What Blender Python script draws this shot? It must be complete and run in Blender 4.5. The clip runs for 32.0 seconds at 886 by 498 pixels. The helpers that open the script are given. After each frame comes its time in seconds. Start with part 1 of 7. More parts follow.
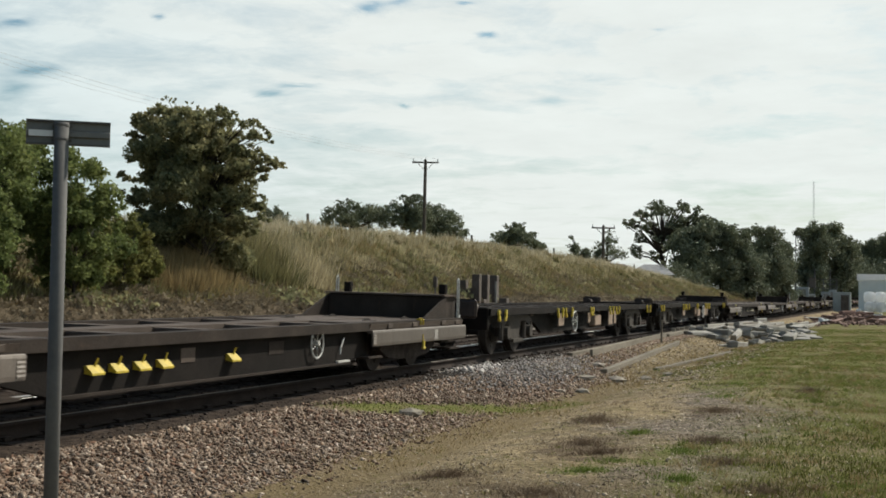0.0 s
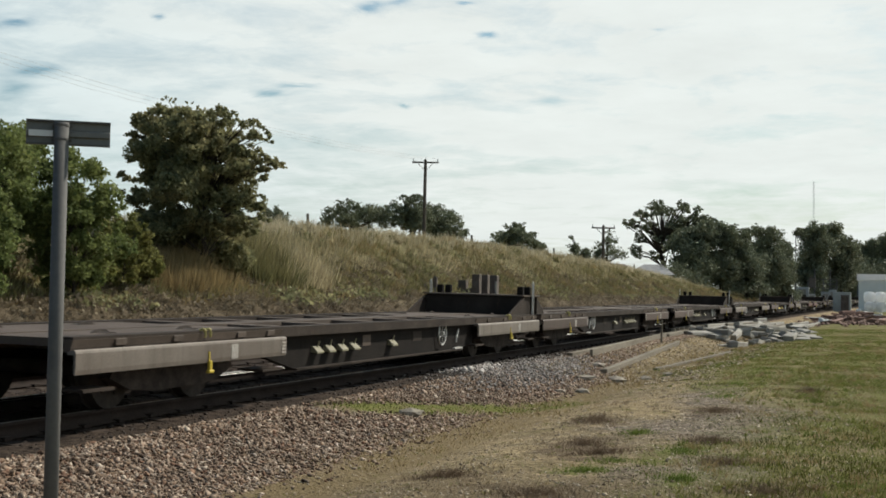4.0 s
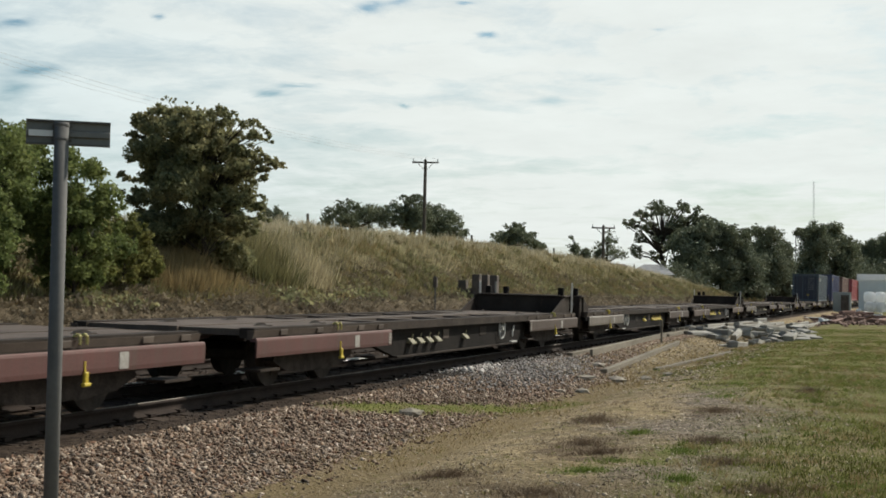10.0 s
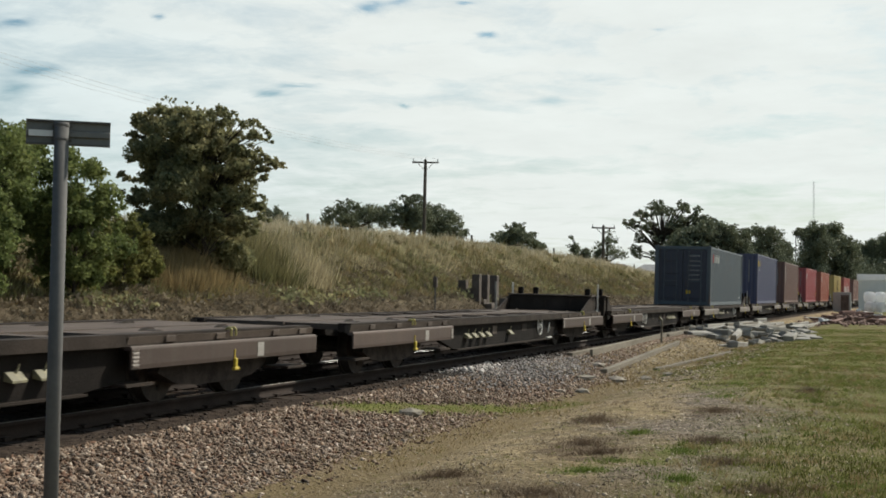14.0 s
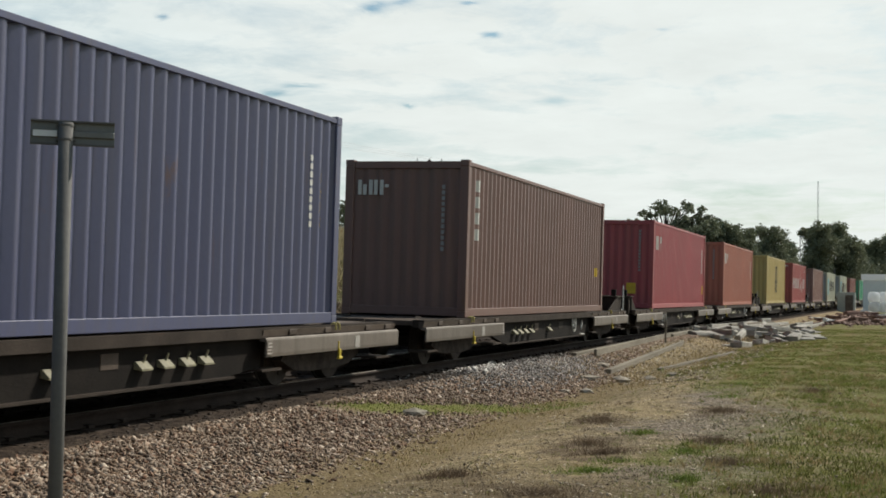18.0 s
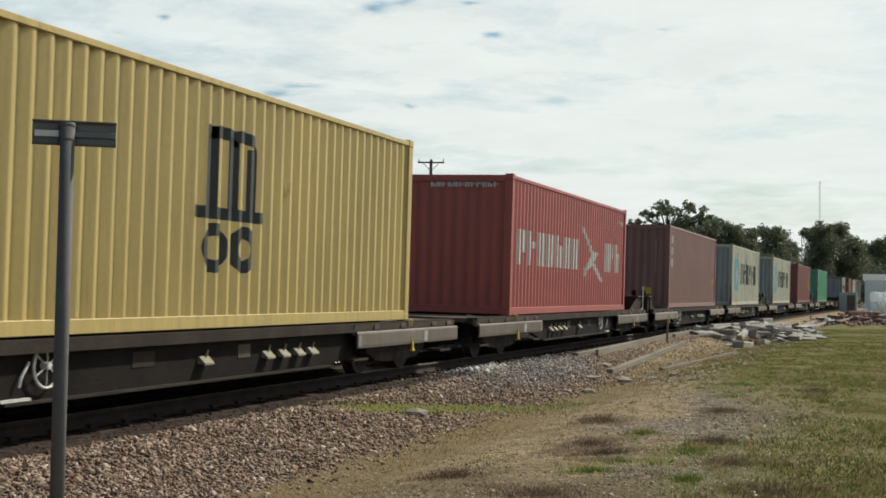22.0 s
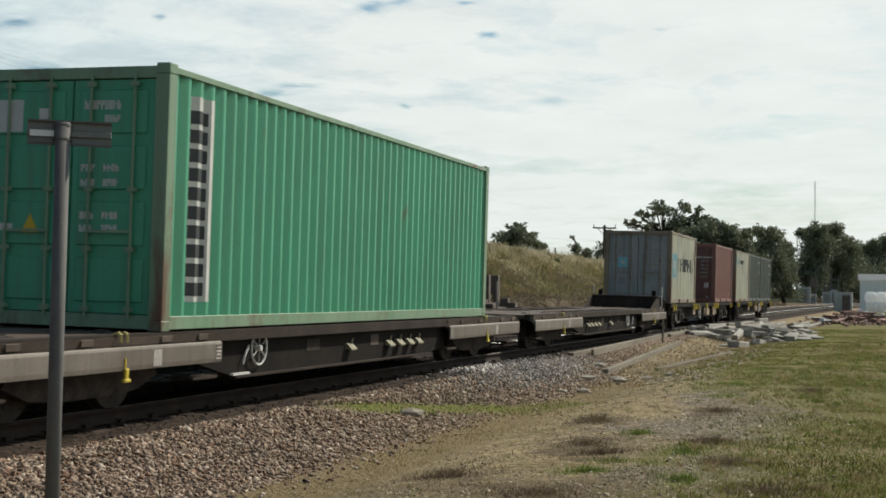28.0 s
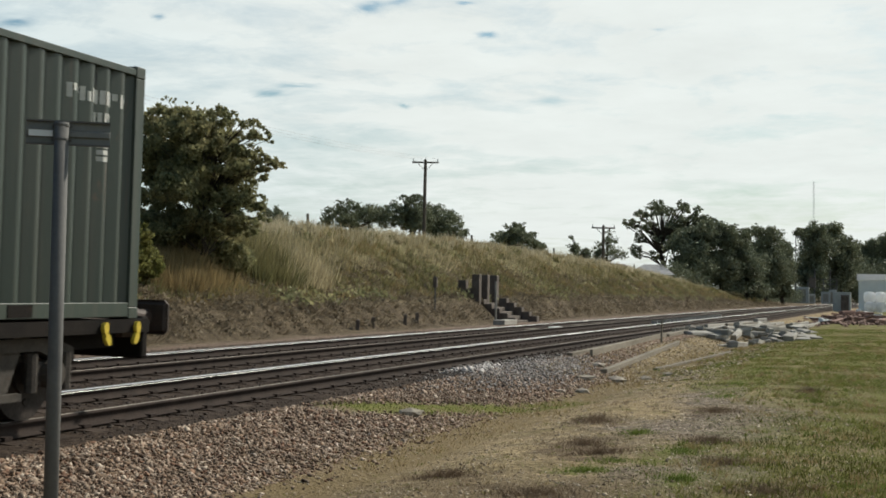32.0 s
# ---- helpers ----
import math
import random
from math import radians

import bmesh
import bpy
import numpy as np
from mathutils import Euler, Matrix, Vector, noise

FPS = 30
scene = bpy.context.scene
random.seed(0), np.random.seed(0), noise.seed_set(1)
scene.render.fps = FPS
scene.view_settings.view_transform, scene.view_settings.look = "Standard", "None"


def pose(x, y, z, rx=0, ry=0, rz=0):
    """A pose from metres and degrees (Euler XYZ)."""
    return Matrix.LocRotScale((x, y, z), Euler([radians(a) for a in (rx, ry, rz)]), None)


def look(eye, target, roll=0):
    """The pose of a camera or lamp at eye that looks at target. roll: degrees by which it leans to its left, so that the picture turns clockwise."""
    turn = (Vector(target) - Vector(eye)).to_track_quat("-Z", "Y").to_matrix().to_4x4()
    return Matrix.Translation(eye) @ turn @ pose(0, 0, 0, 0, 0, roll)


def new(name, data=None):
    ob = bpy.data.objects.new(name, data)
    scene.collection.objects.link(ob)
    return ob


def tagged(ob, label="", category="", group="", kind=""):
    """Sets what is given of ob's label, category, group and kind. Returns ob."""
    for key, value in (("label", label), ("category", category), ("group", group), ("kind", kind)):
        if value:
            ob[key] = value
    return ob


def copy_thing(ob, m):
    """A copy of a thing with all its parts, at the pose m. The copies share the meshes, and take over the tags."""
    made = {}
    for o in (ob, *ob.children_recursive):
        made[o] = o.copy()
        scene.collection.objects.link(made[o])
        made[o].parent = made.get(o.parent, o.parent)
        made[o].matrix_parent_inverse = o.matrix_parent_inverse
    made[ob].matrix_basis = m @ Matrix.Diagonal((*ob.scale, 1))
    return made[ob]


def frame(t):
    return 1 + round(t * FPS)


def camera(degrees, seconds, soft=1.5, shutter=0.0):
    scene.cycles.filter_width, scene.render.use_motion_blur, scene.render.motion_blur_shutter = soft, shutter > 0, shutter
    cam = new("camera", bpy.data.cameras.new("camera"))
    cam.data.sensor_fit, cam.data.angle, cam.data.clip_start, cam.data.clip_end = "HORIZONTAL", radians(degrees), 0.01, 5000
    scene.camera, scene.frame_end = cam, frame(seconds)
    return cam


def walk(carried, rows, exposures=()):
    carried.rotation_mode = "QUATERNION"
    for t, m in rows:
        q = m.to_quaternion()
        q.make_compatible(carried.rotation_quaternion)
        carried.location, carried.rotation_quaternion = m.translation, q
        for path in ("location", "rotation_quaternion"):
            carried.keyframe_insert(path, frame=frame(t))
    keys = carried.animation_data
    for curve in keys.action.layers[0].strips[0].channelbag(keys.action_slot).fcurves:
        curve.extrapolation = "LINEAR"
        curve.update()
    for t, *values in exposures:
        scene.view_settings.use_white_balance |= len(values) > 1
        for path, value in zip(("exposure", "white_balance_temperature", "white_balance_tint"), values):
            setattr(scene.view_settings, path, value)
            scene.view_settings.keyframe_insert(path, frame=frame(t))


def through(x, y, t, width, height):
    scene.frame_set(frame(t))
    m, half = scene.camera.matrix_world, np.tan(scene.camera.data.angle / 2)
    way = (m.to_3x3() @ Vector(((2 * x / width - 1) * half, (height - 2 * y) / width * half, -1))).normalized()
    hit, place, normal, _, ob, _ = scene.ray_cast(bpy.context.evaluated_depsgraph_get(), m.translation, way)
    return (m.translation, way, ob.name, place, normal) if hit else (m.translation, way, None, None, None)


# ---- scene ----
# Camera: it stands still beside the line and only trembles a little as loaded wagons pass.
LENS = 36.686
EYE = (0.0, 0.0, 1.257)
YAW, PITCH, ROLL = 18.087, 1.844, 0.702
cam = camera(LENS, 32.0, soft=1.75, shutter=0.05)


def aim(turn):
    """The camera's pose, turned by so many hundredths of a degree to its left."""
    a, b = radians(YAW + turn * 0.01), radians(PITCH)
    way = Vector((-math.sin(a) * math.cos(b), math.cos(a) * math.cos(b), math.sin(b)))
    return look(EYE, Vector(EYE) + way * 10, ROLL)


SHAKE = [(0.0, 0), (16.4, 0), (17.0, 15), (17.5, 7), (18.0, 17), (18.5, 8), (19.0, 29), (19.5, 10), (20.0, 20), (20.5, 14), (21.0, 23),
         (21.5, 14), (22.0, 24), (22.5, 18), (23.0, 9), (23.5, 15), (24.0, 20), (24.5, 17), (25.0, 8), (25.5, 8), (27.5, 9),
         (28.0, 5), (28.5, 9), (29.0, 3), (29.5, 0), (32.0, 0)]
walk(cam, [(t, aim(a)) for t, a in SHAKE], [(0.0, 0.0), (32.0, 0.0)])

# ---- light ----
SUN_AZ, SUN_EL = 34.0, 43.0      # degrees clockwise from the line's direction (+y), degrees up
sun_data = bpy.data.lights.new("sun", "SUN")
sun_data.energy, sun_data.angle, sun_data.color = 4.5, radians(2.0), (1.0, 0.93, 0.80)
sun = new("sun", sun_data)
sd = Vector((math.sin(radians(SUN_AZ)) * math.cos(radians(SUN_EL)), math.cos(radians(SUN_AZ)) * math.cos(radians(SUN_EL)), math.sin(radians(SUN_EL))))
sun.matrix_world = look(sd * 50, (0, 0, 0))


class Nodes:
    """Short hand for node trees."""

    def __init__(self, tree):
        self.t = tree
        tree.nodes.clear()

    def n(self, kind, ins=None, operation="", use_clamp=False, clamp=False):
        node = self.t.nodes.new(kind)
        if operation:
            node.operation = operation
        if use_clamp:
            node.use_clamp = True
        if clamp:
            node.clamp = True
        for k, v in (ins or {}).items():
            sock = node.inputs[k]
            if isinstance(v, bpy.types.NodeSocket):
                self.t.links.new(v, sock)
            else:
                sock.default_value = v
        return node

    def math(self, op, a, b=0.0, clamp=False):
        return self.n("ShaderNodeMath", {0: a, 1: b}, operation=op, use_clamp=clamp).outputs[0]

    def mix(self, fac, a, b, mode="MIX"):
        m = self.n("ShaderNodeMix")
        m.data_type, m.blend_type = "RGBA", mode
        for sock, v in ((m.inputs[0], fac), (m.inputs[6], a), (m.inputs[7], b)):
            if isinstance(v, bpy.types.NodeSocket):
                self.t.links.new(v, sock)
            else:
                sock.default_value = v
        return m.outputs[2]

    def noise(self, vec, scale, detail=4.0, rough=0.55, dist=0.0):
        ins = {"Scale": scale, "Detail": detail, "Roughness": rough, "Distortion": dist}
        if vec is not None:
            ins["Vector"] = vec
        return self.n("ShaderNodeTexNoise", ins).outputs[0]

    def ramp(self, fac, lo, hi):
        return self.n("ShaderNodeMapRange", {0: fac, 1: lo, 2: hi, 3: 0.0, 4: 1.0}, clamp=True).outputs[0]


def rgb(c):
    return (c[0], c[1], c[2], 1.0)


GAPS = [(-0.3925, 0.2288, 0.012, 0.0051, 0.32), (-0.2924, 0.2019, 0.010, 0.0027, 0.30), (-0.5888, 0.2298, 0.005, 0.0029, 0.25), (-0.7289, 0.2331, 0.020, 0.0035, 0.25), (-0.6986, 0.1916, 0.021, 0.0040, 0.22),
        (-0.7302, 0.1738, 0.020, 0.0091, 0.24), (-0.4800, 0.1621, 0.015, 0.0033, 0.25), (-0.4547, 0.1687, 0.017, 0.0019, 0.22), (-0.3594, 0.1484, 0.006, 0.0023, 0.22), (-0.2362, 0.1493, 0.011, 0.0035, 0.14),
        (-0.3076, 0.2295, 0.009, 0.0013, 0.25), (-0.3692, 0.2316, 0.008, 0.0023, 0.20), (-0.0651, 0.1304, 0.020, 0.0025, 0.10), (-0.1013, 0.0742, 0.036, 0.0029, 0.08), (-0.1604, 0.1985, 0.005, 0.0017, 0.12)]


def make_world():
    world = bpy.data.worlds.new("sky")
    scene.world = world
    world.use_nodes = True
    k = Nodes(world.node_tree)
    sky = k.n("ShaderNodeTexSky")
    sky.sky_type, sky.sun_disc, sky.air_density, sky.dust_density = "NISHITA", False, 1.0, 2.0
    sky.sun_elevation, sky.sun_rotation = radians(SUN_EL), radians(SUN_AZ)
    gen = k.n("ShaderNodeTexCoord").outputs["Generated"]
    sep = k.n("ShaderNodeSeparateXYZ", {0: gen})
    # thin broken cloud, drawn together towards the horizon as a flat layer is
    h = k.math("ADD", k.math("MAXIMUM", sep.outputs[2], 0.0), 0.10)
    flat = k.n("ShaderNodeCombineXYZ", {0: k.math("DIVIDE", sep.outputs[0], h), 1: k.math("DIVIDE", sep.outputs[1], h), 2: 0.0}).outputs[0]
    flat = k.n("ShaderNodeMapping", {0: flat, 1: (0.35, 0.1, 0.0)}).outputs[0]
    big = k.noise(flat, 0.9, 9.0, 0.62, 0.5)
    fine = k.noise(flat, 4.2, 7.0, 0.65, 0.4)
    mass = k.math("ADD", k.math("MULTIPLY", big, 0.6), k.math("MULTIPLY", fine, 0.4))
    mass = k.math("SUBTRACT", mass, k.math("MULTIPLY", k.math("MAXIMUM", k.math("SUBTRACT", sep.outputs[2], 0.22), 0.0), 0.75))
    # the gaps through which blue shows over the bank: bearing, height, half width, half height, depth
    wisp = k.math("MULTIPLY", k.math("SUBTRACT", k.noise(flat, 3.0, 6.0, 0.65, 0.5), 0.5), 0.05)
    bear = k.math("ADD", k.math("DIVIDE", sep.outputs[0], k.math("MAXIMUM", sep.outputs[1], 0.05)), wisp)
    rise = k.math("ADD", k.math("DIVIDE", sep.outputs[2], k.math("MAXIMUM", sep.outputs[1], 0.05)), k.math("MULTIPLY", wisp, 0.4))
    for b0, r0, bw, rh, dp in GAPS:
        p = k.math("POWER", k.math("DIVIDE", k.math("SUBTRACT", bear, b0), bw), 2.0)
        q = k.math("POWER", k.math("DIVIDE", k.math("SUBTRACT", rise, r0), rh), 2.0)
        mass = k.math("SUBTRACT", mass, k.math("MULTIPLY", k.math("EXPONENT", k.math("MULTIPLY", k.math("ADD", p, q), -1.0)), dp))
    mass = k.math("SUBTRACT", mass, k.math("MULTIPLY", k.ramp(bear, -0.22, -0.78), 0.10))
    cover = k.math("MULTIPLY", k.ramp(mass, 0.20, 0.50), 0.97)
    # brighter towards the veiled sun, duller away from it
    toward = k.n("ShaderNodeVectorMath", {0: gen, 1: tuple(sd)}, operation="DOT_PRODUCT").outputs["Value"]
    glow = k.ramp(toward, -0.32, 0.33)
    shade = k.math("ADD", k.math("MULTIPLY", k.noise(flat, 2.3, 7.0, 0.66), 0.22), 0.785)
    bright = k.math("MULTIPLY", shade, k.math("ADD", k.math("MULTIPLY", glow, 0.62), 0.36))
    tint = k.mix(k.ramp(toward, 0.17, 0.51), (0.715, 0.880, 0.920, 1), (0.945, 1.0, 0.965, 1))
    cloud = k.n("ShaderNodeVectorMath", {0: tint, 3: bright}, operation="SCALE").outputs[0]
    clear = k.mix(1.0, sky.outputs[0], (0.82, 1.0, 0.97, 1), "MULTIPLY")
    a = k.n("ShaderNodeBackground", {0: clear, 1: 0.10})
    b = k.n("ShaderNodeBackground", {0: cloud, 1: 1.0})
    out = k.n("ShaderNodeMixShader", {0: cover, 1: a.outputs[0], 2: b.outputs[0]})
    k.n("ShaderNodeOutputWorld", {0: out.outputs[0]})


make_world()


# ---- materials ----
def mat(name, c1, c2, scale=6.0, rough=0.8, metal=0.0, bump=0.3, fine=40.0, fine_amt=0.35, rust=0.0, rust_c=(0.16, 0.07, 0.035), dirt=0.0, vary=0.0, stretch=(1, 1, 1), dist=0.02, spec=0.5):
    """A surface of two tones at a large and a small scale, with rust, dirt streaks and a difference from piece to piece where wanted."""
    m = bpy.data.materials.new(name)
    m.use_nodes = True
    k = Nodes(m.node_tree)
    co = k.n("ShaderNodeTexCoord").outputs["Object"]
    co = k.n("ShaderNodeMapping", {0: co, 3: stretch}).outputs[0]
    big = k.ramp(k.noise(co, scale, 5.0, 0.6), 0.3, 0.7)
    small = k.noise(co, fine, 3.0, 0.6)
    col = k.mix(big, rgb(c1), rgb(c2))
    tone = k.math("ADD", k.math("MULTIPLY", small, fine_amt * 2), 1.0 - fine_amt)
    col = k.mix(1.0, col, k.n("ShaderNodeCombineXYZ", {0: tone, 1: tone, 2: tone}).outputs[0], "MULTIPLY")
    if vary:
        rnd = k.n("ShaderNodeObjectInfo").outputs["Random"]
        v = k.math("ADD", k.math("MULTIPLY", rnd, 2 * vary), 1.0 - vary)
        col = k.mix(1.0, col, k.n("ShaderNodeCombineXYZ", {0: v, 1: v, 2: v}).outputs[0], "MULTIPLY")
    if rust:
        r = k.ramp(k.noise(co, scale * 1.7, 8.0, 0.7, 0.4), 0.72 - 0.3 * rust, 0.80 - 0.2 * rust)
        col = k.mix(r, col, rgb(rust_c))
    if dirt:
        st = k.n("ShaderNodeMapping", {0: co, 3: (3.0, 3.0, 0.25)}).outputs[0]
        d = k.math("MULTIPLY", k.ramp(k.noise(st, 2.5, 6.0, 0.65), 0.45, 0.75), dirt)
        col = k.mix(d, col, (0.09, 0.075, 0.06, 1))
        # thin runs of rust below chips in the paint
        run = k.n("ShaderNodeMapping", {0: co, 3: (1.0, 1.0, 0.10)}).outputs[0]
        d = k.math("MULTIPLY", k.math("MULTIPLY", k.ramp(k.noise(run, 16.0, 4.0, 0.6), 0.60, 0.70), k.ramp(k.noise(co, 1.3, 4.0, 0.6), 0.42, 0.60)), dirt * 0.9)
        col = k.mix(d, col, rgb(rust_c))
    bs = k.n("ShaderNodeBsdfPrincipled", {"Base Color": col, "Roughness": rough, "Metallic": metal, "Specular IOR Level": spec})
    if bump:
        b = k.n("ShaderNodeBump", {"Strength": bump, "Distance": dist, "Height": small})
        k.t.links.new(b.outputs[0], bs.inputs["Normal"])
    k.n("ShaderNodeOutputMaterial", {0: bs.outputs[0]})
    return m


def leaf_mat(name, c1, c2, scale=0.6, through=0.25, vary=0.45):
    """Foliage and grass: tone by clump and by leaf, a little light comes through."""
    m = bpy.data.materials.new(name)
    m.use_nodes = True
    k = Nodes(m.node_tree)
    co = k.n("ShaderNodeTexCoord").outputs["Object"]
    big = k.ramp(k.noise(co, scale, 4.0, 0.6), 0.3, 0.7)
    isl = k.n("ShaderNodeNewGeometry").outputs["Random Per Island"]
    col = k.mix(big, rgb(c1), rgb(c2))
    v = k.math("ADD", k.math("MULTIPLY", isl, 2 * vary), 1.0 - vary)
    col = k.mix(1.0, col, k.n("ShaderNodeCombineXYZ", {0: v, 1: v, 2: v}).outputs[0], "MULTIPLY")
    d = k.n("ShaderNodeBsdfPrincipled", {"Base Color": col, "Roughness": 0.65, "Specular IOR Level": 0.15})
    tr = k.n("ShaderNodeBsdfTranslucent", {0: col})
    mx = k.n("ShaderNodeMixShader", {0: through, 1: d.outputs[0], 2: tr.outputs[0]})
    k.n("ShaderNodeOutputMaterial", {0: mx.outputs[0]})
    return m


def stone_mat(name, tones):
    """Broken stone: each piece takes one of several tones."""
    m = bpy.data.materials.new(name)
    m.use_nodes = True
    k = Nodes(m.node_tree)
    isl = k.n("ShaderNodeNewGeometry").outputs["Random Per Island"]
    co = k.n("ShaderNodeTexCoord").outputs["Object"]
    ramp = k.n("ShaderNodeValToRGB", {0: isl})
    el = ramp.color_ramp.elements
    for i, c in enumerate(tones):
        e = el[i] if i < 2 else el.new(0.5)
        e.color = rgb(c)
    for i, e in enumerate(el):
        e.position = i / (len(tones) - 1)
    v = k.math("ADD", k.math("MULTIPLY", k.noise(co, 1.1, 5.0, 0.65), 1.5), 0.35)
    col = k.mix(1.0, ramp.outputs[0], k.n("ShaderNodeCombineXYZ", {0: v, 1: v, 2: v}).outputs[0], "MULTIPLY")
    bs = k.n("ShaderNodeBsdfPrincipled", {"Base Color": col, "Roughness": 0.9, "Specular IOR Level": 0.15})
    k.n("ShaderNodeOutputMaterial", {0: bs.outputs[0]})
    return m


M = {}
M["rail_side"] = mat("rail_side", (0.02, 0.015, 0.0133), (0.04, 0.0284, 0.0233), 3, 0.85, 0.0, spec=0.15)
M["rail_head"] = mat("rail_head", (0.80, 0.80, 0.79), (0.88, 0.88, 0.86), 3, 0.42, 1.0, 0.02, fine_amt=0.08)
# darker copy of the rail head: the near rails' dim reflection as colour
M["rail_head_dimmed"] = mat("rail_head_dimmed", (0.13, 0.115, 0.10), (0.20, 0.18, 0.16), 3, 0.55, 0.7, 0.02, fine_amt=0.1)
M["concrete"] = mat("concrete", (0.21, 0.2, 0.174), (0.347, 0.326, 0.29), 3, 0.9, vary=0.15)
M["concrete_dark"] = mat("concrete_dark", (0.078, 0.06, 0.0504), (0.138, 0.114, 0.096), 3, 0.9)
M["sleeper"] = mat("sleeper", (0.0352, 0.0264, 0.022), (0.0748, 0.0572, 0.0462), 3, 0.9, vary=0.25, spec=0.1)
M["mark_white"] = mat("mark_white", (0.60, 0.60, 0.57), (0.50, 0.50, 0.47), 4, 0.6, 0, 0.03, fine_amt=0.12, dirt=0.2)
M["mark_dark"] = mat("mark_dark", (0.030, 0.034, 0.036), (0.045, 0.05, 0.052), 4, 0.6, 0, 0.03)
M["mark_blue"] = mat("mark_blue", (0.20, 0.46, 0.54), (0.24, 0.50, 0.58), 4, 0.6, 0, 0.03, fine_amt=0.15, dirt=0.25)
M["mark_yellow"] = mat("mark_yellow", (0.62, 0.42, 0.03), (0.52, 0.35, 0.03), 4, 0.6, 0, 0.03, fine_amt=0.1)
M["mark_red"] = mat("mark_red", (0.42, 0.05, 0.05), (0.35, 0.045, 0.045), 4, 0.6, 0, 0.03, fine_amt=0.1)
M["mark_grey"] = mat("mark_grey", (0.22, 0.22, 0.22), (0.28, 0.28, 0.28), 4, 0.6, 0, 0.03, fine_amt=0.1)
M["galv"] = mat("galv", (0.098, 0.096, 0.095), (0.128, 0.126, 0.122), 5, 0.75, 0.0, 0.1, fine_amt=0.12, spec=0.2)
M["sign_back"] = mat("sign_back", (0.13, 0.135, 0.135), (0.17, 0.175, 0.175), 8, 0.5, 0.2, 0.05, fine_amt=0.15)
M["label_white"] = mat("label_white", (0.62, 0.64, 0.65), (0.72, 0.74, 0.75), 9, 0.6, 0, 0.05, fine_amt=0.1)
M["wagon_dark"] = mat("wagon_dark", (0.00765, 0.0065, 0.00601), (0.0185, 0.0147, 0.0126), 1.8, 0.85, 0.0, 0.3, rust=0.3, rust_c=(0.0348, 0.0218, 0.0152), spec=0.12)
M["wagon_deck"] = mat("wagon_deck", (0.058, 0.043, 0.034), (0.118, 0.091, 0.074), 1.2, 0.75, 0.0, 0.3, rust=0.4, rust_c=(0.125, 0.08, 0.056), vary=0.15, spec=0.25)
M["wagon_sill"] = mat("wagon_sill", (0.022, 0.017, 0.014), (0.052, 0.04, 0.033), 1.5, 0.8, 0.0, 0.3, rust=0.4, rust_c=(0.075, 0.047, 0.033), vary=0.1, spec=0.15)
M["bogie_grime"] = mat("bogie_grime", (0.0253, 0.0217, 0.0199), (0.0722, 0.0578, 0.0505), 5, 0.9, 0.0, 0.5, spec=0.1)
M["bogie_frame"] = mat("bogie_frame", (0.045, 0.040, 0.035), (0.085, 0.074, 0.064), 6, 0.85, 0.0, 0.4, rust=0.3, rust_c=(0.07, 0.045, 0.03), spec=0.2)
M["buffer_brown"] = mat("buffer_brown", (0.035, 0.024, 0.020), (0.065, 0.045, 0.036), 6, 0.6, 0.2)
M["label_dirty"] = mat("label_dirty", (0.40, 0.38, 0.35), (0.26, 0.24, 0.22), 14, 0.7, 0, 0.05, rust=0.5, dirt=0.5)
M["skirt"] = mat("skirt", (0.203, 0.176, 0.153), (0.129, 0.106, 0.0899), 1.1, 0.5, 0.25, 0.15, rust=0.25, rust_c=(0.123, 0.0801, 0.0616), dirt=0.55, vary=0.3, spec=0.35)
M["skirt_brown"] = mat("skirt_brown", (0.098, 0.068, 0.057), (0.066, 0.047, 0.040), 1.1, 0.6, 0.15, 0.15, rust=0.35, rust_c=(0.075, 0.045, 0.034), dirt=0.5, vary=0.2, spec=0.35)
M["skirt_red"] = mat("skirt_red", (0.13, 0.055, 0.050), (0.09, 0.045, 0.040), 1.1, 0.6, 0.1, 0.15, rust=0.35, rust_c=(0.075, 0.045, 0.034), dirt=0.5, spec=0.35)
M["yellow"] = mat("yellow", (0.62, 0.47, 0.03), (0.45, 0.33, 0.03), 14, 0.6, 0, 0.1, dirt=0.35)
M["wedge_worn"] = mat("wedge_worn", (0.26, 0.235, 0.135), (0.15, 0.14, 0.10), 14, 0.7, 0, 0.1, dirt=0.4)
M["yellow_pale"] = mat("yellow_pale", (0.52, 0.45, 0.17), (0.40, 0.33, 0.10), 14, 0.6, 0, 0.1, dirt=0.3)
M["skirt_worn"] = mat("skirt_worn", (0.33, 0.30, 0.27), (0.16, 0.13, 0.11), 22, 0.5, 0.3, 0.2, rust=0.5, rust_c=(0.12, 0.075, 0.06))
M["white_paint"] = mat("white_paint", (0.62, 0.61, 0.58), (0.45, 0.44, 0.42), 12, 0.55, 0, 0.1)
M["tan_plate"] = mat("tan_plate", (0.27, 0.19, 0.14), (0.35, 0.26, 0.19), 5, 0.8)
M["wheel_steel"] = mat("wheel_steel", (0.0306, 0.0275, 0.0245), (0.0673, 0.0551, 0.049), 8, 0.8, 0.0, spec=0.15)
M["tread"] = mat("tread", (0.5, 0.5, 0.5), (0.6, 0.6, 0.6), 8, 0.25, 1.0, 0.05)
M["bark"] = mat("bark", (0.035, 0.028, 0.022), (0.07, 0.055, 0.042), 5, 0.95, 0, 0.8, 25)
M["timber"] = mat("timber", (0.14, 0.122, 0.095), (0.24, 0.212, 0.17), 3, 0.9, 0, 0.4, stretch=(1, 0.1, 1), vary=0.15, spec=0.2)
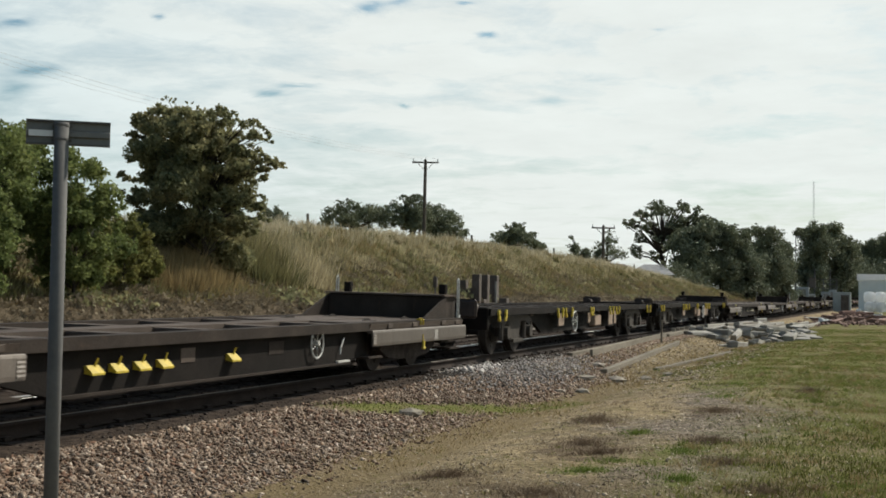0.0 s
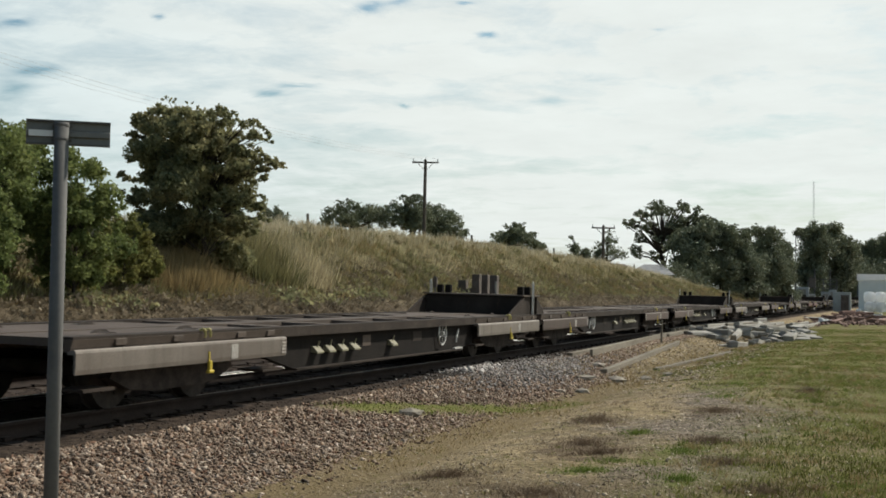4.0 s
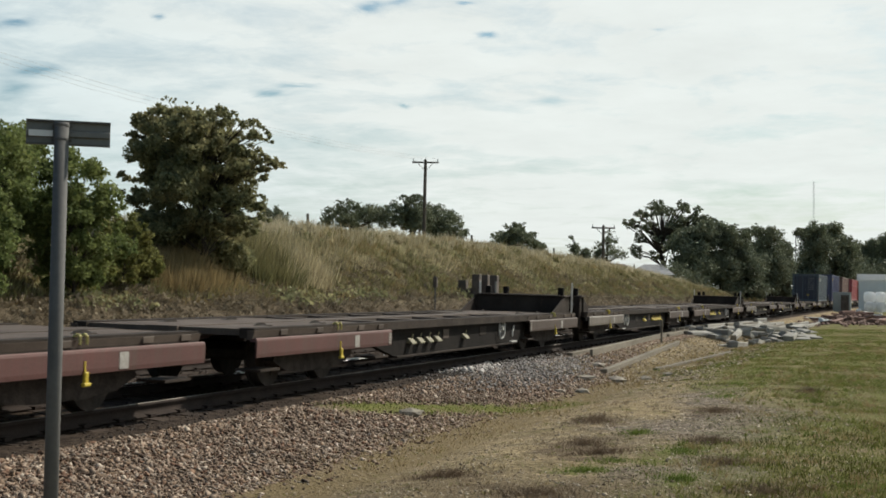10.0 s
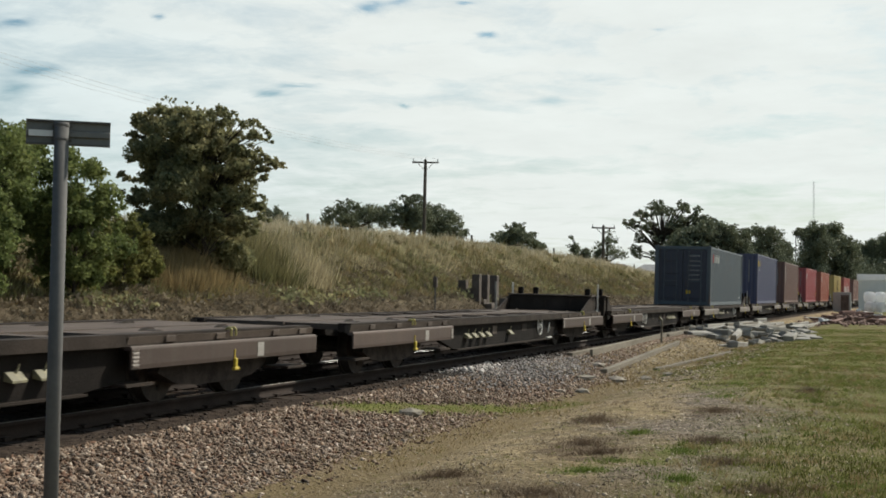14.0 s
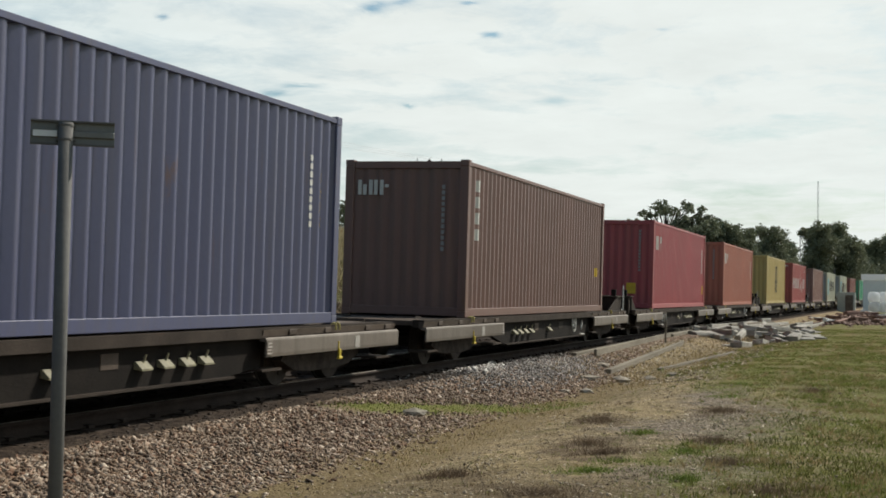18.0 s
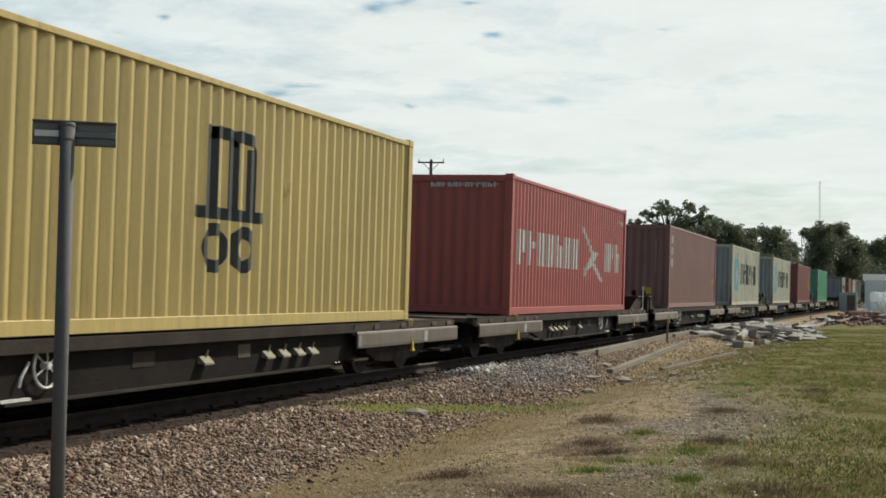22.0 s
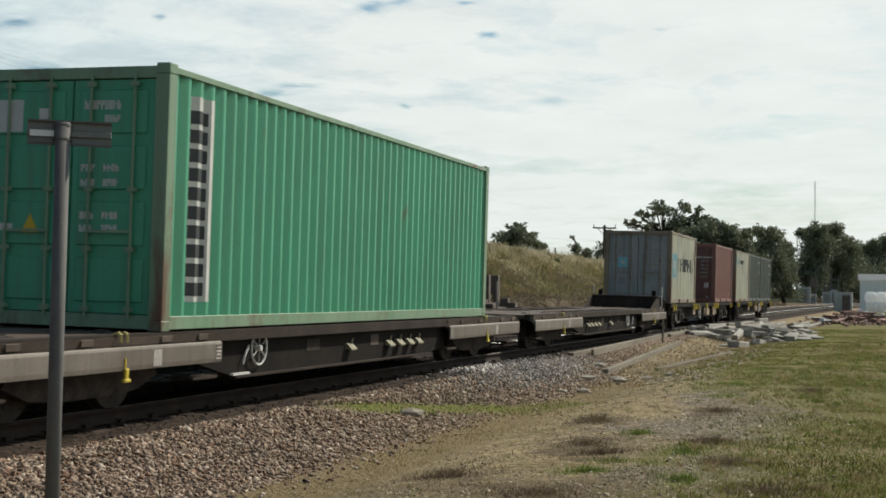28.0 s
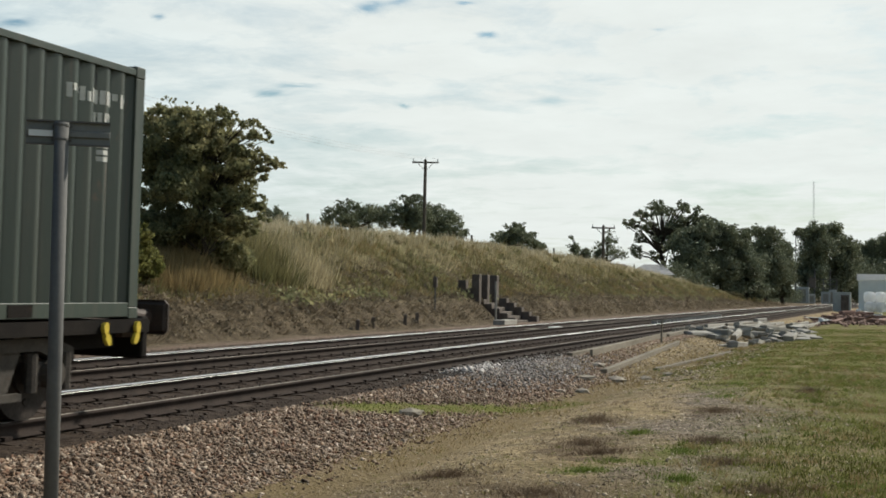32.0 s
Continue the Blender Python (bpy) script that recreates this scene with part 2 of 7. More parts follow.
M["pole_wood"] = mat("pole_wood", (0.07, 0.055, 0.045), (0.11, 0.09, 0.07), 3, 0.9)
M["stone"] = stone_mat("stone", [(0.0645, 0.043, 0.0323), (0.215, 0.156, 0.113), (0.161, 0.0914, 0.0602), (0.29, 0.22, 0.167), (0.0914, 0.0688, 0.0516), (0.194, 0.127, 0.0839), (0.452, 0.376, 0.301), (0.129, 0.0881, 0.0623), (0.247, 0.194, 0.15)])
M["stone_pale"] = stone_mat("stone_pale", [(0.175, 0.15, 0.1375), (0.375, 0.35, 0.325), (0.275, 0.25, 0.225), (0.55, 0.525, 0.5)])
M["stone_grey"] = stone_mat("stone_grey", [(0.09, 0.078, 0.070), (0.225, 0.200, 0.18), (0.136, 0.124, 0.116), (0.288, 0.272, 0.256)])
M["grit"] = stone_mat("grit", [(0.126, 0.098, 0.07), (0.308, 0.252, 0.182), (0.196, 0.154, 0.112), (0.42, 0.364, 0.28)])
M["scrap_rust"] = mat("scrap_rust", (0.153, 0.09, 0.072), (0.27, 0.162, 0.126), 3, 0.85, 0.2, vary=0.3)
M["wall_white"] = mat("wall_white", (0.76, 0.77, 0.75), (0.82, 0.83, 0.81), 1.5, 0.6, 0, 0.05, fine_amt=0.08)
M["bag_white"] = leaf_mat("bag_white", (0.80, 0.81, 0.82), (0.86, 0.87, 0.88), 3.0, 0.6, 0.04)
M["cabinet_grey"] = mat("cabinet_grey", (0.30, 0.32, 0.31), (0.38, 0.40, 0.39), 2, 0.6, 0, 0.05, fine_amt=0.1)
M["roof_slate"] = mat("roof_slate", (0.20, 0.20, 0.20), (0.30, 0.30, 0.30), 2, 0.8)
M["roof_brown"] = mat("roof_brown", (0.12, 0.09, 0.075), (0.16, 0.12, 0.10), 2, 0.8)
M["window_dark"] = mat("window_dark", (0.03, 0.035, 0.04), (0.04, 0.045, 0.05), 2, 0.15, 0, 0.0)
M["cable"] = mat("cable", (0.35, 0.35, 0.35), (0.40, 0.40, 0.40), 2, 0.6, 0, 0.0)
M["leaf_mid"] = leaf_mat("leaf_mid", (0.111, 0.15, 0.0559), (0.234, 0.26, 0.0884), 0.9, 0.45, 0.35)
M["leaf_brown"] = leaf_mat("leaf_brown", (0.162, 0.18, 0.0936), (0.324, 0.294, 0.154), 0.8, 0.45, 0.35)
M["leaf_far"] = leaf_mat("leaf_far", (0.132, 0.153, 0.104), (0.217, 0.23, 0.14), 0.22, 0.16, 0.2)
M["grass_dry"] = leaf_mat("grass_dry", (0.48, 0.414, 0.27), (0.282, 0.246, 0.138), 0.5, 0.4)
M["grass_green"] = leaf_mat("grass_green", (0.135, 0.138, 0.062), (0.255, 0.225, 0.110), 0.5, 0.4)
M["grass_bracken"] = leaf_mat("grass_bracken", (0.121, 0.0966, 0.0667), (0.287, 0.236, 0.161), 0.9, 0.30)
M["grass_turf"] = leaf_mat("grass_turf", (0.100, 0.135, 0.026), (0.205, 0.205, 0.060), 1.1, 0.38, 0.35)
M["grass_lush"] = leaf_mat("grass_lush", (0.049, 0.06, 0.00857), (0.0922, 0.0929, 0.0184), 2.2, 0.35, 0.35)
M["grass_bright"] = leaf_mat("grass_bright", (0.10, 0.15, 0.025), (0.17, 0.21, 0.050), 2.0, 0.35)
M["weed_dark"] = leaf_mat("weed_dark", (0.120, 0.085, 0.056), (0.180, 0.132, 0.086), 1.5, 0.3, 0.25)
M["leaf_yellow"] = leaf_mat("leaf_yellow", (0.122, 0.143, 0.0428), (0.245, 0.224, 0.0816), 0.9, 0.45)
M["grass_pale"] = leaf_mat("grass_pale", (0.56, 0.50, 0.36), (0.42, 0.37, 0.25), 0.5, 0.4, 0.3)
M["stone_slab"] = mat("stone_slab", (0.24, 0.21, 0.165), (0.38, 0.34, 0.28), 4, 0.9, spec=0.2)
M["grass_brown"] = leaf_mat("grass_brown", (0.241, 0.179, 0.0869), (0.349, 0.272, 0.14), 0.5, 0.35, 0.25)


# ---- building blocks ----
def box(bm, x0, x1, y0, y1, z0, z1, bevel=0.0):
    vs = [bm.verts.new((x, y, z)) for x in (x0, x1) for y in (y0, y1) for z in (z0, z1)]
    fs = [bm.faces.new([vs[i] for i in f]) for f in ((0, 1, 3, 2), (4, 6, 7, 5), (0, 4, 5, 1), (2, 3, 7, 6), (0, 2, 6, 4), (1, 5, 7, 3))]
    if bevel:
        es = list({e for f in fs for e in f.edges})
        bmesh.ops.bevel(bm, geom=es, offset=bevel, segments=1, affect="EDGES")
    return vs


def tube(bm, a, b, r0, r1=None, n=10, caps=True):
    """A round bar from a to b."""
    a, b = Vector(a), Vector(b)
    r1 = r0 if r1 is None else r1
    m = (b - a).to_track_quat("Z", "Y").to_matrix()
    rings = []
    for p, r in ((a, r0), (b, r1)):
        rings.append([bm.verts.new(p + m @ Vector((r * math.cos(2 * math.pi * i / n), r * math.sin(2 * math.pi * i / n), 0))) for i in range(n)])
    for i in range(n):
        bm.faces.new((rings[0][i], rings[0][(i + 1) % n], rings[1][(i + 1) % n], rings[1][i]))
    if caps:
        bm.faces.new(rings[0][::-1])
        bm.faces.new(rings[1])


def pipe(bm, pts, r, n=8):
    for a, b in zip(pts, pts[1:]):
        tube(bm, a, b, r, n=n)


def prism(bm, outline, axis, lo, hi):
    """An outline of two coordinates drawn out along the third axis (0, 1 or 2)."""
    def at(p, w):
        q = list(p)
        q.insert(axis, w)
        return bm.verts.new(q)
    a, b = [at(p, lo) for p in outline], [at(p, hi) for p in outline]
    n = len(outline)
    for i in range(n):
        bm.faces.new((a[i], a[(i + 1) % n], b[(i + 1) % n], b[i]))
    bm.faces.new(a[::-1])
    bm.faces.new(b)


def finish(bm, name, material, smooth=False):
    bmesh.ops.recalc_face_normals(bm, faces=bm.faces[:])
    me = bpy.data.meshes.new(name)
    bm.to_mesh(me)
    bm.free()
    me.materials.append(material)
    if smooth:
        me.polygons.foreach_set("use_smooth", [True] * len(me.polygons))
    return me


def part(name, bm, material, parent, label="", at=None, smooth=False):
    """Links a bmesh, or a mesh already made, as one object under a thing or a part."""
    me = bm if isinstance(bm, bpy.types.Mesh) else finish(bm, name, material, smooth)
    ob = new(name, me)
    ob.parent = parent
    if at is not None:
        ob.matrix_basis = at
    return tagged(ob, label)


def thing(name, label, category, group="", m=None):
    ob = new(name)
    ob.empty_display_size = 0.1
    if m is not None:
        ob.matrix_basis = m
    return tagged(ob, label, category, group)


def solid(name, bm, material, label="", category="", group="", kind="", m=None, smooth=False):
    ob = new(name, bm if isinstance(bm, bpy.types.Mesh) else finish(bm, name, material, smooth))
    if m is not None:
        ob.matrix_basis = m
    return tagged(ob, label, category, group, kind)


def raw_mesh(name, verts, faces, material):
    """A mesh from arrays of equal-sided faces."""
    verts, faces = np.asarray(verts, np.float32).reshape(-1, 3), np.asarray(faces, np.int32)
    me = bpy.data.meshes.new(name)
    me.vertices.add(len(verts))
    me.vertices.foreach_set("co", verts.ravel())
    n, w = faces.shape
    me.loops.add(n * w)
    me.loops.foreach_set("vertex_index", faces.ravel())
    me.polygons.add(n)
    me.polygons.foreach_set("loop_start", np.arange(0, n * w, w, dtype=np.int32))
    me.update(calc_edges=True)
    me.validate()
    me.materials.append(material)
    return me


# ---- the line: two tracks on a very gentle curve, leaning a little to the inside ----
OFF, CURVE, CANT = 8.541, 0.00021, 1.052
SECOND = -3.35


def centre(y):
    return -OFF + CURVE * y * y / 2


def on_track(s, lat=0.0, z=0.0):
    """The pose on the near track, s metres along it; local x is towards the camera's side, y along the line, z up."""
    return pose(centre(s), s, 0, 0, CANT, -math.degrees(CURVE * s)) @ Matrix.Translation((lat, 0, z))


# ---- ground: one sheet with the track bed, the yard and the bank ----
def lerp_table(v, table):
    xs, ys = [a for a, _ in table], [b for _, b in table]
    return np.interp(v, xs, ys)


CREST = [(-50, 2.6), (20, 2.9), (35, 3.2), (50, 3.72), (77, 4.02), (110, 3.72), (130, 3.3), (145, 2.85), (200, 0.75), (260, 0.0), (5000, 0.0)]
NEAR = [(-6.4, -0.175), (1.30, -0.175), (1.9, -0.21), (3.2, -0.50), (3.9, -0.52), (4.9, -0.36), (7.0, -0.30), (5000, -0.30)]
BANK = [(0.0, 0.0), (1.2, 0.27), (2.2, 0.30), (4.6, 0.72), (7.2, 1.0), (9.0, 1.03), (400, 1.0)]


def wobble(x, y, s, seed):
    """A cheap smooth unevenness, about -1 to 1."""
    return (np.sin(x * s + seed * 1.7 + 1.3 * np.sin(y * s * 0.7 + seed)) + np.sin(y * s * 1.13 + seed * 0.6 + 1.1 * np.sin(x * s * 0.83 - seed)) + np.sin((x + y) * s * 0.57 + seed * 2.1)) / 3


def height(x, y):
    x, y = np.asarray(x, float), np.asarray(y, float)
    u = x - (-OFF + CURVE * y * y / 2)
    z = lerp_table(u, NEAR) - np.clip(u, -6, 2) * math.sin(radians(CANT))
    yard = np.clip((u - 3.0) / 2.0, 0, 1)
    z = z + yard * (0.05 * wobble(x, y, 0.9, 3) + 0.02 * wobble(x, y, 3.1, 5))
    f = -u - 7.7
    crest = lerp_table(y, CREST)
    rough_face = 0.16 * wobble(x, y, 1.1, 1) + 0.09 * wobble(x, y, 2.9, 2)
    b = lerp_table(f, BANK) * crest + np.clip(f / 1.5, 0, 1) * np.clip(crest / 2, 0, 1) * rough_face
    toe = np.clip((-u - 6.0) / 1.7, 0, 1)
    z = np.where(u < -6.0, z * (1 - toe) + toe * (-0.05 + 0.06 * wobble(x, y, 1.7, 7)), z)
    return np.where(f > 0, b - 0.05 + 0.06 * wobble(x, y, 1.7, 7) * np.clip(1 - f, 0, 1), z)


def axis(bands):
    out = []
    for lo, hi, step in bands:
        out += list(np.arange(lo, hi, step))
    return np.array(out + [bands[-1][1]])


# patches of the yard: middle x, y, half widths
PATCHES = {"stony": ((-1.75, 17.6, 0.85, 3.6), (-1.6, 12.2, 0.75, 1.5), (-2.5, 21.8, 0.6, 2.0), (-2.6, 16.2, 0.5, 1.2)),
           "weed": ((-2.75, 13.6, 0.5, 0.6), (-1.75, 14.9, 0.35, 0.5), (-3.7, 11.6, 0.5, 0.4), (-1.4, 13.1, 0.3, 0.4), (-3.1, 14.5, 0.45, 0.9), (-3.45, 17.1, 0.40, 0.8), (-2.15, 18.8, 0.35, 0.9), (-2.6, 10.5, 0.95, 0.6), (-0.9, 11.3, 0.5, 0.6), (-1.1, 23.4, 0.4, 1.5)),
           "green": ((-2.65, 15.4, 0.24, 0.30), (-2.4, 12.9, 0.32, 0.30), (-2.5, 11.9, 0.32, 0.25), (-1.6, 11.6, 0.25, 0.22), (-1.9, 13.8, 0.35, 0.6), (-2.5, 25.0, 0.8, 2.2), (-2.3, 21.8, 0.3, 0.6))}


def in_patch(kind, x, y, r, grow=1.0):
    """Which of the points lie in a kind of patch, with ragged edges."""
    amt = np.full(len(x), 9.0)
    for px, py, rx, ry in PATCHES[kind]:
        amt = np.minimum(amt, ((x - px) / (rx * grow)) ** 2 + ((y - py) / (ry * grow)) ** 2)
    return amt + 0.5 * r.normal(size=len(x)) + 0.6 * wobble(x, y, 3.5, 2) < 1.0


def hollow(y):
    """How far from the track the green hollow beside the ballast lies."""
    return 2.1 + (y - 16.6) * 0.33


def ground_material():
    m = bpy.data.materials.new("ground")
    m.use_nodes = True
    k = Nodes(m.node_tree)
    co = k.n("ShaderNodeTexCoord").outputs["Object"]
    sep = k.n("ShaderNodeSeparateXYZ", {0: co})
    x, y, z = sep.outputs[0], sep.outputs[1], sep.outputs[2]
    u = k.math("ADD", k.math("SUBTRACT", x, k.math("MULTIPLY", k.math("MULTIPLY", y, y), CURVE / 2)), OFF)
    edge = k.math("MULTIPLY", k.math("SUBTRACT", k.noise(co, 0.7, 5.0, 0.65), 0.5), 2.6)
    ue = k.math("ADD", u, edge)
    big, mid, fine = k.noise(co, 0.35, 5.0, 0.6), k.noise(co, 2.2, 5.0, 0.65), k.noise(co, 22.0, 4.0, 0.7)
    stone_tex = k.n("ShaderNodeTexVoronoi", {"Vector": co, "Scale": 16.0})
    stone = stone_tex.outputs[0]
    shade = k.n("ShaderNodeSeparateXYZ", {0: stone_tex.outputs[1]}).outputs[0]
    ballast = k.mix(shade, (0.1013, 0.0729, 0.0567, 1), (0.27, 0.2093, 0.1647, 1))
    gravel = k.mix(fine, (0.108, 0.08505, 0.06075, 1), (0.2565, 0.2093, 0.1485, 1))
    sand = k.mix(fine, (0.185, 0.142, 0.083, 1), (0.385, 0.305, 0.185, 1))
    soil = k.mix(k.ramp(mid, 0.3, 0.7), sand, gravel)
    turf = k.mix(fine, (0.060, 0.078, 0.015, 1), (0.170, 0.182, 0.045, 1))
    # the yard: a sandy wheel track, stony and weedy patches, turf beyond
    warp = k.n("ShaderNodeTexNoise", {"Vector": co, "Scale": 1.3, "Detail": 6.0, "Roughness": 0.72}).outputs[1]
    bent = k.n("ShaderNodeVectorMath", {0: co, 1: k.n("ShaderNodeVectorMath", {0: k.n("ShaderNodeVectorMath", {0: warp, 1: (0.5, 0.5, 0.5)}, operation="SUBTRACT").outputs[0], 1: (2.2, 5.0, 0.0)}, operation="MULTIPLY").outputs[0]}, operation="ADD").outputs[0]
    bs2 = k.n("ShaderNodeSeparateXYZ", {0: bent})
    bx, by = bs2.outputs[0], bs2.outputs[1]

    def patch(kind):
        amt = None
        for px, py, rx, ry in PATCHES[kind]:
            p = k.math("POWER", k.math("DIVIDE", k.math("SUBTRACT", bx, px), rx), 2.0)
            q = k.math("POWER", k.math("DIVIDE", k.math("SUBTRACT", by, py), ry), 2.0)
            e = k.ramp(k.math("ADD", p, q), 1.5, 0.35)
            amt = e if amt is None else k.math("MAXIMUM", amt, e)
        return amt

    peb = k.n("ShaderNodeTexVoronoi", {"Vector": co, "Scale": 30.0})
    tone = k.n("ShaderNodeSeparateXYZ", {0: peb.outputs[1]}).outputs[1]
    speck = k.math("ADD", k.math("MULTIPLY", tone, 0.7), 0.65)
    grey = k.n("ShaderNodeCombineXYZ", {0: speck, 1: speck, 2: speck}).outputs[0]
    bare = k.mix(k.ramp(big, 0.42, 0.66), sand, soil)
    moss = k.math("MULTIPLY", k.ramp(k.noise(co, 1.1, 6.0, 0.7, 0.5), 0.50, 0.68), 0.8)
    bare = k.mix(moss, bare, k.mix(fine, (0.084, 0.0672, 0.0308, 1), (0.21, 0.168, 0.0784, 1)))
    bare = k.mix(patch("stony"), bare, k.mix(tone, (0.077, 0.0616, 0.0462, 1), (0.28, 0.231, 0.182, 1)))
    bare = k.mix(1.0, bare, grey, "MULTIPLY")
    bare = k.mix(k.math("MULTIPLY", patch("weed"), 0.8), bare, k.mix(fine, (0.056, 0.0392, 0.0266, 1), (0.182, 0.1372, 0.0938, 1)))
    lean = k.math("ADD", u, k.math("MINIMUM", k.math("MULTIPLY", k.math("MAXIMUM", k.math("SUBTRACT", y, 20.0), 0.0), 0.30), 3.2))
    ragged = k.math("MULTIPLY", k.math("SUBTRACT", k.noise(co, 0.9, 8.0, 0.78, 0.6), 0.5), 5.0)
    thin = k.ramp(k.noise(co, 0.8, 9.0, 0.82, 0.8), 0.36, 0.56)
    turf_amt = k.math("MULTIPLY", k.math("MULTIPLY", k.ramp(k.math("ADD", lean, ragged), 6.2, 8.6), 0.95), k.math("ADD", k.math("MULTIPLY", thin, 0.65), 0.35))
    loam = k.math("MULTIPLY", k.ramp(k.math("ADD", y, k.math("MULTIPLY", ragged, 0.9)), 13.0, 10.8), 0.5)
    mott = k.math("ADD", k.math("MULTIPLY", k.ramp(k.noise(co, 4.5, 7.0, 0.75, 0.4), 0.35, 0.65), 0.65), 0.64)
    bare = k.mix(1.0, bare, k.n("ShaderNodeCombineXYZ", {0: mott, 1: mott, 2: mott}).outputs[0], "MULTIPLY")
    bare = k.mix(loam, bare, k.mix(fine, (0.063, 0.0476, 0.028, 1), (0.175, 0.133, 0.077, 1)))
    turf = k.mix(k.ramp(k.noise(co, 1.4, 7.0, 0.75), 0.47, 0.60), turf, k.mix(fine, (0.082, 0.064, 0.032, 1), (0.215, 0.172, 0.092, 1)))
    off = k.math("SUBTRACT", u, k.math("ADD", k.math("MULTIPLY", k.math("SUBTRACT", y, 16.6), 0.33), 2.1))
    strip = k.math("MULTIPLY", k.ramp(k.math("ABSOLUTE", k.math("ADD", off, k.math("MULTIPLY", edge, 0.25))), 0.50, 0.20), k.math("MULTIPLY", k.ramp(y, 15.2, 16.4), k.ramp(y, 22.5, 20.5)))
    dead = k.math("MULTIPLY", k.ramp(k.math("ABSOLUTE", k.math("ADD", k.math("SUBTRACT", u, 3.45), k.math("MULTIPLY", edge, 0.5))), 0.85, 0.35), 0.8)
    yard = k.mix(dead, bare, k.mix(fine, (0.091, 0.0658, 0.035, 1), (0.238, 0.182, 0.1008, 1)))
    yard = k.mix(k.math("MAXIMUM", turf_amt, k.math("MAXIMUM", k.math("MULTIPLY", strip, 0.85), k.math("MULTIPLY", patch("green"), 0.8))), yard, turf)
    col = k.mix(k.math("MAXIMUM", strip, k.ramp(k.math("ADD", k.math("ADD", u, k.math("MULTIPLY", k.ramp(y, 26.0, 38.0), 1.2)), k.math("MULTIPLY", edge, 0.4)), 2.8, 3.3)), ballast, yard)
    # oily dark bed under and between the rails
    bed = k.math("MULTIPLY", k.ramp(k.math("ADD", u, k.math("MULTIPLY", edge, 0.12)), 1.72, 1.60), k.ramp(u, -6.6, -5.2))
    col = k.mix(k.math("MULTIPLY", bed, 0.97), col, k.mix(shade, (0.022, 0.017, 0.014, 1), (0.070, 0.053, 0.042, 1)))
    # the cutting: raw earth below, dry turf above
    earth = k.mix(k.ramp(k.noise(co, 1.6, 6.0, 0.7), 0.3, 0.7), (0.060, 0.047, 0.034, 1), (0.205, 0.163, 0.112, 1))
    straw = k.mix(k.ramp(mid, 0.3, 0.7), (0.135, 0.125, 0.062, 1), (0.27, 0.235, 0.13, 1))
    bank = k.mix(k.ramp(k.math("ADD", z, k.math("MULTIPLY", mid, 1.2)), 1.4, 2.2), earth, straw)
    col = k.mix(k.ramp(u, -6.6, -7.4), col, bank)
    bs = k.n("ShaderNodeBsdfPrincipled", {"Base Color": col, "Roughness": 0.95, "Specular IOR Level": 0.05})
    hgt = k.math("ADD", k.math("MULTIPLY", stone, -1.0), k.math("MULTIPLY", fine, 1.2))
    rough_bank = k.math("MULTIPLY", k.math("MULTIPLY", k.noise(co, 5.0, 6.0, 0.7, 1.0), 9.0), k.ramp(u, -6.6, -7.8))
    hgt = k.math("ADD", hgt, rough_bank)
    b = k.n("ShaderNodeBump", {"Strength": 0.8, "Distance": 0.03, "Height": hgt})
    k.t.links.new(b.outputs[0], bs.inputs["Normal"])
    k.n("ShaderNodeOutputMaterial", {0: bs.outputs[0]})
    return m


def make_ground():
    xs = axis([(-4000, -400, 600), (-400, -60, 20), (-60, -28, 2), (-28, -15, 0.35), (-15, -8, 0.5), (-8, 6, 0.25), (6, 20, 1.0), (20, 100, 8), (100, 400, 50), (400, 4000, 600)])
    ys = axis([(-1000, -100, 150), (-100, 4, 8), (4, 40, 0.3), (40, 110, 0.9), (110, 300, 5), (300, 700, 40), (700, 4900, 700)])
    gx, gy = np.meshgrid(xs, ys)
    v = np.stack([gx, gy, height(gx, gy)], -1).reshape(-1, 3)
    n, r = len(xs), len(ys)
    i = (np.arange(r - 1)[:, None] * n + np.arange(n - 1)[None]).ravel()
    me = raw_mesh("ground", v, np.stack([i, i + 1, i + n + 1, i + n], -1), ground_material())
    me.polygons.foreach_set("use_smooth", [True] * len(me.polygons))
    tagged(new("ground", me), "dry yard of sand, stones and turf beside a railway cutting", "ground", kind="structure")


make_ground()


# ---- tracks ----
def rail_mesh(y0, y1, step, lat, gauge):
    """One rail, its foot, web and head, bent along the line."""
    prof = [(-0.07, -0.155), (0.07, -0.155), (0.07, -0.142), (0.012, -0.125), (0.012, -0.045), (0.036, -0.035), (0.036, -0.004)]
    prof = prof + [(-a, b) for a, b in prof[::-1] if b > -0.15][0:]
    ss = np.arange(y0, y1 + 0.01, step)
    vs, fs = [], []
    n = len(prof)
    for j, s in enumerate(ss):
        m = on_track(float(s))
        for a, b in prof:
            vs.append(tuple(m @ Vector((lat + a, 0, b))))
        if j:
            o = j * n
            for i in range(n):
                k = (i + 1) % n
                fs.append((o - n + i, o - n + k, o + k, o + i))
    hv, hf = [], []
    for j, s in enumerate(ss):
        m = on_track(float(s))
        for a, b in ((-0.034 if gauge > 0 else -0.004, -0.0045), (-0.033 if gauge > 0 else -0.003, 0.0005), (0.012, 0.0005), (0.0385, -0.024)):
            hv.append(tuple(m @ Vector((lat + (a if gauge > 0 else -a), 0, b))))
        if j:
            o = j * 4
            for i in range(3):
                hf.append((o - 4 + i, o - 3 + i, o + 1 + i, o + i))
    # far rails take the bright head, near rails the one with dim reflection painted in
    return raw_mesh("rail", vs, fs, M["rail_side"]), raw_mesh("running_surface", hv, hf, M["rail_head" if gauge > 0 else "rail_head_dimmed"])


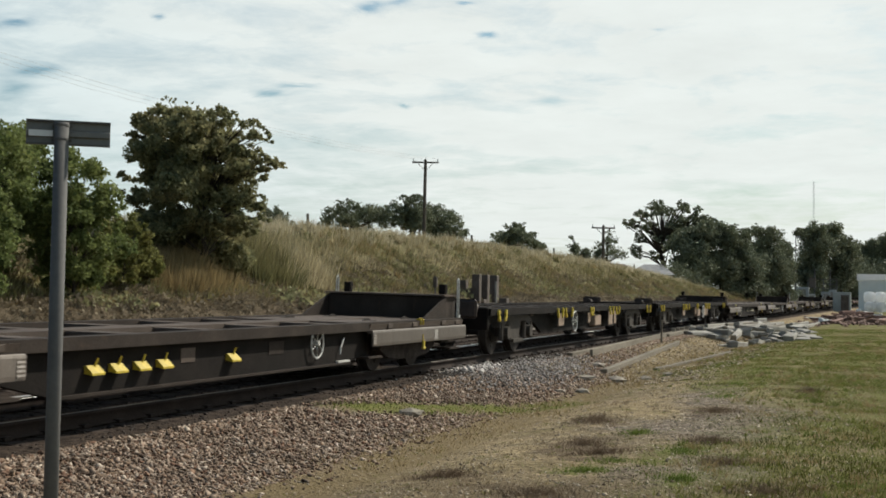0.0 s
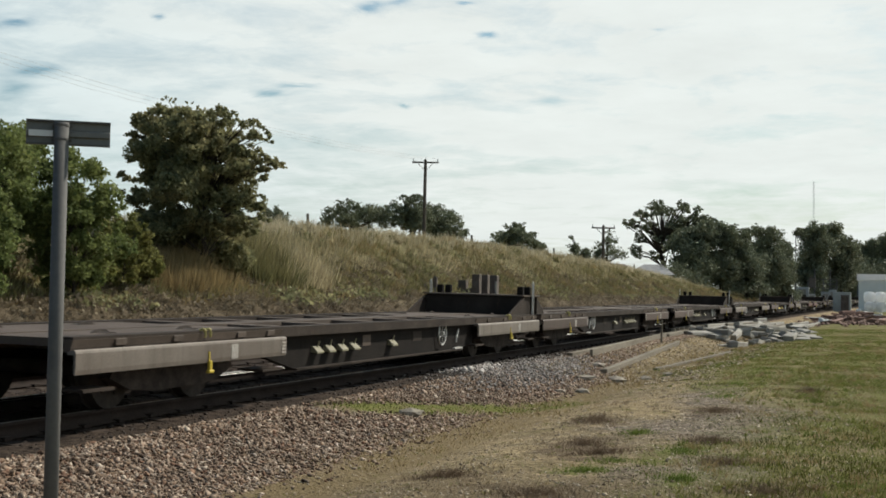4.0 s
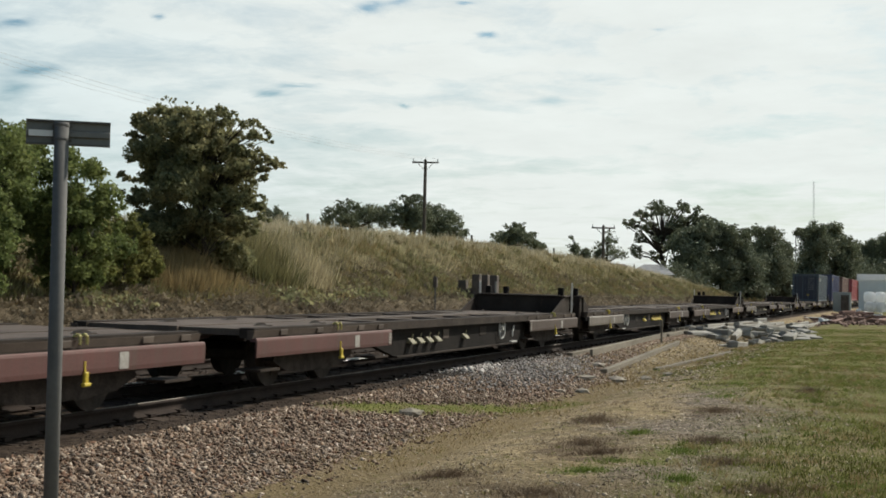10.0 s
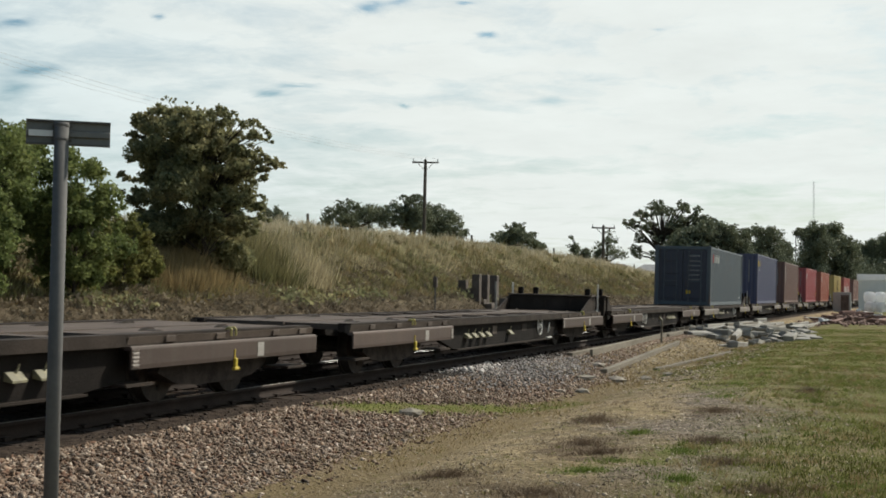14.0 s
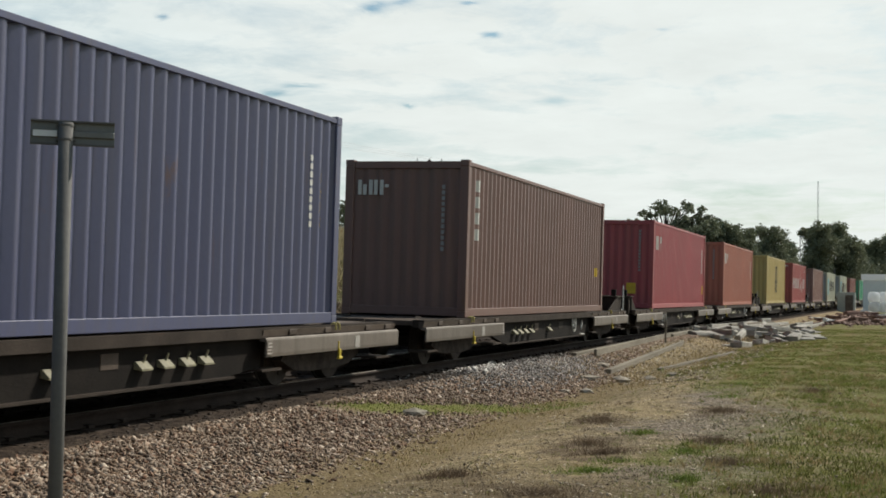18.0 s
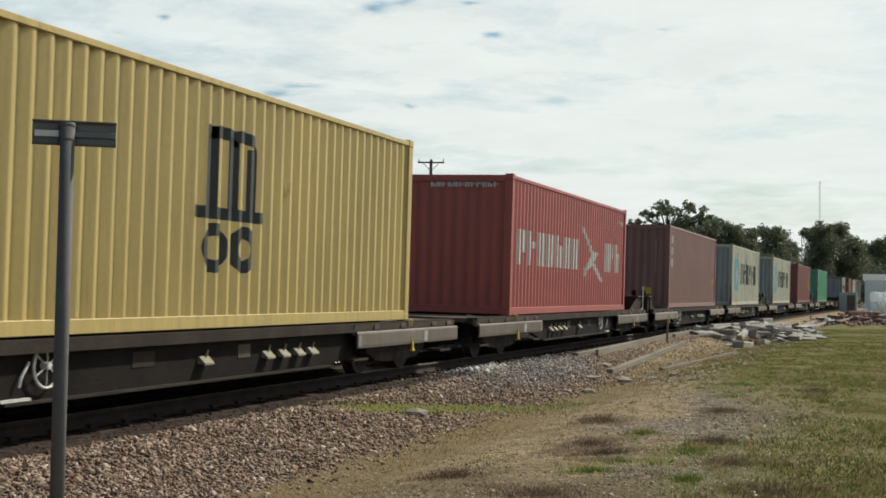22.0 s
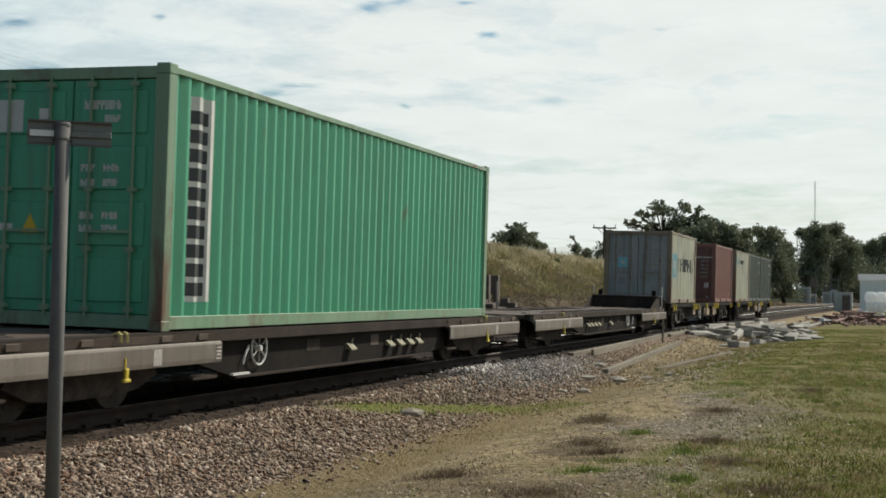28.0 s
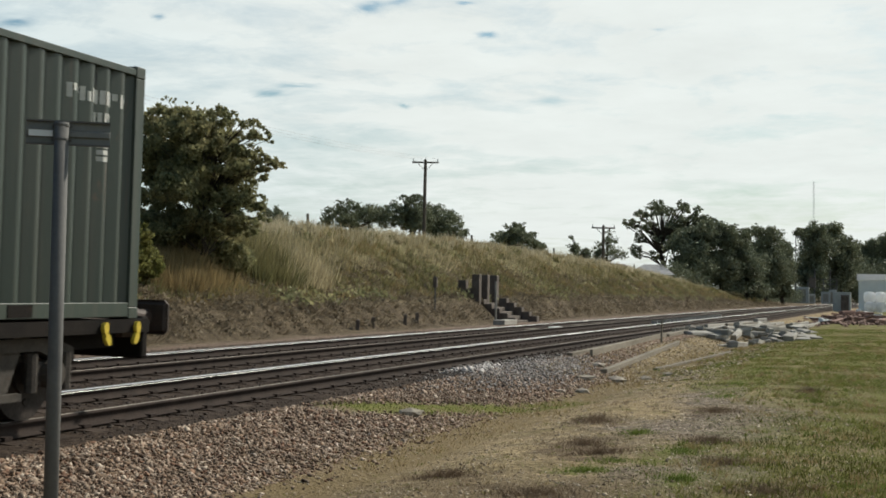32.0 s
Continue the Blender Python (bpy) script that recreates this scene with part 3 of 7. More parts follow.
def make_tracks():
    for name, c in (("near_track", 0.0), ("far_track", SECOND)):
        t = tagged(thing(name, "ballasted railway track with polished steel rails on concrete sleepers", "railway track"), kind="structure")
        for side in (-0.753, 0.753):
            side_me, head_me = rail_mesh(-40, 320, 4.0, c + side, -side)
            r = part("rail", side_me, None, t, "rusty brown rail")
            part("running_surface", head_me, None, r, "polished rail head, bright on far rails, coloured dim on near ones")
        bm = bmesh.new()
        prism(bm, [(-1.25, -0.32), (1.25, -0.32), (1.25, -0.19), (0.95, -0.165), (0.55, -0.165), (0.35, -0.19), (-0.35, -0.19), (-0.55, -0.165), (-0.95, -0.165), (-1.25, -0.19)], 1, -0.13, 0.13)
        me = finish(bm, "sleeper", M["sleeper"])
        for i in range(110):
            part("sleeper", me, None, t, at=on_track(6 + i * 0.65, c))
        bm = bmesh.new()
        box(bm, -0.10, 0.10, -0.06, 0.06, -0.16, -0.125)
        me = finish(bm, "rail_fastening", M["rail_side"])
        for i in range(60):
            for side in (-0.753, 0.753):
                part("rail_fastening", me, None, t, at=on_track(8 + i * 0.65, c + side))


make_tracks()


# ---- container wagons ----
PITCH_W, LS, LU = 19.104, 4.676, 17.86
DECK, DECK_F = 0.814, 0.967


def travel(t):
    """How far the train has come at t seconds."""
    return PITCH_W * t - (6.533 + 0.8487 * t - 0.00304 * t * t)


MOVING = []      # (thing, place along the train)


def wheelset(parent, y, r=0.42):
    bm = bmesh.new()
    for sx in (-1, 1):
        tube(bm, (sx * 0.69, 0, 0), (sx * 0.82, 0, 0), r, n=28)
        tube(bm, (sx * 0.665, 0, 0), (sx * 0.69, 0, 0), r + 0.028, n=28)
        tube(bm, (sx * 0.82, 0, 0), (sx * 0.86, 0, 0), r * 0.45, n=16)
    tube(bm, (-0.7, 0, 0), (0.7, 0, 0), 0.08, n=10)
    for sx in (-1, 1):
        for i in range(6):
            a = i * math.pi / 3
            tube(bm, (sx * 0.815, r * 0.62 * math.cos(a), r * 0.62 * math.sin(a)), (sx * 0.835, r * 0.62 * math.cos(a), r * 0.62 * math.sin(a)), 0.035, n=6)
    return part("wheelset", bm, M["wheel_steel"], parent, at=Matrix.Translation((0, y, r)))


def hand_wheel(parent, x, y, z, r=0.24):
    w = bmesh.new()
    n = 26
    for i in range(n):
        a, b = 2 * math.pi * i / n, 2 * math.pi * (i + 1) / n
        tube(w, (0, r * math.cos(a), r * math.sin(a)), (0, r * math.cos(b), r * math.sin(b)), 0.014, n=6, caps=False)
    for i in range(3):
        a = math.pi * i / 3 + 0.5
        tube(w, (0, r * math.cos(a), r * math.sin(a)), (0, -r * math.cos(a), -r * math.sin(a)), 0.006, n=6)
    tube(w, (-0.08, 0, 0), (0.03, 0, 0), 0.035, n=8)
    return part("hand_wheel", w, M["white_paint"], parent, "white-painted brake hand wheel", at=Matrix.Translation((x, y, z)))


def low_unit(front_raised, yellow=False, skirt_kind="skirt", rear_kind="skirt"):
    """One half of a low twin container wagon, 17.86 m over its skirts; y runs back from the leading end."""
    w = thing("container_wagon", "low dark brown container wagon with metal skirts over its bogies", "railway wagon", "low twin container wagons")
    # deck: two side sills, cross members with open bays between, plated ends
    for sx in (-1, 1):
        bm = bmesh.new()
        box(bm, sx * 1.18 - 0.10, sx * 1.18 + 0.10, 0.05, LU - 0.05, DECK - 0.13, DECK - 0.004)
        part("side_sill", bm, M["wagon_sill"], w)
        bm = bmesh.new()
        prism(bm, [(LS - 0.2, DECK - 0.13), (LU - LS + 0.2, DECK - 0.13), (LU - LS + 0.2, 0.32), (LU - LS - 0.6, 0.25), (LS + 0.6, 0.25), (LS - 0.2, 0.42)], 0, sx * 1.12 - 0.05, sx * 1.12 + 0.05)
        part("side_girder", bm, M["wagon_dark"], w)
        bm = bmesh.new()
        box(bm, sx * 1.15 - 0.09, sx * 1.15 + 0.09, LS + 0.6, LU - LS - 0.6, 0.225, 0.25)
        part("girder_flange", bm, M["wagon_sill"], w)
    bm = bmesh.new()
    box(bm, -0.22, 0.22, 0.05, LU - 0.05, DECK - 0.16, DECK - 0.012)
    part("centre_sill", bm, M["wagon_deck"], w)
    bm = bmesh.new()
    box(bm, -1.07, 1.07, -0.17, 0.17, DECK - 0.14, DECK - 0.02)
    cm = finish(bm, "cross_member", M["wagon_deck"])
    for y in (5.4, 7.1, 8.93, 10.76, 12.5):
        part("cross_member", cm, None, w, at=Matrix.Translation((0, y, 0)))
    bm = bmesh.new()
    box(bm, -1.07, 1.07, 0, LS - 0.3, DECK - 0.10, DECK - 0.02)
    pl = finish(bm, "deck_plate", M["wagon_deck"])
    for y in (0.1, LU - LS + 0.2):
        part("deck_plate", pl, None, w, at=Matrix.Translation((0, y, 0)))
    # skirts over the bogies, on both sides
    prof = [(1.255, 0.668), (1.30, 0.690), (1.326, 0.692), (1.343, 0.680), (1.350, 0.658), (1.350, 0.50), (1.344, 0.455), (1.325, 0.455), (1.325, 0.645), (1.255, 0.645)]
    for sx in (1, -1):
        for y in (0.0, LU - LS):
            bm = bmesh.new()
            prism(bm, [(sx * a, b) for a, b in prof], 1, y, y + LS)
            sk = part("skirt", bm, M[rear_kind if y else skirt_kind], w, "worn bare-metal skirt panel with a rolled top edge")
            bm = bmesh.new()
            prism(bm, [(sx * a, b) for a, b in ((1.20, DECK - 0.03), (1.30, DECK - 0.03), (1.296, DECK - 0.045), (1.270, 0.668), (1.20, 0.668))], 1, y + 0.02, y + LS - 0.02)
            part("upper_plate", bm, M["wagon_deck"], sk, "dark brown upper side plate")
            for g in (0.75, 1.9, 3.4, 4.2):
                bm = bmesh.new()
                box(bm, sx * 1.287 - 0.022, sx * 1.287 + 0.022, y + g, y + g + 0.22, DECK - 0.105, DECK - 0.034, 0.006)
                part("lug", bm, M["wagon_deck"], sk)
            bm = bmesh.new()
            ring = [(sx * (1.352 + 0.006 * (q % 2)), 0.47 + 0.02 * q) for q in range(10)]
            prism(bm, ring + [(sx * 1.340, 0.65), (sx * 1.340, 0.47)], 1, y + (0.02 if y else LS - 0.14), y + (0.14 if y else LS - 0.02))
            part("worn_end", bm, M["skirt_worn"], sk, "scraped bright end of the skirt")
    # twist-locks and their yellow handles
    bm = bmesh.new()
    pipe(bm, [(0.0, 0, 0.0), (0.01, 0, 0.045), (0.05, 0, 0.055), (0.075, 0, 0.03), (0.075, 0, -0.04)], 0.016, 6)
    tl = finish(bm, "twist_lock", M["yellow" if yellow else "yellow_pale"])
    bm = bmesh.new()
    box(bm, 0.0, 0.010, -0.010, 0.010, -0.12, 0.05)
    box(bm, 0, 0.035, -0.030, 0.030, -0.16, -0.05, 0.008)
    box(bm, 0, 0.045, -0.060, 0.060, -0.19, -0.155, 0.008)
    hd = finish(bm, "lock_handle", M["yellow"])
    for y in (2.62, LU - 2.4):
        for dy in (-0.06, 0.06):
            part("twist_lock", tl, None, w, at=Matrix.Translation((1.255, y + dy, DECK - 0.035)))
    part("lock_handle", hd, None, w, "yellow lock handle hanging over the skirt", at=Matrix.Translation((1.350, 2.62, 0.53)))
    part("lock_handle", hd, None, w, "yellow lock handle hanging over the skirt", at=Matrix.Translation((1.350, LU - 2.4, 0.53)))
    bm = bmesh.new()
    box(bm, 1.3495, 1.3535, -0.085, 0.085, 0.475, 0.645)
    lab = finish(bm, "label_plate", M["label_dirty"])
    for y in (3.25, LU - 1.7):
        part("label_plate", lab, None, w, "worn white label on the skirt", at=Matrix.Translation((0, y, 0)))
    # wedge handles on the girder, wheel and brake gear
    bm = bmesh.new()
    prism(bm, [(0.0, 0.06), (0.02, 0.06), (0.10, -0.015), (0.10, -0.035), (0.0, -0.02)], 1, -0.11, 0.11)
    tube(bm, (0.03, 0.02, 0.03), (0.05, 0.05, 0.13), 0.010, n=6)
    wd = finish(bm, "wedge_handle", M["yellow" if yellow else "wedge_worn"])
    mid = LU / 2

    def mir(a):
        return LU - a if front_raised else a
    for y in (5.97, 6.40, 6.86, 7.32, 8.93):
        part("wedge_handle", wd, None, w, "yellow wedge handle" if yellow else "worn yellowish wedge handle", at=Matrix.Translation((1.17, mir(y), 0.46)))
    hand_wheel(w, 1.225, 5.9 if front_raised else 11.4, 0.56, 0.205)
    bm = bmesh.new()
    y0 = mir(12.3)
    pipe(bm, [(1.2, y0 + 0.1, 0.60), (1.21, y0 - 0.03, 0.46), (1.21, y0 - 0.05, 0.38)], 0.014, 6)
    part("brake_lever", bm, M["white_paint"], w, "white brake lever")
    bm = bmesh.new()
    box(bm, 1.17, 1.22, mir(12.4) - 0.22, mir(12.4) + 0.22, 0.255, 0.28)
    part("foot_bar", bm, M["white_paint"], w)
    for yb, wb in ((7.9, 0.16), (10.2, 0.22)):
        bm = bmesh.new()
        box(bm, 1.172, 1.178, mir(yb) - wb, mir(yb) + wb, 0.46, 0.62)
        part("data_panel", bm, M["wagon_deck" if wb < 0.2 else "wagon_sill"], w, "small painted data panel")
    # steps and cross bars under the skirts
    bm = bmesh.new()
    box(bm, 0.95, 1.30, -0.28, 0.28, 0.27, 0.30)
    fs = finish(bm, "foot_step", M["wagon_sill"])
    for y in (0.5, 4.4, LU - 4.4, LU - 0.5):
        part("foot_step", fs, None, w, at=Matrix.Translation((0, y, 0)))
    # raised end over the coupling
    def yy(a):
        return a if front_raised else LU - a
    bl = 0.28 if front_raised else 0.66
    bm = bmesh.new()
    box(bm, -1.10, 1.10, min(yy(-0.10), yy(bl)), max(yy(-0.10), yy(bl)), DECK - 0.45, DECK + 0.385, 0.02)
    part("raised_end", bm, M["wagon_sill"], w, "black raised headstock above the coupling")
    bm = bmesh.new()
    box(bm, -1.16, 1.16, min(yy(-0.12), yy(bl + 0.05)), max(yy(-0.12), yy(bl + 0.05)), DECK + 0.385, DECK + 0.415)
    part("top_plate", bm, M["wagon_deck"], w)
    for sx in (-1.14, 1.10):
        bm = bmesh.new()
        prism(bm, [(yy(bl - 0.1), DECK - 0.03), (yy(bl + (0.65 if front_raised else 1.2)), DECK - 0.03), (yy(bl - 0.1), DECK + 0.375)], 0, sx, sx + 0.04)
        part("side_wing", bm, M["wagon_sill"], w)
    for sx in (-1.0, 0.86):
        bm = bmesh.new()
        box(bm, sx, sx + 0.14, yy(0.12) - 0.07, yy(0.12) + 0.07, DECK + 0.415, DECK + 0.60, 0.02)
        part("guide_stub", bm, M["wagon_dark"], w)
    for sx in ((-1.19, 1.19) if not front_raised else ()):
        bm = bmesh.new()
        ya = yy(0.02)
        pipe(bm, [(sx, ya - 0.05, 0.75), (sx, ya - 0.05, DECK + 0.66), (sx, ya - 0.02, DECK + 0.71), (sx, ya + 0.02, DECK + 0.71), (sx, ya + 0.05, DECK + 0.66), (sx, ya + 0.05, 0.75)], 0.013, 6)
        part("grab_rail", bm, M["white_paint"], w, "white-painted upright grab hoop")
    if not front_raised:
        bm = bmesh.new()
        pipe(bm, [(1.05, LU + 0.02, 0.72), (1.05, LU + 0.42, 0.74), (1.05, LU + 0.55, 0.84)], 0.016, 6)
        part("uncoupling_bar", bm, M["white_paint"], w, "white uncoupling handle")
    # coupler and buffers; the buffers' near-black colour stands in for the gap's shade
    for sx in (-0.87, 0.87):
        bm = bmesh.new()
        tube(bm, (sx, yy(0.0), 0.98), (sx, yy(-0.5), 0.98), 0.09, n=12)
        tube(bm, (sx, yy(-0.5), 0.98), (sx, yy(-0.56), 0.98), 0.16, n=18)
        part("buffer", bm, M["wagon_dark"], w)
    bm = bmesh.new()
    tube(bm, (0, yy(0.1), 0.92), (0, yy(-0.62), 0.86), 0.06, n=8)
    part("coupling", bm, M["bogie_grime"], w)
    bm = bmesh.new()
    tube(bm, (0, LU - yy(0.2), 0.55), (0, LU - yy(-0.66), 0.55), 0.10, n=10)
    part("drawbar", bm, M["bogie_grime"], w)
    # bogies, mostly in the skirts' shade
    for y in (2.35, LU - 2.35):
        bm = bmesh.new()
        for sx in (-1, 1):
            prism(bm, [(y - 1.35, 0.36), (y - 1.2, 0.52), (y - 0.4, 0.46), (y + 0.4, 0.46), (y + 1.2, 0.52), (y + 1.35, 0.36), (y + 0.95, 0.22), (y + 0.45, 0.18), (y - 0.45, 0.18), (y - 0.95, 0.22)], 0, sx * 1.02 - 0.07, sx * 1.02 + 0.07)
        box(bm, -1.0, 1.0, y - 0.2, y + 0.2, 0.28, 0.52)
        bg = part("bogie", bm, M["bogie_grime"], w)
        for dy in (-0.9, 0.9):
            wheelset(bg, y + dy, 0.405)
    return w


def flat_wagon(wheel_at):
    """A plain 60-foot container flat on two open bogies, 19.3 m over the headstocks."""
    L = 18.62
    w = thing("flat_wagon", "dark container flat wagon with open bogies and yellow twist-lock handles", "railway wagon", "container flat wagons")
    z = DECK_F
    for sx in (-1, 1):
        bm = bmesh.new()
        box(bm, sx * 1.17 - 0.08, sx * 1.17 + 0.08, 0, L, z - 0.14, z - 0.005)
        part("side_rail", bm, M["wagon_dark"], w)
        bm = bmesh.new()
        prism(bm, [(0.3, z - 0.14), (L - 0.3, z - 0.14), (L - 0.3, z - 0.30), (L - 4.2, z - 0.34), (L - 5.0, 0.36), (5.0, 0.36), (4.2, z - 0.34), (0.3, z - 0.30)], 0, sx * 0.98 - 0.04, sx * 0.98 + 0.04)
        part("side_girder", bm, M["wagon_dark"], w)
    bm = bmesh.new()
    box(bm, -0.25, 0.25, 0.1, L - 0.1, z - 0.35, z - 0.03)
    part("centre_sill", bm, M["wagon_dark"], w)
    bm = bmesh.new()
    box(bm, -1.09, 1.09, -0.12, 0.12, z - 0.20, z - 0.02)
    cm = finish(bm, "cross_member", M["wagon_deck"])
    for i in range(11):
        part("cross_member", cm, None, w, at=Matrix.Translation((0, 0.15 + i * (L - 0.3) / 10, 0)))
    for y, s in ((0.0, -1), (L, 1)):
        bm = bmesh.new()
        box(bm, -1.2, 1.2, y - 0.06, y + 0.06, z - 0.42, z + 0.02, 0.02)
        hs = part("headstock", bm, M["wagon_dark"], w)
        for sx in (-0.87, 0.87):
            bm = bmesh.new()
            tube(bm, (sx, y, 0.96), (sx, y + s * 0.28, 0.96), 0.14, 0.12, n=16)
            tube(bm, (sx, y + s * 0.25, 0.96), (sx, y + s * 0.55, 0.96), 0.09, n=14)
            box(bm, sx - 0.27, sx + 0.27, min(y + s * 0.55, y + s * 0.62), max(y + s * 0.55, y + s * 0.62), 0.77, 1.15, 0.05)
            part("buffer", bm, M["buffer_brown"], hs, "worn brown oblong buffer")
        bm = bmesh.new()
        tube(bm, (0, y, 0.80), (0, y + s * 0.45, 0.74), 0.06, n=8)
        part("coupling", bm, M["bogie_grime"], hs)
    # twist-lock brackets, each with a lobed yellow handle
    lobes = {}
    for sg in (-1, 1):
        bm = bmesh.new()
        ring = [(0.045 * math.cos(q * math.pi / 5), -0.075 + 0.062 * math.sin(q * math.pi / 5)) for q in range(10)]
        prism(bm, ring, 0, 0.02, 0.06)
        t0 = sg * 0.6
        ring = []
        for q in range(10):
            e, g = 0.042 * math.cos(q * math.pi / 5), 0.072 * math.sin(q * math.pi / 5)
            ring.append((sg * 0.035 + e * math.cos(t0) - g * math.sin(t0), -0.185 + e * math.sin(t0) + g * math.cos(t0)))
        prism(bm, ring, 0, 0.025, 0.065)
        lobes[sg] = finish(bm, "lock_handle", M["yellow"])
    for y, sg in ((0.42, 1), (0.95, -1), (5.46, 1), (5.96, -1), (6.26, 1), (6.96, -1), (9.15, 1), (9.42, -1), (11.66, 1), (12.1, -1), (12.56, 1), (13.01, -1), (17.71, 1), (18.31, -1)):
        part("lock_handle", lobes[sg], None, w, "yellow twist-lock handle", at=Matrix.Translation((1.25, y, z - 0.01)))
    for y, wd, dp in ((6.1, 0.55, 0.32), (9.25, 0.3, 0.30), (12.1, 0.55, 0.40), (12.75, 0.3, 0.38)):
        bm = bmesh.new()
        box(bm, 1.20, 1.225, y - wd / 2, y + wd / 2, z - 0.14 - dp, z - 0.16, 0.01)
        part("data_plate", bm, M["tan_plate"], w, "rusty tan plate")
    bm = bmesh.new()
    tube(bm, (0.75, 7.9, 0.60), (0.75, 9.0, 0.60), 0.20, n=16)
    part("air_tank", bm, M["bogie_grime"], w)
    bm = bmesh.new()
    box(bm, 0.9, 1.18, 10.2, 11.0, 0.42, 0.72, 0.03)
    part("brake_box", bm, M["tan_plate"], w)
    hand_wheel(w, 1.26, wheel_at, 0.60, 0.25)
    for y in (2.45, L - 2.45):
        bg = None
        for sx in (-1, 1):
            bm = bmesh.new()
            beam_top = [(-1.30, 0.56), (-1.28, 0.70), (-0.95, 0.80), (0.95, 0.80), (1.28, 0.70), (1.30, 0.56), (1.10, 0.56), (0.72, 0.68), (-0.72, 0.68), (-1.10, 0.56)]
            prism(bm, [(y + a, b) for a, b in beam_top], 0, sx * 1.02 - 0.07, sx * 1.02 + 0.09)
            prism(bm, [(y + a, b) for a, b in ((-0.50, 0.69), (-0.30, 0.30), (0.30, 0.30), (0.50, 0.69))], 0, sx * 1.02 - 0.07, sx * 1.02 + 0.05)
            for q in (-0.9, 0.9):
                prism(bm, [(y + q - 0.24, 0.57), (y + q - 0.20, 0.36), (y + q + 0.20, 0.36), (y + q + 0.24, 0.57)], 0, sx * 1.02 - 0.07, sx * 1.02 + 0.06)
                for e in (-0.27, 0.27):
                    tube(bm, (sx * 1.09, y + q + e, 0.30), (sx * 1.09, y + q + e, 0.66), 0.06, n=8)
            for dy in (-0.9, 0.9):
                tube(bm, (sx * 1.05, y + dy, 0.46), (sx * 1.20, y + dy, 0.46), 0.13, n=14)
            box(bm, sx * 1.12 - 0.04, sx * 1.12 + 0.04, y - 0.4, y + 0.4, 0.24, 0.31)
            o = part("bogie_frame", bm, M["bogie_frame"], w)
            bg = bg or o
        for dy in (-0.9, 0.9):
            wheelset(bg, y + dy, 0.46)
    return w


UNITS = {}


def place_wagons():
    made = {}
    for j in [0] + list(range(3, 29)):
        q = PITCH_W * j + (1.007 if j < 5 else 0.0) + (0.30 if j >= 27 else 0.0)
        if j == 0:
            q = 5.45 + travel(0.0)
        skin = "skirt_red" if j == 10 else "skirt_brown" if j in (5, 6, 8, 12, 14, 15) else "skirt"
        tail = "skirt_red" if j == 9 else "skirt_brown" if j in (5, 6, 8, 10, 11, 12, 13, 14, 15) else "skirt"
        key = (j % 2 == 1, j in (0, 8, 11, 12), skin, tail)
        if key in made:
            w = copy_thing(made[key], Matrix())
        else:
            w = made[key] = low_unit(*key)
        if skin == "skirt_red":
            tagged(w, "low container wagon with dull red skirts over its bogies")
        elif skin == "skirt_brown":
            tagged(w, "low dark container wagon with brown skirts over its bogies")
        UNITS[j] = w
        MOVING.append((w, q))
    f = flat_wagon(11.2)
    q0 = PITCH_W * 3 + 1.007
    MOVING.append((f, q0 - 20.0 + 0.2))
    MOVING.append((copy_thing(f, Matrix()), 574.55))
    f = flat_wagon(7.41)
    MOVING.append((f, 554.4))
    MOVING.append((copy_thing(f, Matrix()), q0 - 40.0 + 0.3))


place_wagons()


# ---- containers ----
def paint(name, c, c2=None, rust=0.3, dirt=0.35):
    c2 = c2 or tuple(v * 0.8 for v in c)
    c, c2 = tuple(min(0.8, v * 1.25) for v in c), tuple(min(0.8, v * 1.25) for v in c2)
    return mat("paint_" + name, c, c2, 0.8, 0.42, 0.0, 0.08, 30, 0.10, rust=rust, rust_c=(0.13, 0.065, 0.04), dirt=dirt, stretch=(1, 1, 0.5), spec=0.55)


RIB = (0.0, 0.27, 0.51, 0.755)      # where a rib turns in and out, in parts of its pitch


def corrugated(L, z0, z1, deep, pitch, x, sgn):
    """A trapezoid-corrugated wall along y; the outer face at x, grooves inwards."""
    n = max(4, round(L / pitch))
    p = L / n
    pts = [(0.0, 0.0)]
    for i in range(n):
        y = i * p
        pts += [(y + p * RIB[1], 0.0), (y + p * RIB[2], deep), (y + p * RIB[3], deep), (y + p, 0.0)]
    v = [(x - sgn * d, y, z) for y, d in pts for z in (z0, z1)]
    f = [(2 * i, 2 * i + 2, 2 * i + 3, 2 * i + 1) for i in range(len(pts) - 1)]
    return v, f


DEEP = 0.066


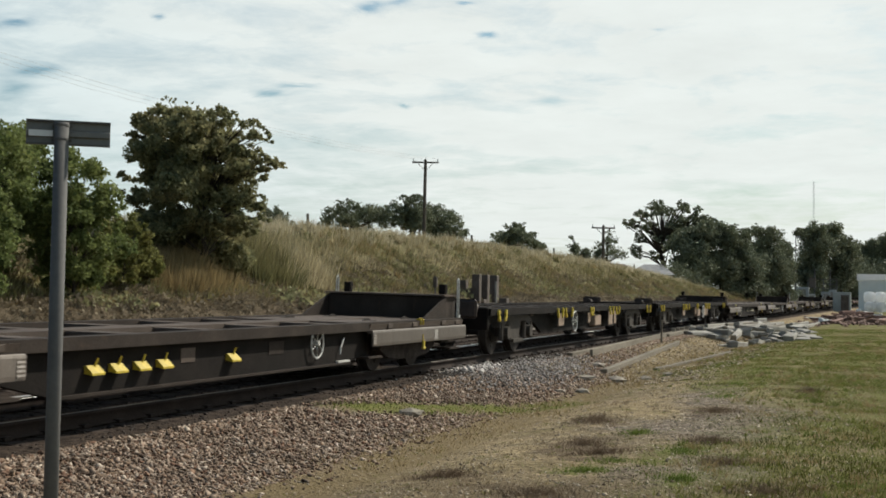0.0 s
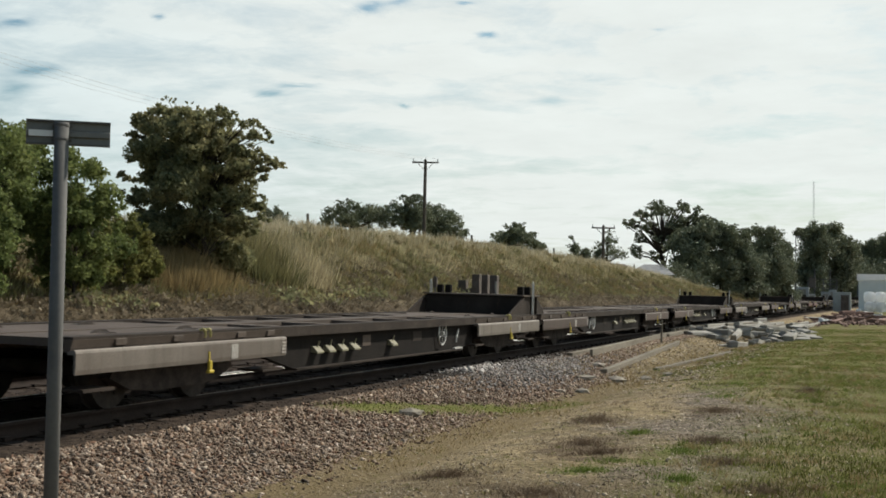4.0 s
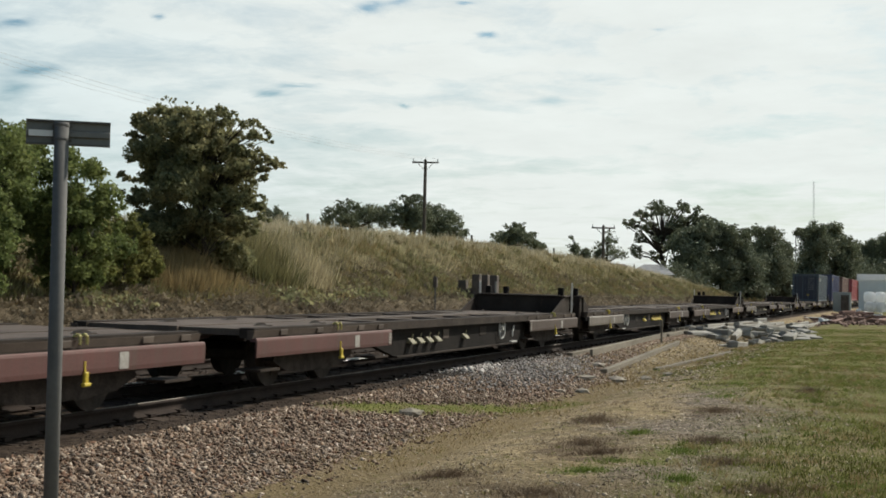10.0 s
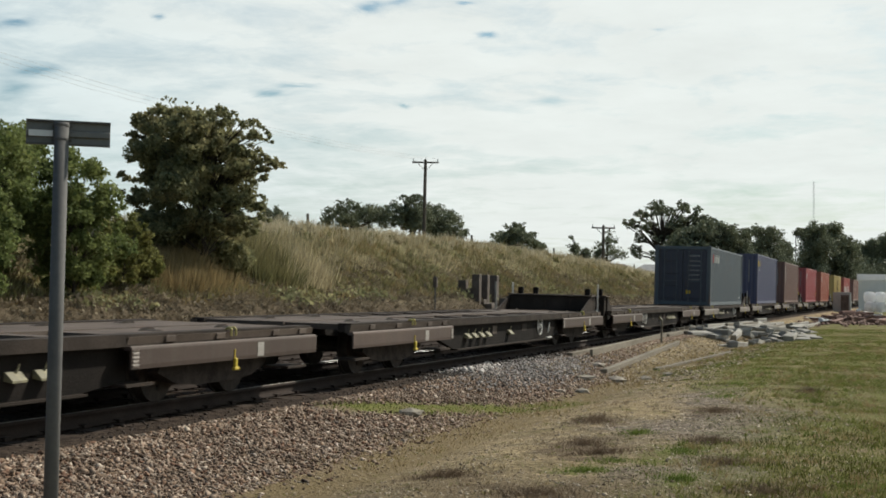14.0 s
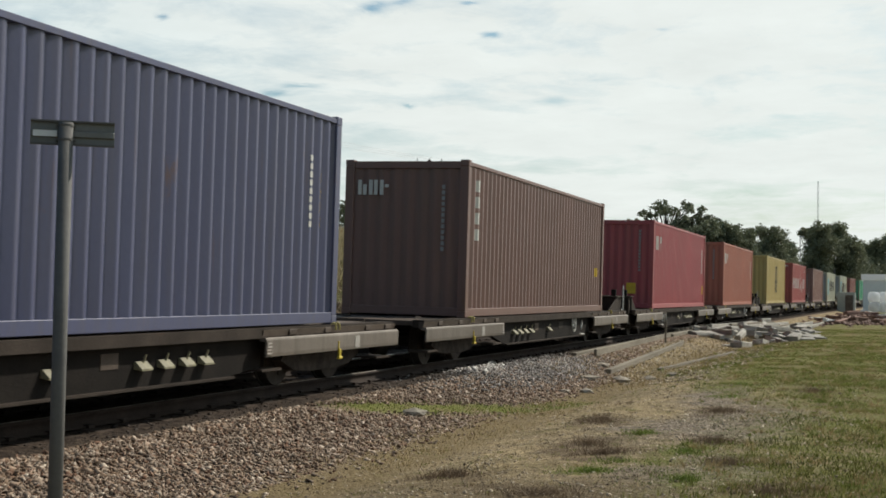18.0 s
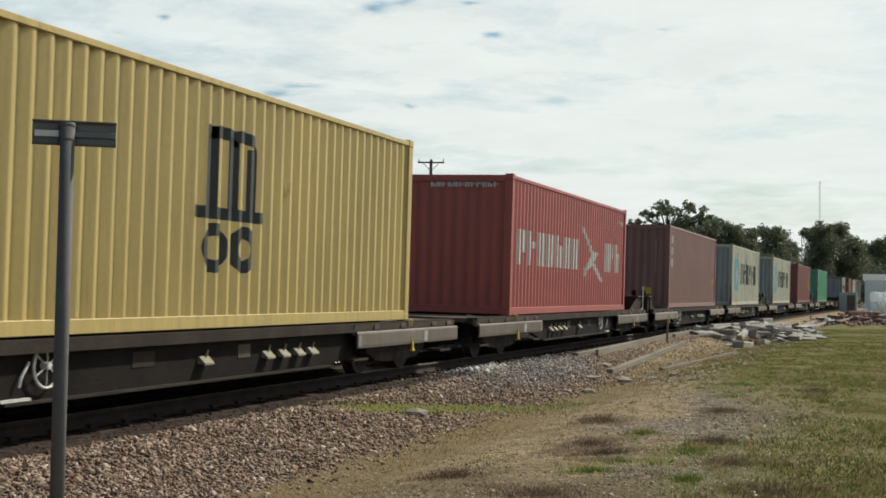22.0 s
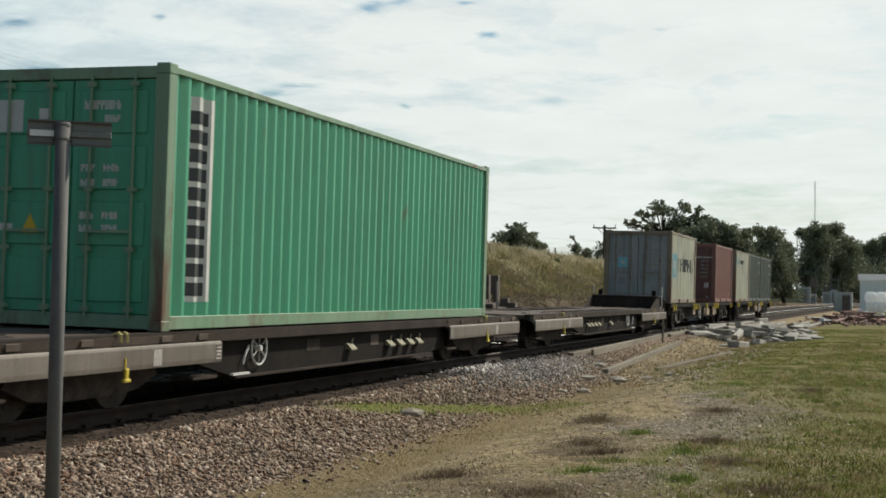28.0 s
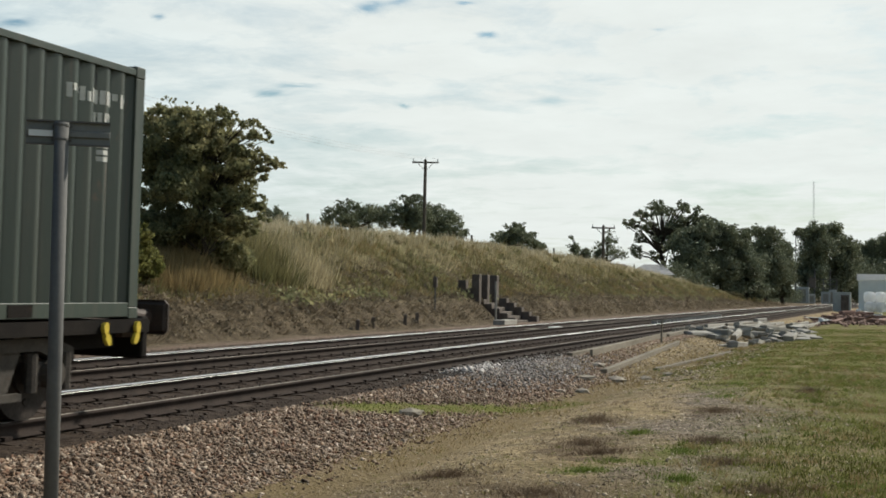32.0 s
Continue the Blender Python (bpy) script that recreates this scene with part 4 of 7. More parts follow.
def container(L, H, pmat, doors_front, label, frame_mat=None, end_mat=None):
    """A corrugated steel freight container; y runs back from the leading end, z up from its feet."""
    frame_mat = frame_mat or pmat
    end_mat = end_mat or pmat
    W = 1.219
    c = thing("freight_container", label, "freight container", "containers on the train")
    SPAN[c.name] = L
    v1, f1 = corrugated(L - 0.32, 0.16, H - 0.09, DEEP, 0.278, 0, 1)
    for sx, nm in ((1, "side_panel"), (-1, "side_panel")):
        v = [(sx * (W - 0.022) - (sx * -1) * -0 + sx * a * 1.0, y + 0.16, z) for a, y, z in v1]
        part(nm, raw_mesh(nm, v, f1, pmat), None, c)
    for sx in (-1, 1):
        bm = bmesh.new()
        box(bm, sx * (W - 0.06) - 0.055, sx * (W - 0.06) + 0.055, 0.17, L - 0.17, 0.02, 0.165, 0.006)
        part("bottom_rail", bm, frame_mat, c)
        bm = bmesh.new()
        box(bm, sx * (W - 0.035) - 0.03, sx * (W - 0.035) + 0.03, 0.17, L - 0.17, H - 0.10, H - 0.03, 0.006)
        part("top_rail", bm, frame_mat, c)
        for y in (0.0, L - 0.17):
            bm = bmesh.new()
            box(bm, sx * (W - 0.085) - 0.085, sx * (W - 0.085) + 0.085, y, y + 0.17, 0.12, H - 0.12, 0.008)
            part("corner_post", bm, frame_mat, c)
            for z in (0.0, H - 0.12):
                bm = bmesh.new()
                box(bm, sx * (W - 0.082) - 0.085, sx * (W - 0.082) + 0.085, y - 0.004, y + 0.178 - 0.004, z, z + 0.12, 0.01)
                part("corner_casting", bm, frame_mat, c)
    bm = bmesh.new()
    box(bm, -W + 0.08, W - 0.08, 0.1, L - 0.1, H - 0.05, H - 0.02)
    part("roof", bm, pmat, c)
    bm = bmesh.new()
    box(bm, -W + 0.1, W - 0.1, 0.1, L - 0.1, 0.08, 0.14)
    part("floor", bm, M["wagon_dark"], c)
    for y in (0.02, L - 0.14):
        for nm, za, zb in (("end_sill", 0.02, 0.17), ("end_header", H - 0.16, H - 0.03)):
            bm = bmesh.new()
            box(bm, -W + 0.17, W - 0.17, y, y + 0.12, za, zb, 0.006)
            part(nm, bm, frame_mat, c)
    if L < 7:
        for y in (L / 2 - 1.05, L / 2 + 1.05):
            bm = bmesh.new()
            box(bm, W - 0.02, W + 0.003, y - 0.18, y + 0.18, 0.035, 0.15)
            part("fork_pocket", bm, M["wagon_dark"], c)
    for front in (True, False):
        y0 = 0.05 if front else L - 0.05
        s = 1 if front else -1
        if front == doors_front:
            for sx in (-1, 1):
                bm = bmesh.new()
                box(bm, min(sx * 0.012, sx * (W - 0.18)), max(sx * 0.012, sx * (W - 0.18)), min(y0, y0 + s * 0.04), max(y0, y0 + s * 0.04), 0.18, H - 0.17)
                d = part("door", bm, end_mat, c)
                for i in range(4):
                    za = 0.30 + i * (H - 0.45) / 4
                    xa, xb = sorted((sx * 0.10, sx * (W - 0.28)))
                    bm = bmesh.new()
                    box(bm, xa, xb, min(y0 - s * 0.022, y0), max(y0 - s * 0.022, y0), za, za + (H - 0.45) / 4 - 0.13, 0.012)
                    part("door_panel", bm, end_mat, d)
                for rx in (0.26, 0.80):
                    bm = bmesh.new()
                    tube(bm, (sx * rx, y0 - s * 0.05, 0.12), (sx * rx, y0 - s * 0.05, H - 0.12), 0.017, n=8)
                    for zz in (0.2, 0.85, 1.5, H - 0.25):
                        box(bm, sx * rx - 0.05, sx * rx + 0.05, y0 - s * 0.05 - 0.02, y0 - s * 0.05 + 0.03, zz, zz + 0.05)
                    part("lock_rod", bm, frame_mat, d)
                bm = bmesh.new()
                box(bm, sx * 0.53 - 0.27, sx * 0.53 + 0.27, y0 - s * 0.085 - 0.008, y0 - s * 0.085 + 0.008, 1.05, 1.08)
                part("door_handle", bm, frame_mat, d)
        else:
            v, f = corrugated(2 * W - 0.34, 0.17, H - 0.16, 0.045, 0.25, 0, 1)
            v = [(y - W + 0.17, y0 + s * (-a), z) for a, y, z in v]
            part("end_panel", raw_mesh("end_panel", v, f, end_mat), None, c)
    return c


SPAN = {}      # length of each box, by its name


def drape(c, outlines, material, label="", name="painted_mark", out=0.0):
    """Paint on the side towards the yard, laid over the corrugation; outlines are of y and z."""
    n = max(4, round((SPAN[c.name] - 0.32) / 0.278))
    p = (SPAN[c.name] - 0.32) / n
    bm = bmesh.new()
    for ring in outlines:
        bm.faces.new([bm.verts.new((0, a, b)) for a, b in ring])
    bm.normal_update()
    bmesh.ops.triangulate(bm, faces=bm.faces[:])
    lo, hi = min(v.co.y for v in bm.verts), max(v.co.y for v in bm.verts)
    for i in range(int((lo - 0.16) / p) - 1, int((hi - 0.16) / p) + 2):
        for q in RIB:
            y = 0.16 + (i + q) * p
            if lo < y < hi:
                bmesh.ops.bisect_plane(bm, geom=bm.verts[:] + bm.edges[:] + bm.faces[:], plane_co=(0, y, 0), plane_no=(0, 1, 0))
    for v in bm.verts:
        q = ((v.co.y - 0.16) / p) % 1.0
        d = DEEP * float(np.interp(q, RIB + (1.0,), (0.0, 0.0, 1.0, 1.0, 0.0)))
        v.co.x = 1.2005 + out - d
    return part(name, bm, M[material], c, label)


def side_mark(c, y0, y1, z0, z1, material, label="", name="painted_mark", out=0.0):
    """A painted patch on the side towards the yard."""
    return drape(c, [[(y0, z0), (y1, z0), (y1, z1), (y0, z1)]], material, label, name, out)


def arc_band(y, z, ry, rz, t, a0, a1, n=12):
    """Short lengths of a curved stroke."""
    out = []
    for i in range(n):
        a, b = radians(a0 + (a1 - a0) * i / n), radians(a0 + (a1 - a0) * (i + 1) / n)
        out.append([(y + ry * math.cos(a), z + rz * math.sin(a)), (y + ry * math.cos(b), z + rz * math.sin(b)), (y + (ry - t) * math.cos(b), z + (rz - t) * math.sin(b)), (y + (ry - t) * math.cos(a), z + (rz - t) * math.sin(a))])
    return out


def end_mark(c, x0, x1, z0, z1, material, label="", name="painted_mark", y=0.026):
    """A thin painted patch on the leading end."""
    bm = bmesh.new()
    box(bm, x0, x1, y - 0.004, y, z0, z1)
    return part(name, bm, M[material], c, label)


def bars(c, put, a0, a1, z0, z1, n, material, label, seed=1):
    """Lettering of a size and colour, as plain upright bars."""
    r = random.Random(seed)
    w, h = (a1 - a0) / n, z1 - z0
    for i in range(n):
        a = a0 + i * w
        put(c, a + 0.05 * w, a + 0.38 * w, z0, z1, material, label, "lettering_bar")
        t = z0 + h * r.choice((0.0, 0.0, 0.35, 0.5))
        put(c, a + 0.50 * w, a + 0.84 * w, t, z1 - h * r.choice((0.0, 0.0, 0.3)), material, label, "lettering_bar")


def column(c, put, a0, a1, z0, z1, n, material, label):
    """Lettering that runs down, as a stack of plain bars."""
    h = (z1 - z0) / n
    for i in range(n):
        put(c, a0, a1, z0 + i * h + 0.12 * h, z0 + i * h + 0.82 * h, material, label, "lettering_bar")


def star(c, y, z, r, x=1.2045, end=False):
    """A plain seven-pointed shape."""
    bm = bmesh.new()
    ring = []
    for i in range(14):
        a = math.pi * i / 7 + math.pi / 2
        q = r if i % 2 == 0 else r * 0.36
        ring.append((q * math.cos(a), q * math.sin(a)))
    if end:
        prism(bm, [(y + a, z + b) for a, b in ring], 1, x - 0.004, x)
    else:
        bm.free()
        return drape(c, [[(y + a, z + b) for a, b in ring]], "mark_white", "white star-shaped emblem", "emblem", 0.004)
    part("emblem", bm, M["mark_white"], c, "white star-shaped emblem")


def dress(n, c):
    """The painted marks of the n-th box."""
    white, dark = "white lettering bars", "dark lettering bars"
    if n == 1:
        side_mark(c, 0.75, 1.2, 1.9, 2.26, "mark_red", "red patch")
        bars(c, side_mark, 1.25, 3.2, 1.9, 2.26, 5, "mark_white", white, 3)
        bars(c, end_mark, 0.25, 0.75, 2.12, 2.2, 9, "mark_grey", "grey lettering bars", 5)
        for i in range(5):
            bars(c, end_mark, 0.25, 0.75, 1.1 + i * 0.2, 1.16 + i * 0.2, 8, "mark_grey", "grey lettering bars", 7 + i)
        end_mark(c, 0.15, 0.35, 0.5, 0.66, "mark_yellow", "orange warning patch")
        column(c, side_mark, 11.3, 11.42, 1.2, 2.3, 9, "mark_white", white)
        side_mark(c, 11.5, 11.72, 1.0, 1.2, "mark_yellow", "yellow warning patch")
        side_mark(c, 11.1, 11.6, 0.32, 0.40, "mark_white")
    if n == 2:
        bars(c, side_mark, 0.38, 1.85, 2.18, 2.5, 5, "mark_yellow", "yellow lettering bars", 2)
        side_mark(c, 0.5, 0.62, 1.95, 2.05, "mark_red")
        side_mark(c, 1.0, 1.7, 1.93, 2.0, "mark_white")
        column(c, end_mark, 0.69, 0.76, 1.25, 2.55, 12, "mark_grey", "grey lettering bars")
        column(c, side_mark, 11.2, 11.32, 1.3, 2.3, 9, "mark_white", white)
        column(c, side_mark, 11.55, 11.68, 1.3, 2.1, 4, "mark_yellow", "yellow patches")
    if n in (3, 8):
        column(c, side_mark, 0.52, 0.92, 1.4, 2.62, 3 if n == 8 else 4, "mark_white", "white lettering bars running down")
        bars(c, end_mark, -0.98, -0.32, 2.24, 2.52, 3, "mark_white", white, n)
        column(c, end_mark, 0.70, 0.76, 1.2, 2.45, 12, "mark_grey", "grey lettering bars")
        side_mark(c, 11.2, 11.62, 0.92, 1.14, "mark_yellow", "yellow warning patch")
        column(c, side_mark, 11.3, 11.42, 1.3, 2.2, 9, "mark_grey", "grey lettering bars")
        if n == 8:
            end_mark(c, 0.28, 0.6, 0.48, 0.70, "mark_yellow", "yellow warning patch")
    if n in (4, 5):
        bars(c, side_mark, 0.48, 1.65, 1.95, 2.40, 3, "mark_white", white, 4)
        column(c, end_mark, 0.72, 0.79, 1.2, 2.58, 13, "mark_grey", "grey lettering bars")
        if n == 4:
            end_mark(c, 0.34, 0.65, 0.48, 0.83, "mark_yellow", "yellow warning patch")
            side_mark(c, 11.6, 11.95, 0.5, 0.84, "mark_yellow", "yellow warning patch")
        column(c, side_mark, 11.45, 11.55, 1.3, 2.3, 9, "mark_white", white)
    if n == 6:
        for a0, a1, z0, z1 in ((5.42, 5.69, 1.40, 2.34), (5.95, 6.22, 1.40, 2.20), (6.47, 6.74, 1.40, 2.15), (5.17, 6.98, 1.27, 1.41)):
            side_mark(c, a0, a1, z0, z1, "mark_dark", "dark emblem bar", "emblem_bar")
        for y in (5.82, 6.345):
            drape(c, arc_band(y, 2.15, 0.395, 0.21, 0.15, 0, 180), "mark_dark", "dark emblem arch", "emblem_arch")
        for y in (5.68, 6.40):
            drape(c, arc_band(y, 0.94, 0.30, 0.29, 0.15, 0, 360, 20), "mark_dark", "dark oval emblem ring", "emblem_ring")
    if n == 7:
        bars(c, side_mark, 0.55, 6.35, 1.06, 1.80, 7, "mark_white", white, 7)
        bars(c, side_mark, 9.3, 11.45, 1.06, 1.84, 3, "mark_white", white, 8)
        drape(c, [[(6.5, 2.15), (6.75, 2.15), (8.0, 1.52), (8.35, 1.58), (8.55, 1.5), (8.3, 1.42), (8.1, 1.28), (9.25, 0.80), (8.9, 0.78), (7.9, 1.18), (7.2, 1.05), (6.9, 0.78), (7.0, 1.1), (7.6, 1.38), (7.7, 1.5)]], "mark_white", "white winged emblem", "emblem")
        bars(c, side_mark, 11.2, 11.85, 2.4, 2.52, 5, "mark_white", white, 9)
        bars(c, end_mark, -0.56, 0.92, 2.62, 2.72, 12, "mark_white", white, 3)
    if n in (9, 10):
        side_mark(c, 1.2, 2.82, 0.70, 2.27, "mark_blue", "pale blue square")
        star(c, 2.0, 1.48, 0.62)
        bars(c, side_mark, 3.5, 10.6, 1.04, 2.06, 6, "mark_dark", dark, 10)
    if n == 11:
        column(c, side_mark, 10.9, 11.05, 1.0, 2.4, 10, "mark_white", white)
        column(c, side_mark, 11.3, 11.42, 1.0, 1.5, 6, "mark_white", white)
        side_mark(c, 10.35, 10.95, 1.02, 1.28, "mark_yellow", "yellow warning patch")
        side_mark(c, 10.55, 10.8, 1.45, 1.68, "mark_yellow", "yellow warning patch")
        side_mark(c, 11.32, 11.48, 1.66, 1.84, "mark_yellow", "yellow patch")
        for i in range(6):
            bars(c, end_mark, 0.2, 0.75, 0.9 + i * 0.26, 0.98 + i * 0.26, 8, "mark_grey", "grey lettering bars", i)
    if n == 12:
        side_mark(c, 0.52, 1.06, 0.32, 2.62, "mark_white", "white vertical strip")
        column(c, lambda cc, a, b, u, v, m, lb, nm: side_mark(cc, a, b, u, v, m, lb, nm, 0.005), 0.62, 0.96, 0.36, 2.5, 10, "mark_dark", "dark lettering bars running down")
        end_mark(c, -0.95, -0.63, 2.16, 2.52, "mark_white", "white square plate")
        end_mark(c, -0.42, -0.30, 2.30, 2.42, "mark_white")
        bars(c, end_mark, 0.16, 0.62, 2.40, 2.50, 9, "mark_white", white, 1)
        bars(c, end_mark, 0.42, 0.62, 2.26, 2.34, 4, "mark_white", white, 2)
        for i, zz in enumerate((1.72, 1.56, 1.2, 1.06)):
            bars(c, end_mark, 0.14, 0.32, zz, zz + 0.08, 3, "mark_white", white, i)
            bars(c, end_mark, 0.42, 0.62, zz, zz + 0.08, 4, "mark_white", white, i + 5)
        end_mark(c, -0.97, -0.72, 1.06, 1.14, "mark_white")
        bm = bmesh.new()
        prism(bm, [(-0.60, 1.04), (-0.38, 1.04), (-0.49, 1.25)], 1, 0.018, 0.024)
        part("warning_triangle", bm, M["mark_yellow"], c, "orange warning triangle")
    if n == 13:
        side_mark(c, 0.42, 1.3, 0.94, 1.79, "mark_blue", "pale blue square")
        star(c, 0.86, 1.37, 0.41)
        bars(c, side_mark, 1.56, 5.08, 1.17, 1.66, 6, "mark_dark", dark, 10)
        end_mark(c, -0.72, -0.36, 1.26, 1.62, "mark_blue", "pale blue square")
        star(c, -0.54, 1.44, 0.11, 0.0215, True)
        for i in range(4):
            bars(c, end_mark, 0.3, 0.9, 0.92 + i * 0.07, 0.96 + i * 0.07, 9, "mark_grey", "grey lettering bars", i)
        bars(c, end_mark, 0.3, 1.0, 2.22, 2.30, 9, "mark_grey", "grey lettering bars", 9)
        end_mark(c, -0.66, -0.42, 0.66, 0.9, "mark_grey", "worn grey patch")
        end_mark(c, 0.62, 0.82, 0.16, 0.20, "mark_white")
    if n == 14:
        end_mark(c, -0.54, -0.12, 1.72, 1.95, "mark_red", "red plate with white bars")
        bars(c, lambda cc, a, b, u, v, m, lb, nm: end_mark(cc, a, b, u, v, m, lb, nm, 0.021), -0.48, -0.18, 1.83, 1.92, 3, "mark_white", white, 2)
        bars(c, end_mark, 0.36, 1.05, 1.94, 2.02, 9, "mark_white", white, 3)
        for i in range(5):
            bars(c, end_mark, 0.55, 0.9, 1.1 + i * 0.17, 1.16 + i * 0.17, 5, "mark_grey", "grey lettering bars", i)
        end_mark(c, 0.72, 0.9, 0.64, 0.86, "mark_white", "white plate")
        end_mark(c, -0.87, -0.68, 0.66, 0.92, "mark_grey", "grey plate")
        end_mark(c, -0.87, -0.65, 1.03, 1.10, "mark_white")
        end_mark(c, 0.78, 0.92, 0.22, 0.26, "mark_white")
        bars(c, side_mark, 4.9, 5.5, 0.32, 0.38, 4, "mark_white", white, 4)
        side_mark(c, 2.2, 2.28, 0.3, 0.5, "mark_white")
    if n == 15:
        side_mark(c, 0.55, 1.0, 1.86, 2.26, "mark_blue", "pale blue square")
        star(c, 0.78, 2.06, 0.15)
        bars(c, side_mark, 1.03, 3.57, 1.92, 2.12, 10, "mark_dark", dark, 5)
    if n in (16, 17):
        bars(c, side_mark, 4.75, 5.75, 2.12, 2.26, 8, "mark_white", white, n)
        bars(c, side_mark, 5.25, 5.55, 1.92, 2.04, 3, "mark_white", white, n + 1)
        column(c, side_mark, 5.3, 5.48, 1.55, 1.75, 3, "mark_white", white)
        for a in (1.0, 3.6, 5.2):
            side_mark(c, a, a + 0.09, 2.3, 2.42, "mark_dark", "dark vent cover", "vent_cover")


L40, L20, HC, STD = 12.192, 6.058, 2.896, 2.591
P = {}
P["slate"] = paint("slate", (0.066, 0.088, 0.110), (0.052, 0.068, 0.084), 0.3, 0.5)
P["navy"] = paint("navy", (0.048, 0.053, 0.108), (0.060, 0.066, 0.125), 0.2)
P["umber"] = paint("umber", (0.138, 0.074, 0.062), (0.115, 0.060, 0.050), 0.3)
P["crimson"] = paint("crimson", (0.30, 0.055, 0.065), (0.25, 0.05, 0.058), 0.1)
P["rust_orange"] = paint("rust_orange", (0.33, 0.105, 0.068), (0.28, 0.09, 0.06), 0.15)
P["mustard"] = paint("mustard", (0.40, 0.30, 0.105), (0.34, 0.26, 0.09), 0.12)
P["red"] = paint("red", (0.3102, 0.0611, 0.0564), (0.2632, 0.0564, 0.0517), 0.15)
P["cocoa"] = paint("cocoa", (0.205, 0.108, 0.092), (0.165, 0.085, 0.072), 0.3)
P["pale_grey"] = paint("pale_grey", (0.44, 0.44, 0.30), (0.34, 0.34, 0.31), 0.5, 0.75)
P["maroon"] = paint("maroon", (0.17, 0.051, 0.0425), (0.1445, 0.0425, 0.03825), 0.25)
P["green"] = paint("green", (0.045, 0.27, 0.155), (0.035, 0.22, 0.125), 0.2)
P["brick_red"] = paint("brick_red", (0.165, 0.060, 0.045), (0.135, 0.050, 0.040), 0.35)
P["bottle"] = paint("bottle", (0.026, 0.039, 0.030), (0.021, 0.031, 0.025), 0.2)
ROWS = [
    (308.22, L40, STD, "slate", True, "slate-blue corrugated freight container with a small maker's panel"),
    (328.207, L40, HC, "navy", False, "dark navy blue corrugated freight container with yellow marks"),
    (346.352, L40, HC, "umber", False, "dark brown weathered corrugated freight container with white letters"),
    (366.327, L40, HC, "crimson", False, "crimson corrugated freight container with white marks"),
    (384.577, L40, HC, "rust_orange", False, "faded orange-red corrugated freight container"),
    (404.603, L40, HC, "mustard", False, "mustard yellow corrugated freight container with a dark emblem"),
    (422.726, L40, HC, "red", False, "bright red corrugated freight container with a white emblem"),
    (442.711, L40, HC, "cocoa", False, "weathered brown corrugated freight container with white letters"),
    (460.685, L40, HC, "pale_grey", False, "pale grey corrugated freight container with a blue square and dark letters"),
    (480.82, L40, HC, "pale_grey", False, "pale grey rust-stained corrugated freight container with dark letters"),
    (499.244, L40, HC, "maroon", True, "dark red-brown corrugated freight container with doors facing forward"),
    (519.633, L40, HC, "green", True, "bright green corrugated freight container with a white lettered strip"),
    (554.615, L20, STD, "pale_grey", True, "short pale grey rust-streaked freight container with dark letters"),
    (566.8, L20, STD, "brick_red", True, "short brick-red freight container with maroon doors"),
    (574.56, L20, STD, "pale_grey", False, "short pale grey freight container with a small emblem"),
    (580.71, L20, STD, "bottle", False, "short dark bottle-green freight container"),
    (586.86, L20, STD, "bottle", False, "short dark bottle-green freight container at the end of the train"),
]
P["door_navy"] = paint("door_navy", (0.028, 0.030, 0.048), (0.035, 0.038, 0.058), 0.2)
P["door_maroon"] = paint("door_maroon", (0.085, 0.030, 0.030), (0.07, 0.026, 0.026), 0.2)
# pale grey made darker and cooler: the shade on the ends is in the paint
P["end_grey_shaded"] = paint("end_grey_shaded", (0.262, 0.275, 0.275), (0.20, 0.21, 0.21), 0.5, 0.6)
P["tan_frame"] = paint("tan_frame", (0.24, 0.185, 0.125), (0.13, 0.095, 0.07), 0.7, 0.6)
P["green_frame"] = paint("green_frame", (0.17, 0.235, 0.16), (0.10, 0.20, 0.12), 0.6)
ENDS = {1: "door_navy", 9: "end_grey_shaded", 10: "end_grey_shaded", 13: "end_grey_shaded", 14: "door_maroon", 15: "end_grey_shaded"}
FRAMES = {12: "green_frame", 13: "tan_frame", 15: "tan_frame", 1: "slate"}
BOXES = []


def place_containers():
    for q, L, H, colour, doors, label in ROWS:
        n = len(BOXES) + 1
        c = container(L, H, P[colour], doors, label, P[FRAMES.get(n, colour)], P[ENDS.get(n, colour)])
        dress(n, c)
        BOXES.append(c)
        MOVING.append((c, q))


place_containers()


# ---- plants ----
def leaves(rng, centres, radii, count, size):
    """Small leaf quads scattered through ellipsoid clumps, denser to the outside."""
    centres, radii = np.asarray(centres, float), np.asarray(radii, float)
    w = (radii.prod(1)) ** (2 / 3)
    pick = rng.choice(len(centres), count, p=w / w.sum())
    d = rng.normal(size=(count, 3))
    d /= np.linalg.norm(d, axis=1)[:, None]
    r = 1.12 * rng.random(count) ** 0.62
    pos = centres[pick] + d * r[:, None] * radii[pick]
    a = rng.normal(size=(count, 3))
    a /= np.linalg.norm(a, axis=1)[:, None]
    b = np.cross(a, rng.normal(size=(count, 3)))
    b /= np.linalg.norm(b, axis=1)[:, None] + 1e-9
    s = size * (0.6 + 0.8 * rng.random(count))[:, None]
    a, b = a * s, b * s * 0.66
    v = np.stack([pos - a, pos - b, pos + a, pos + b], 1).reshape(-1, 3)
    return v, np.arange(count * 4).reshape(-1, 4)


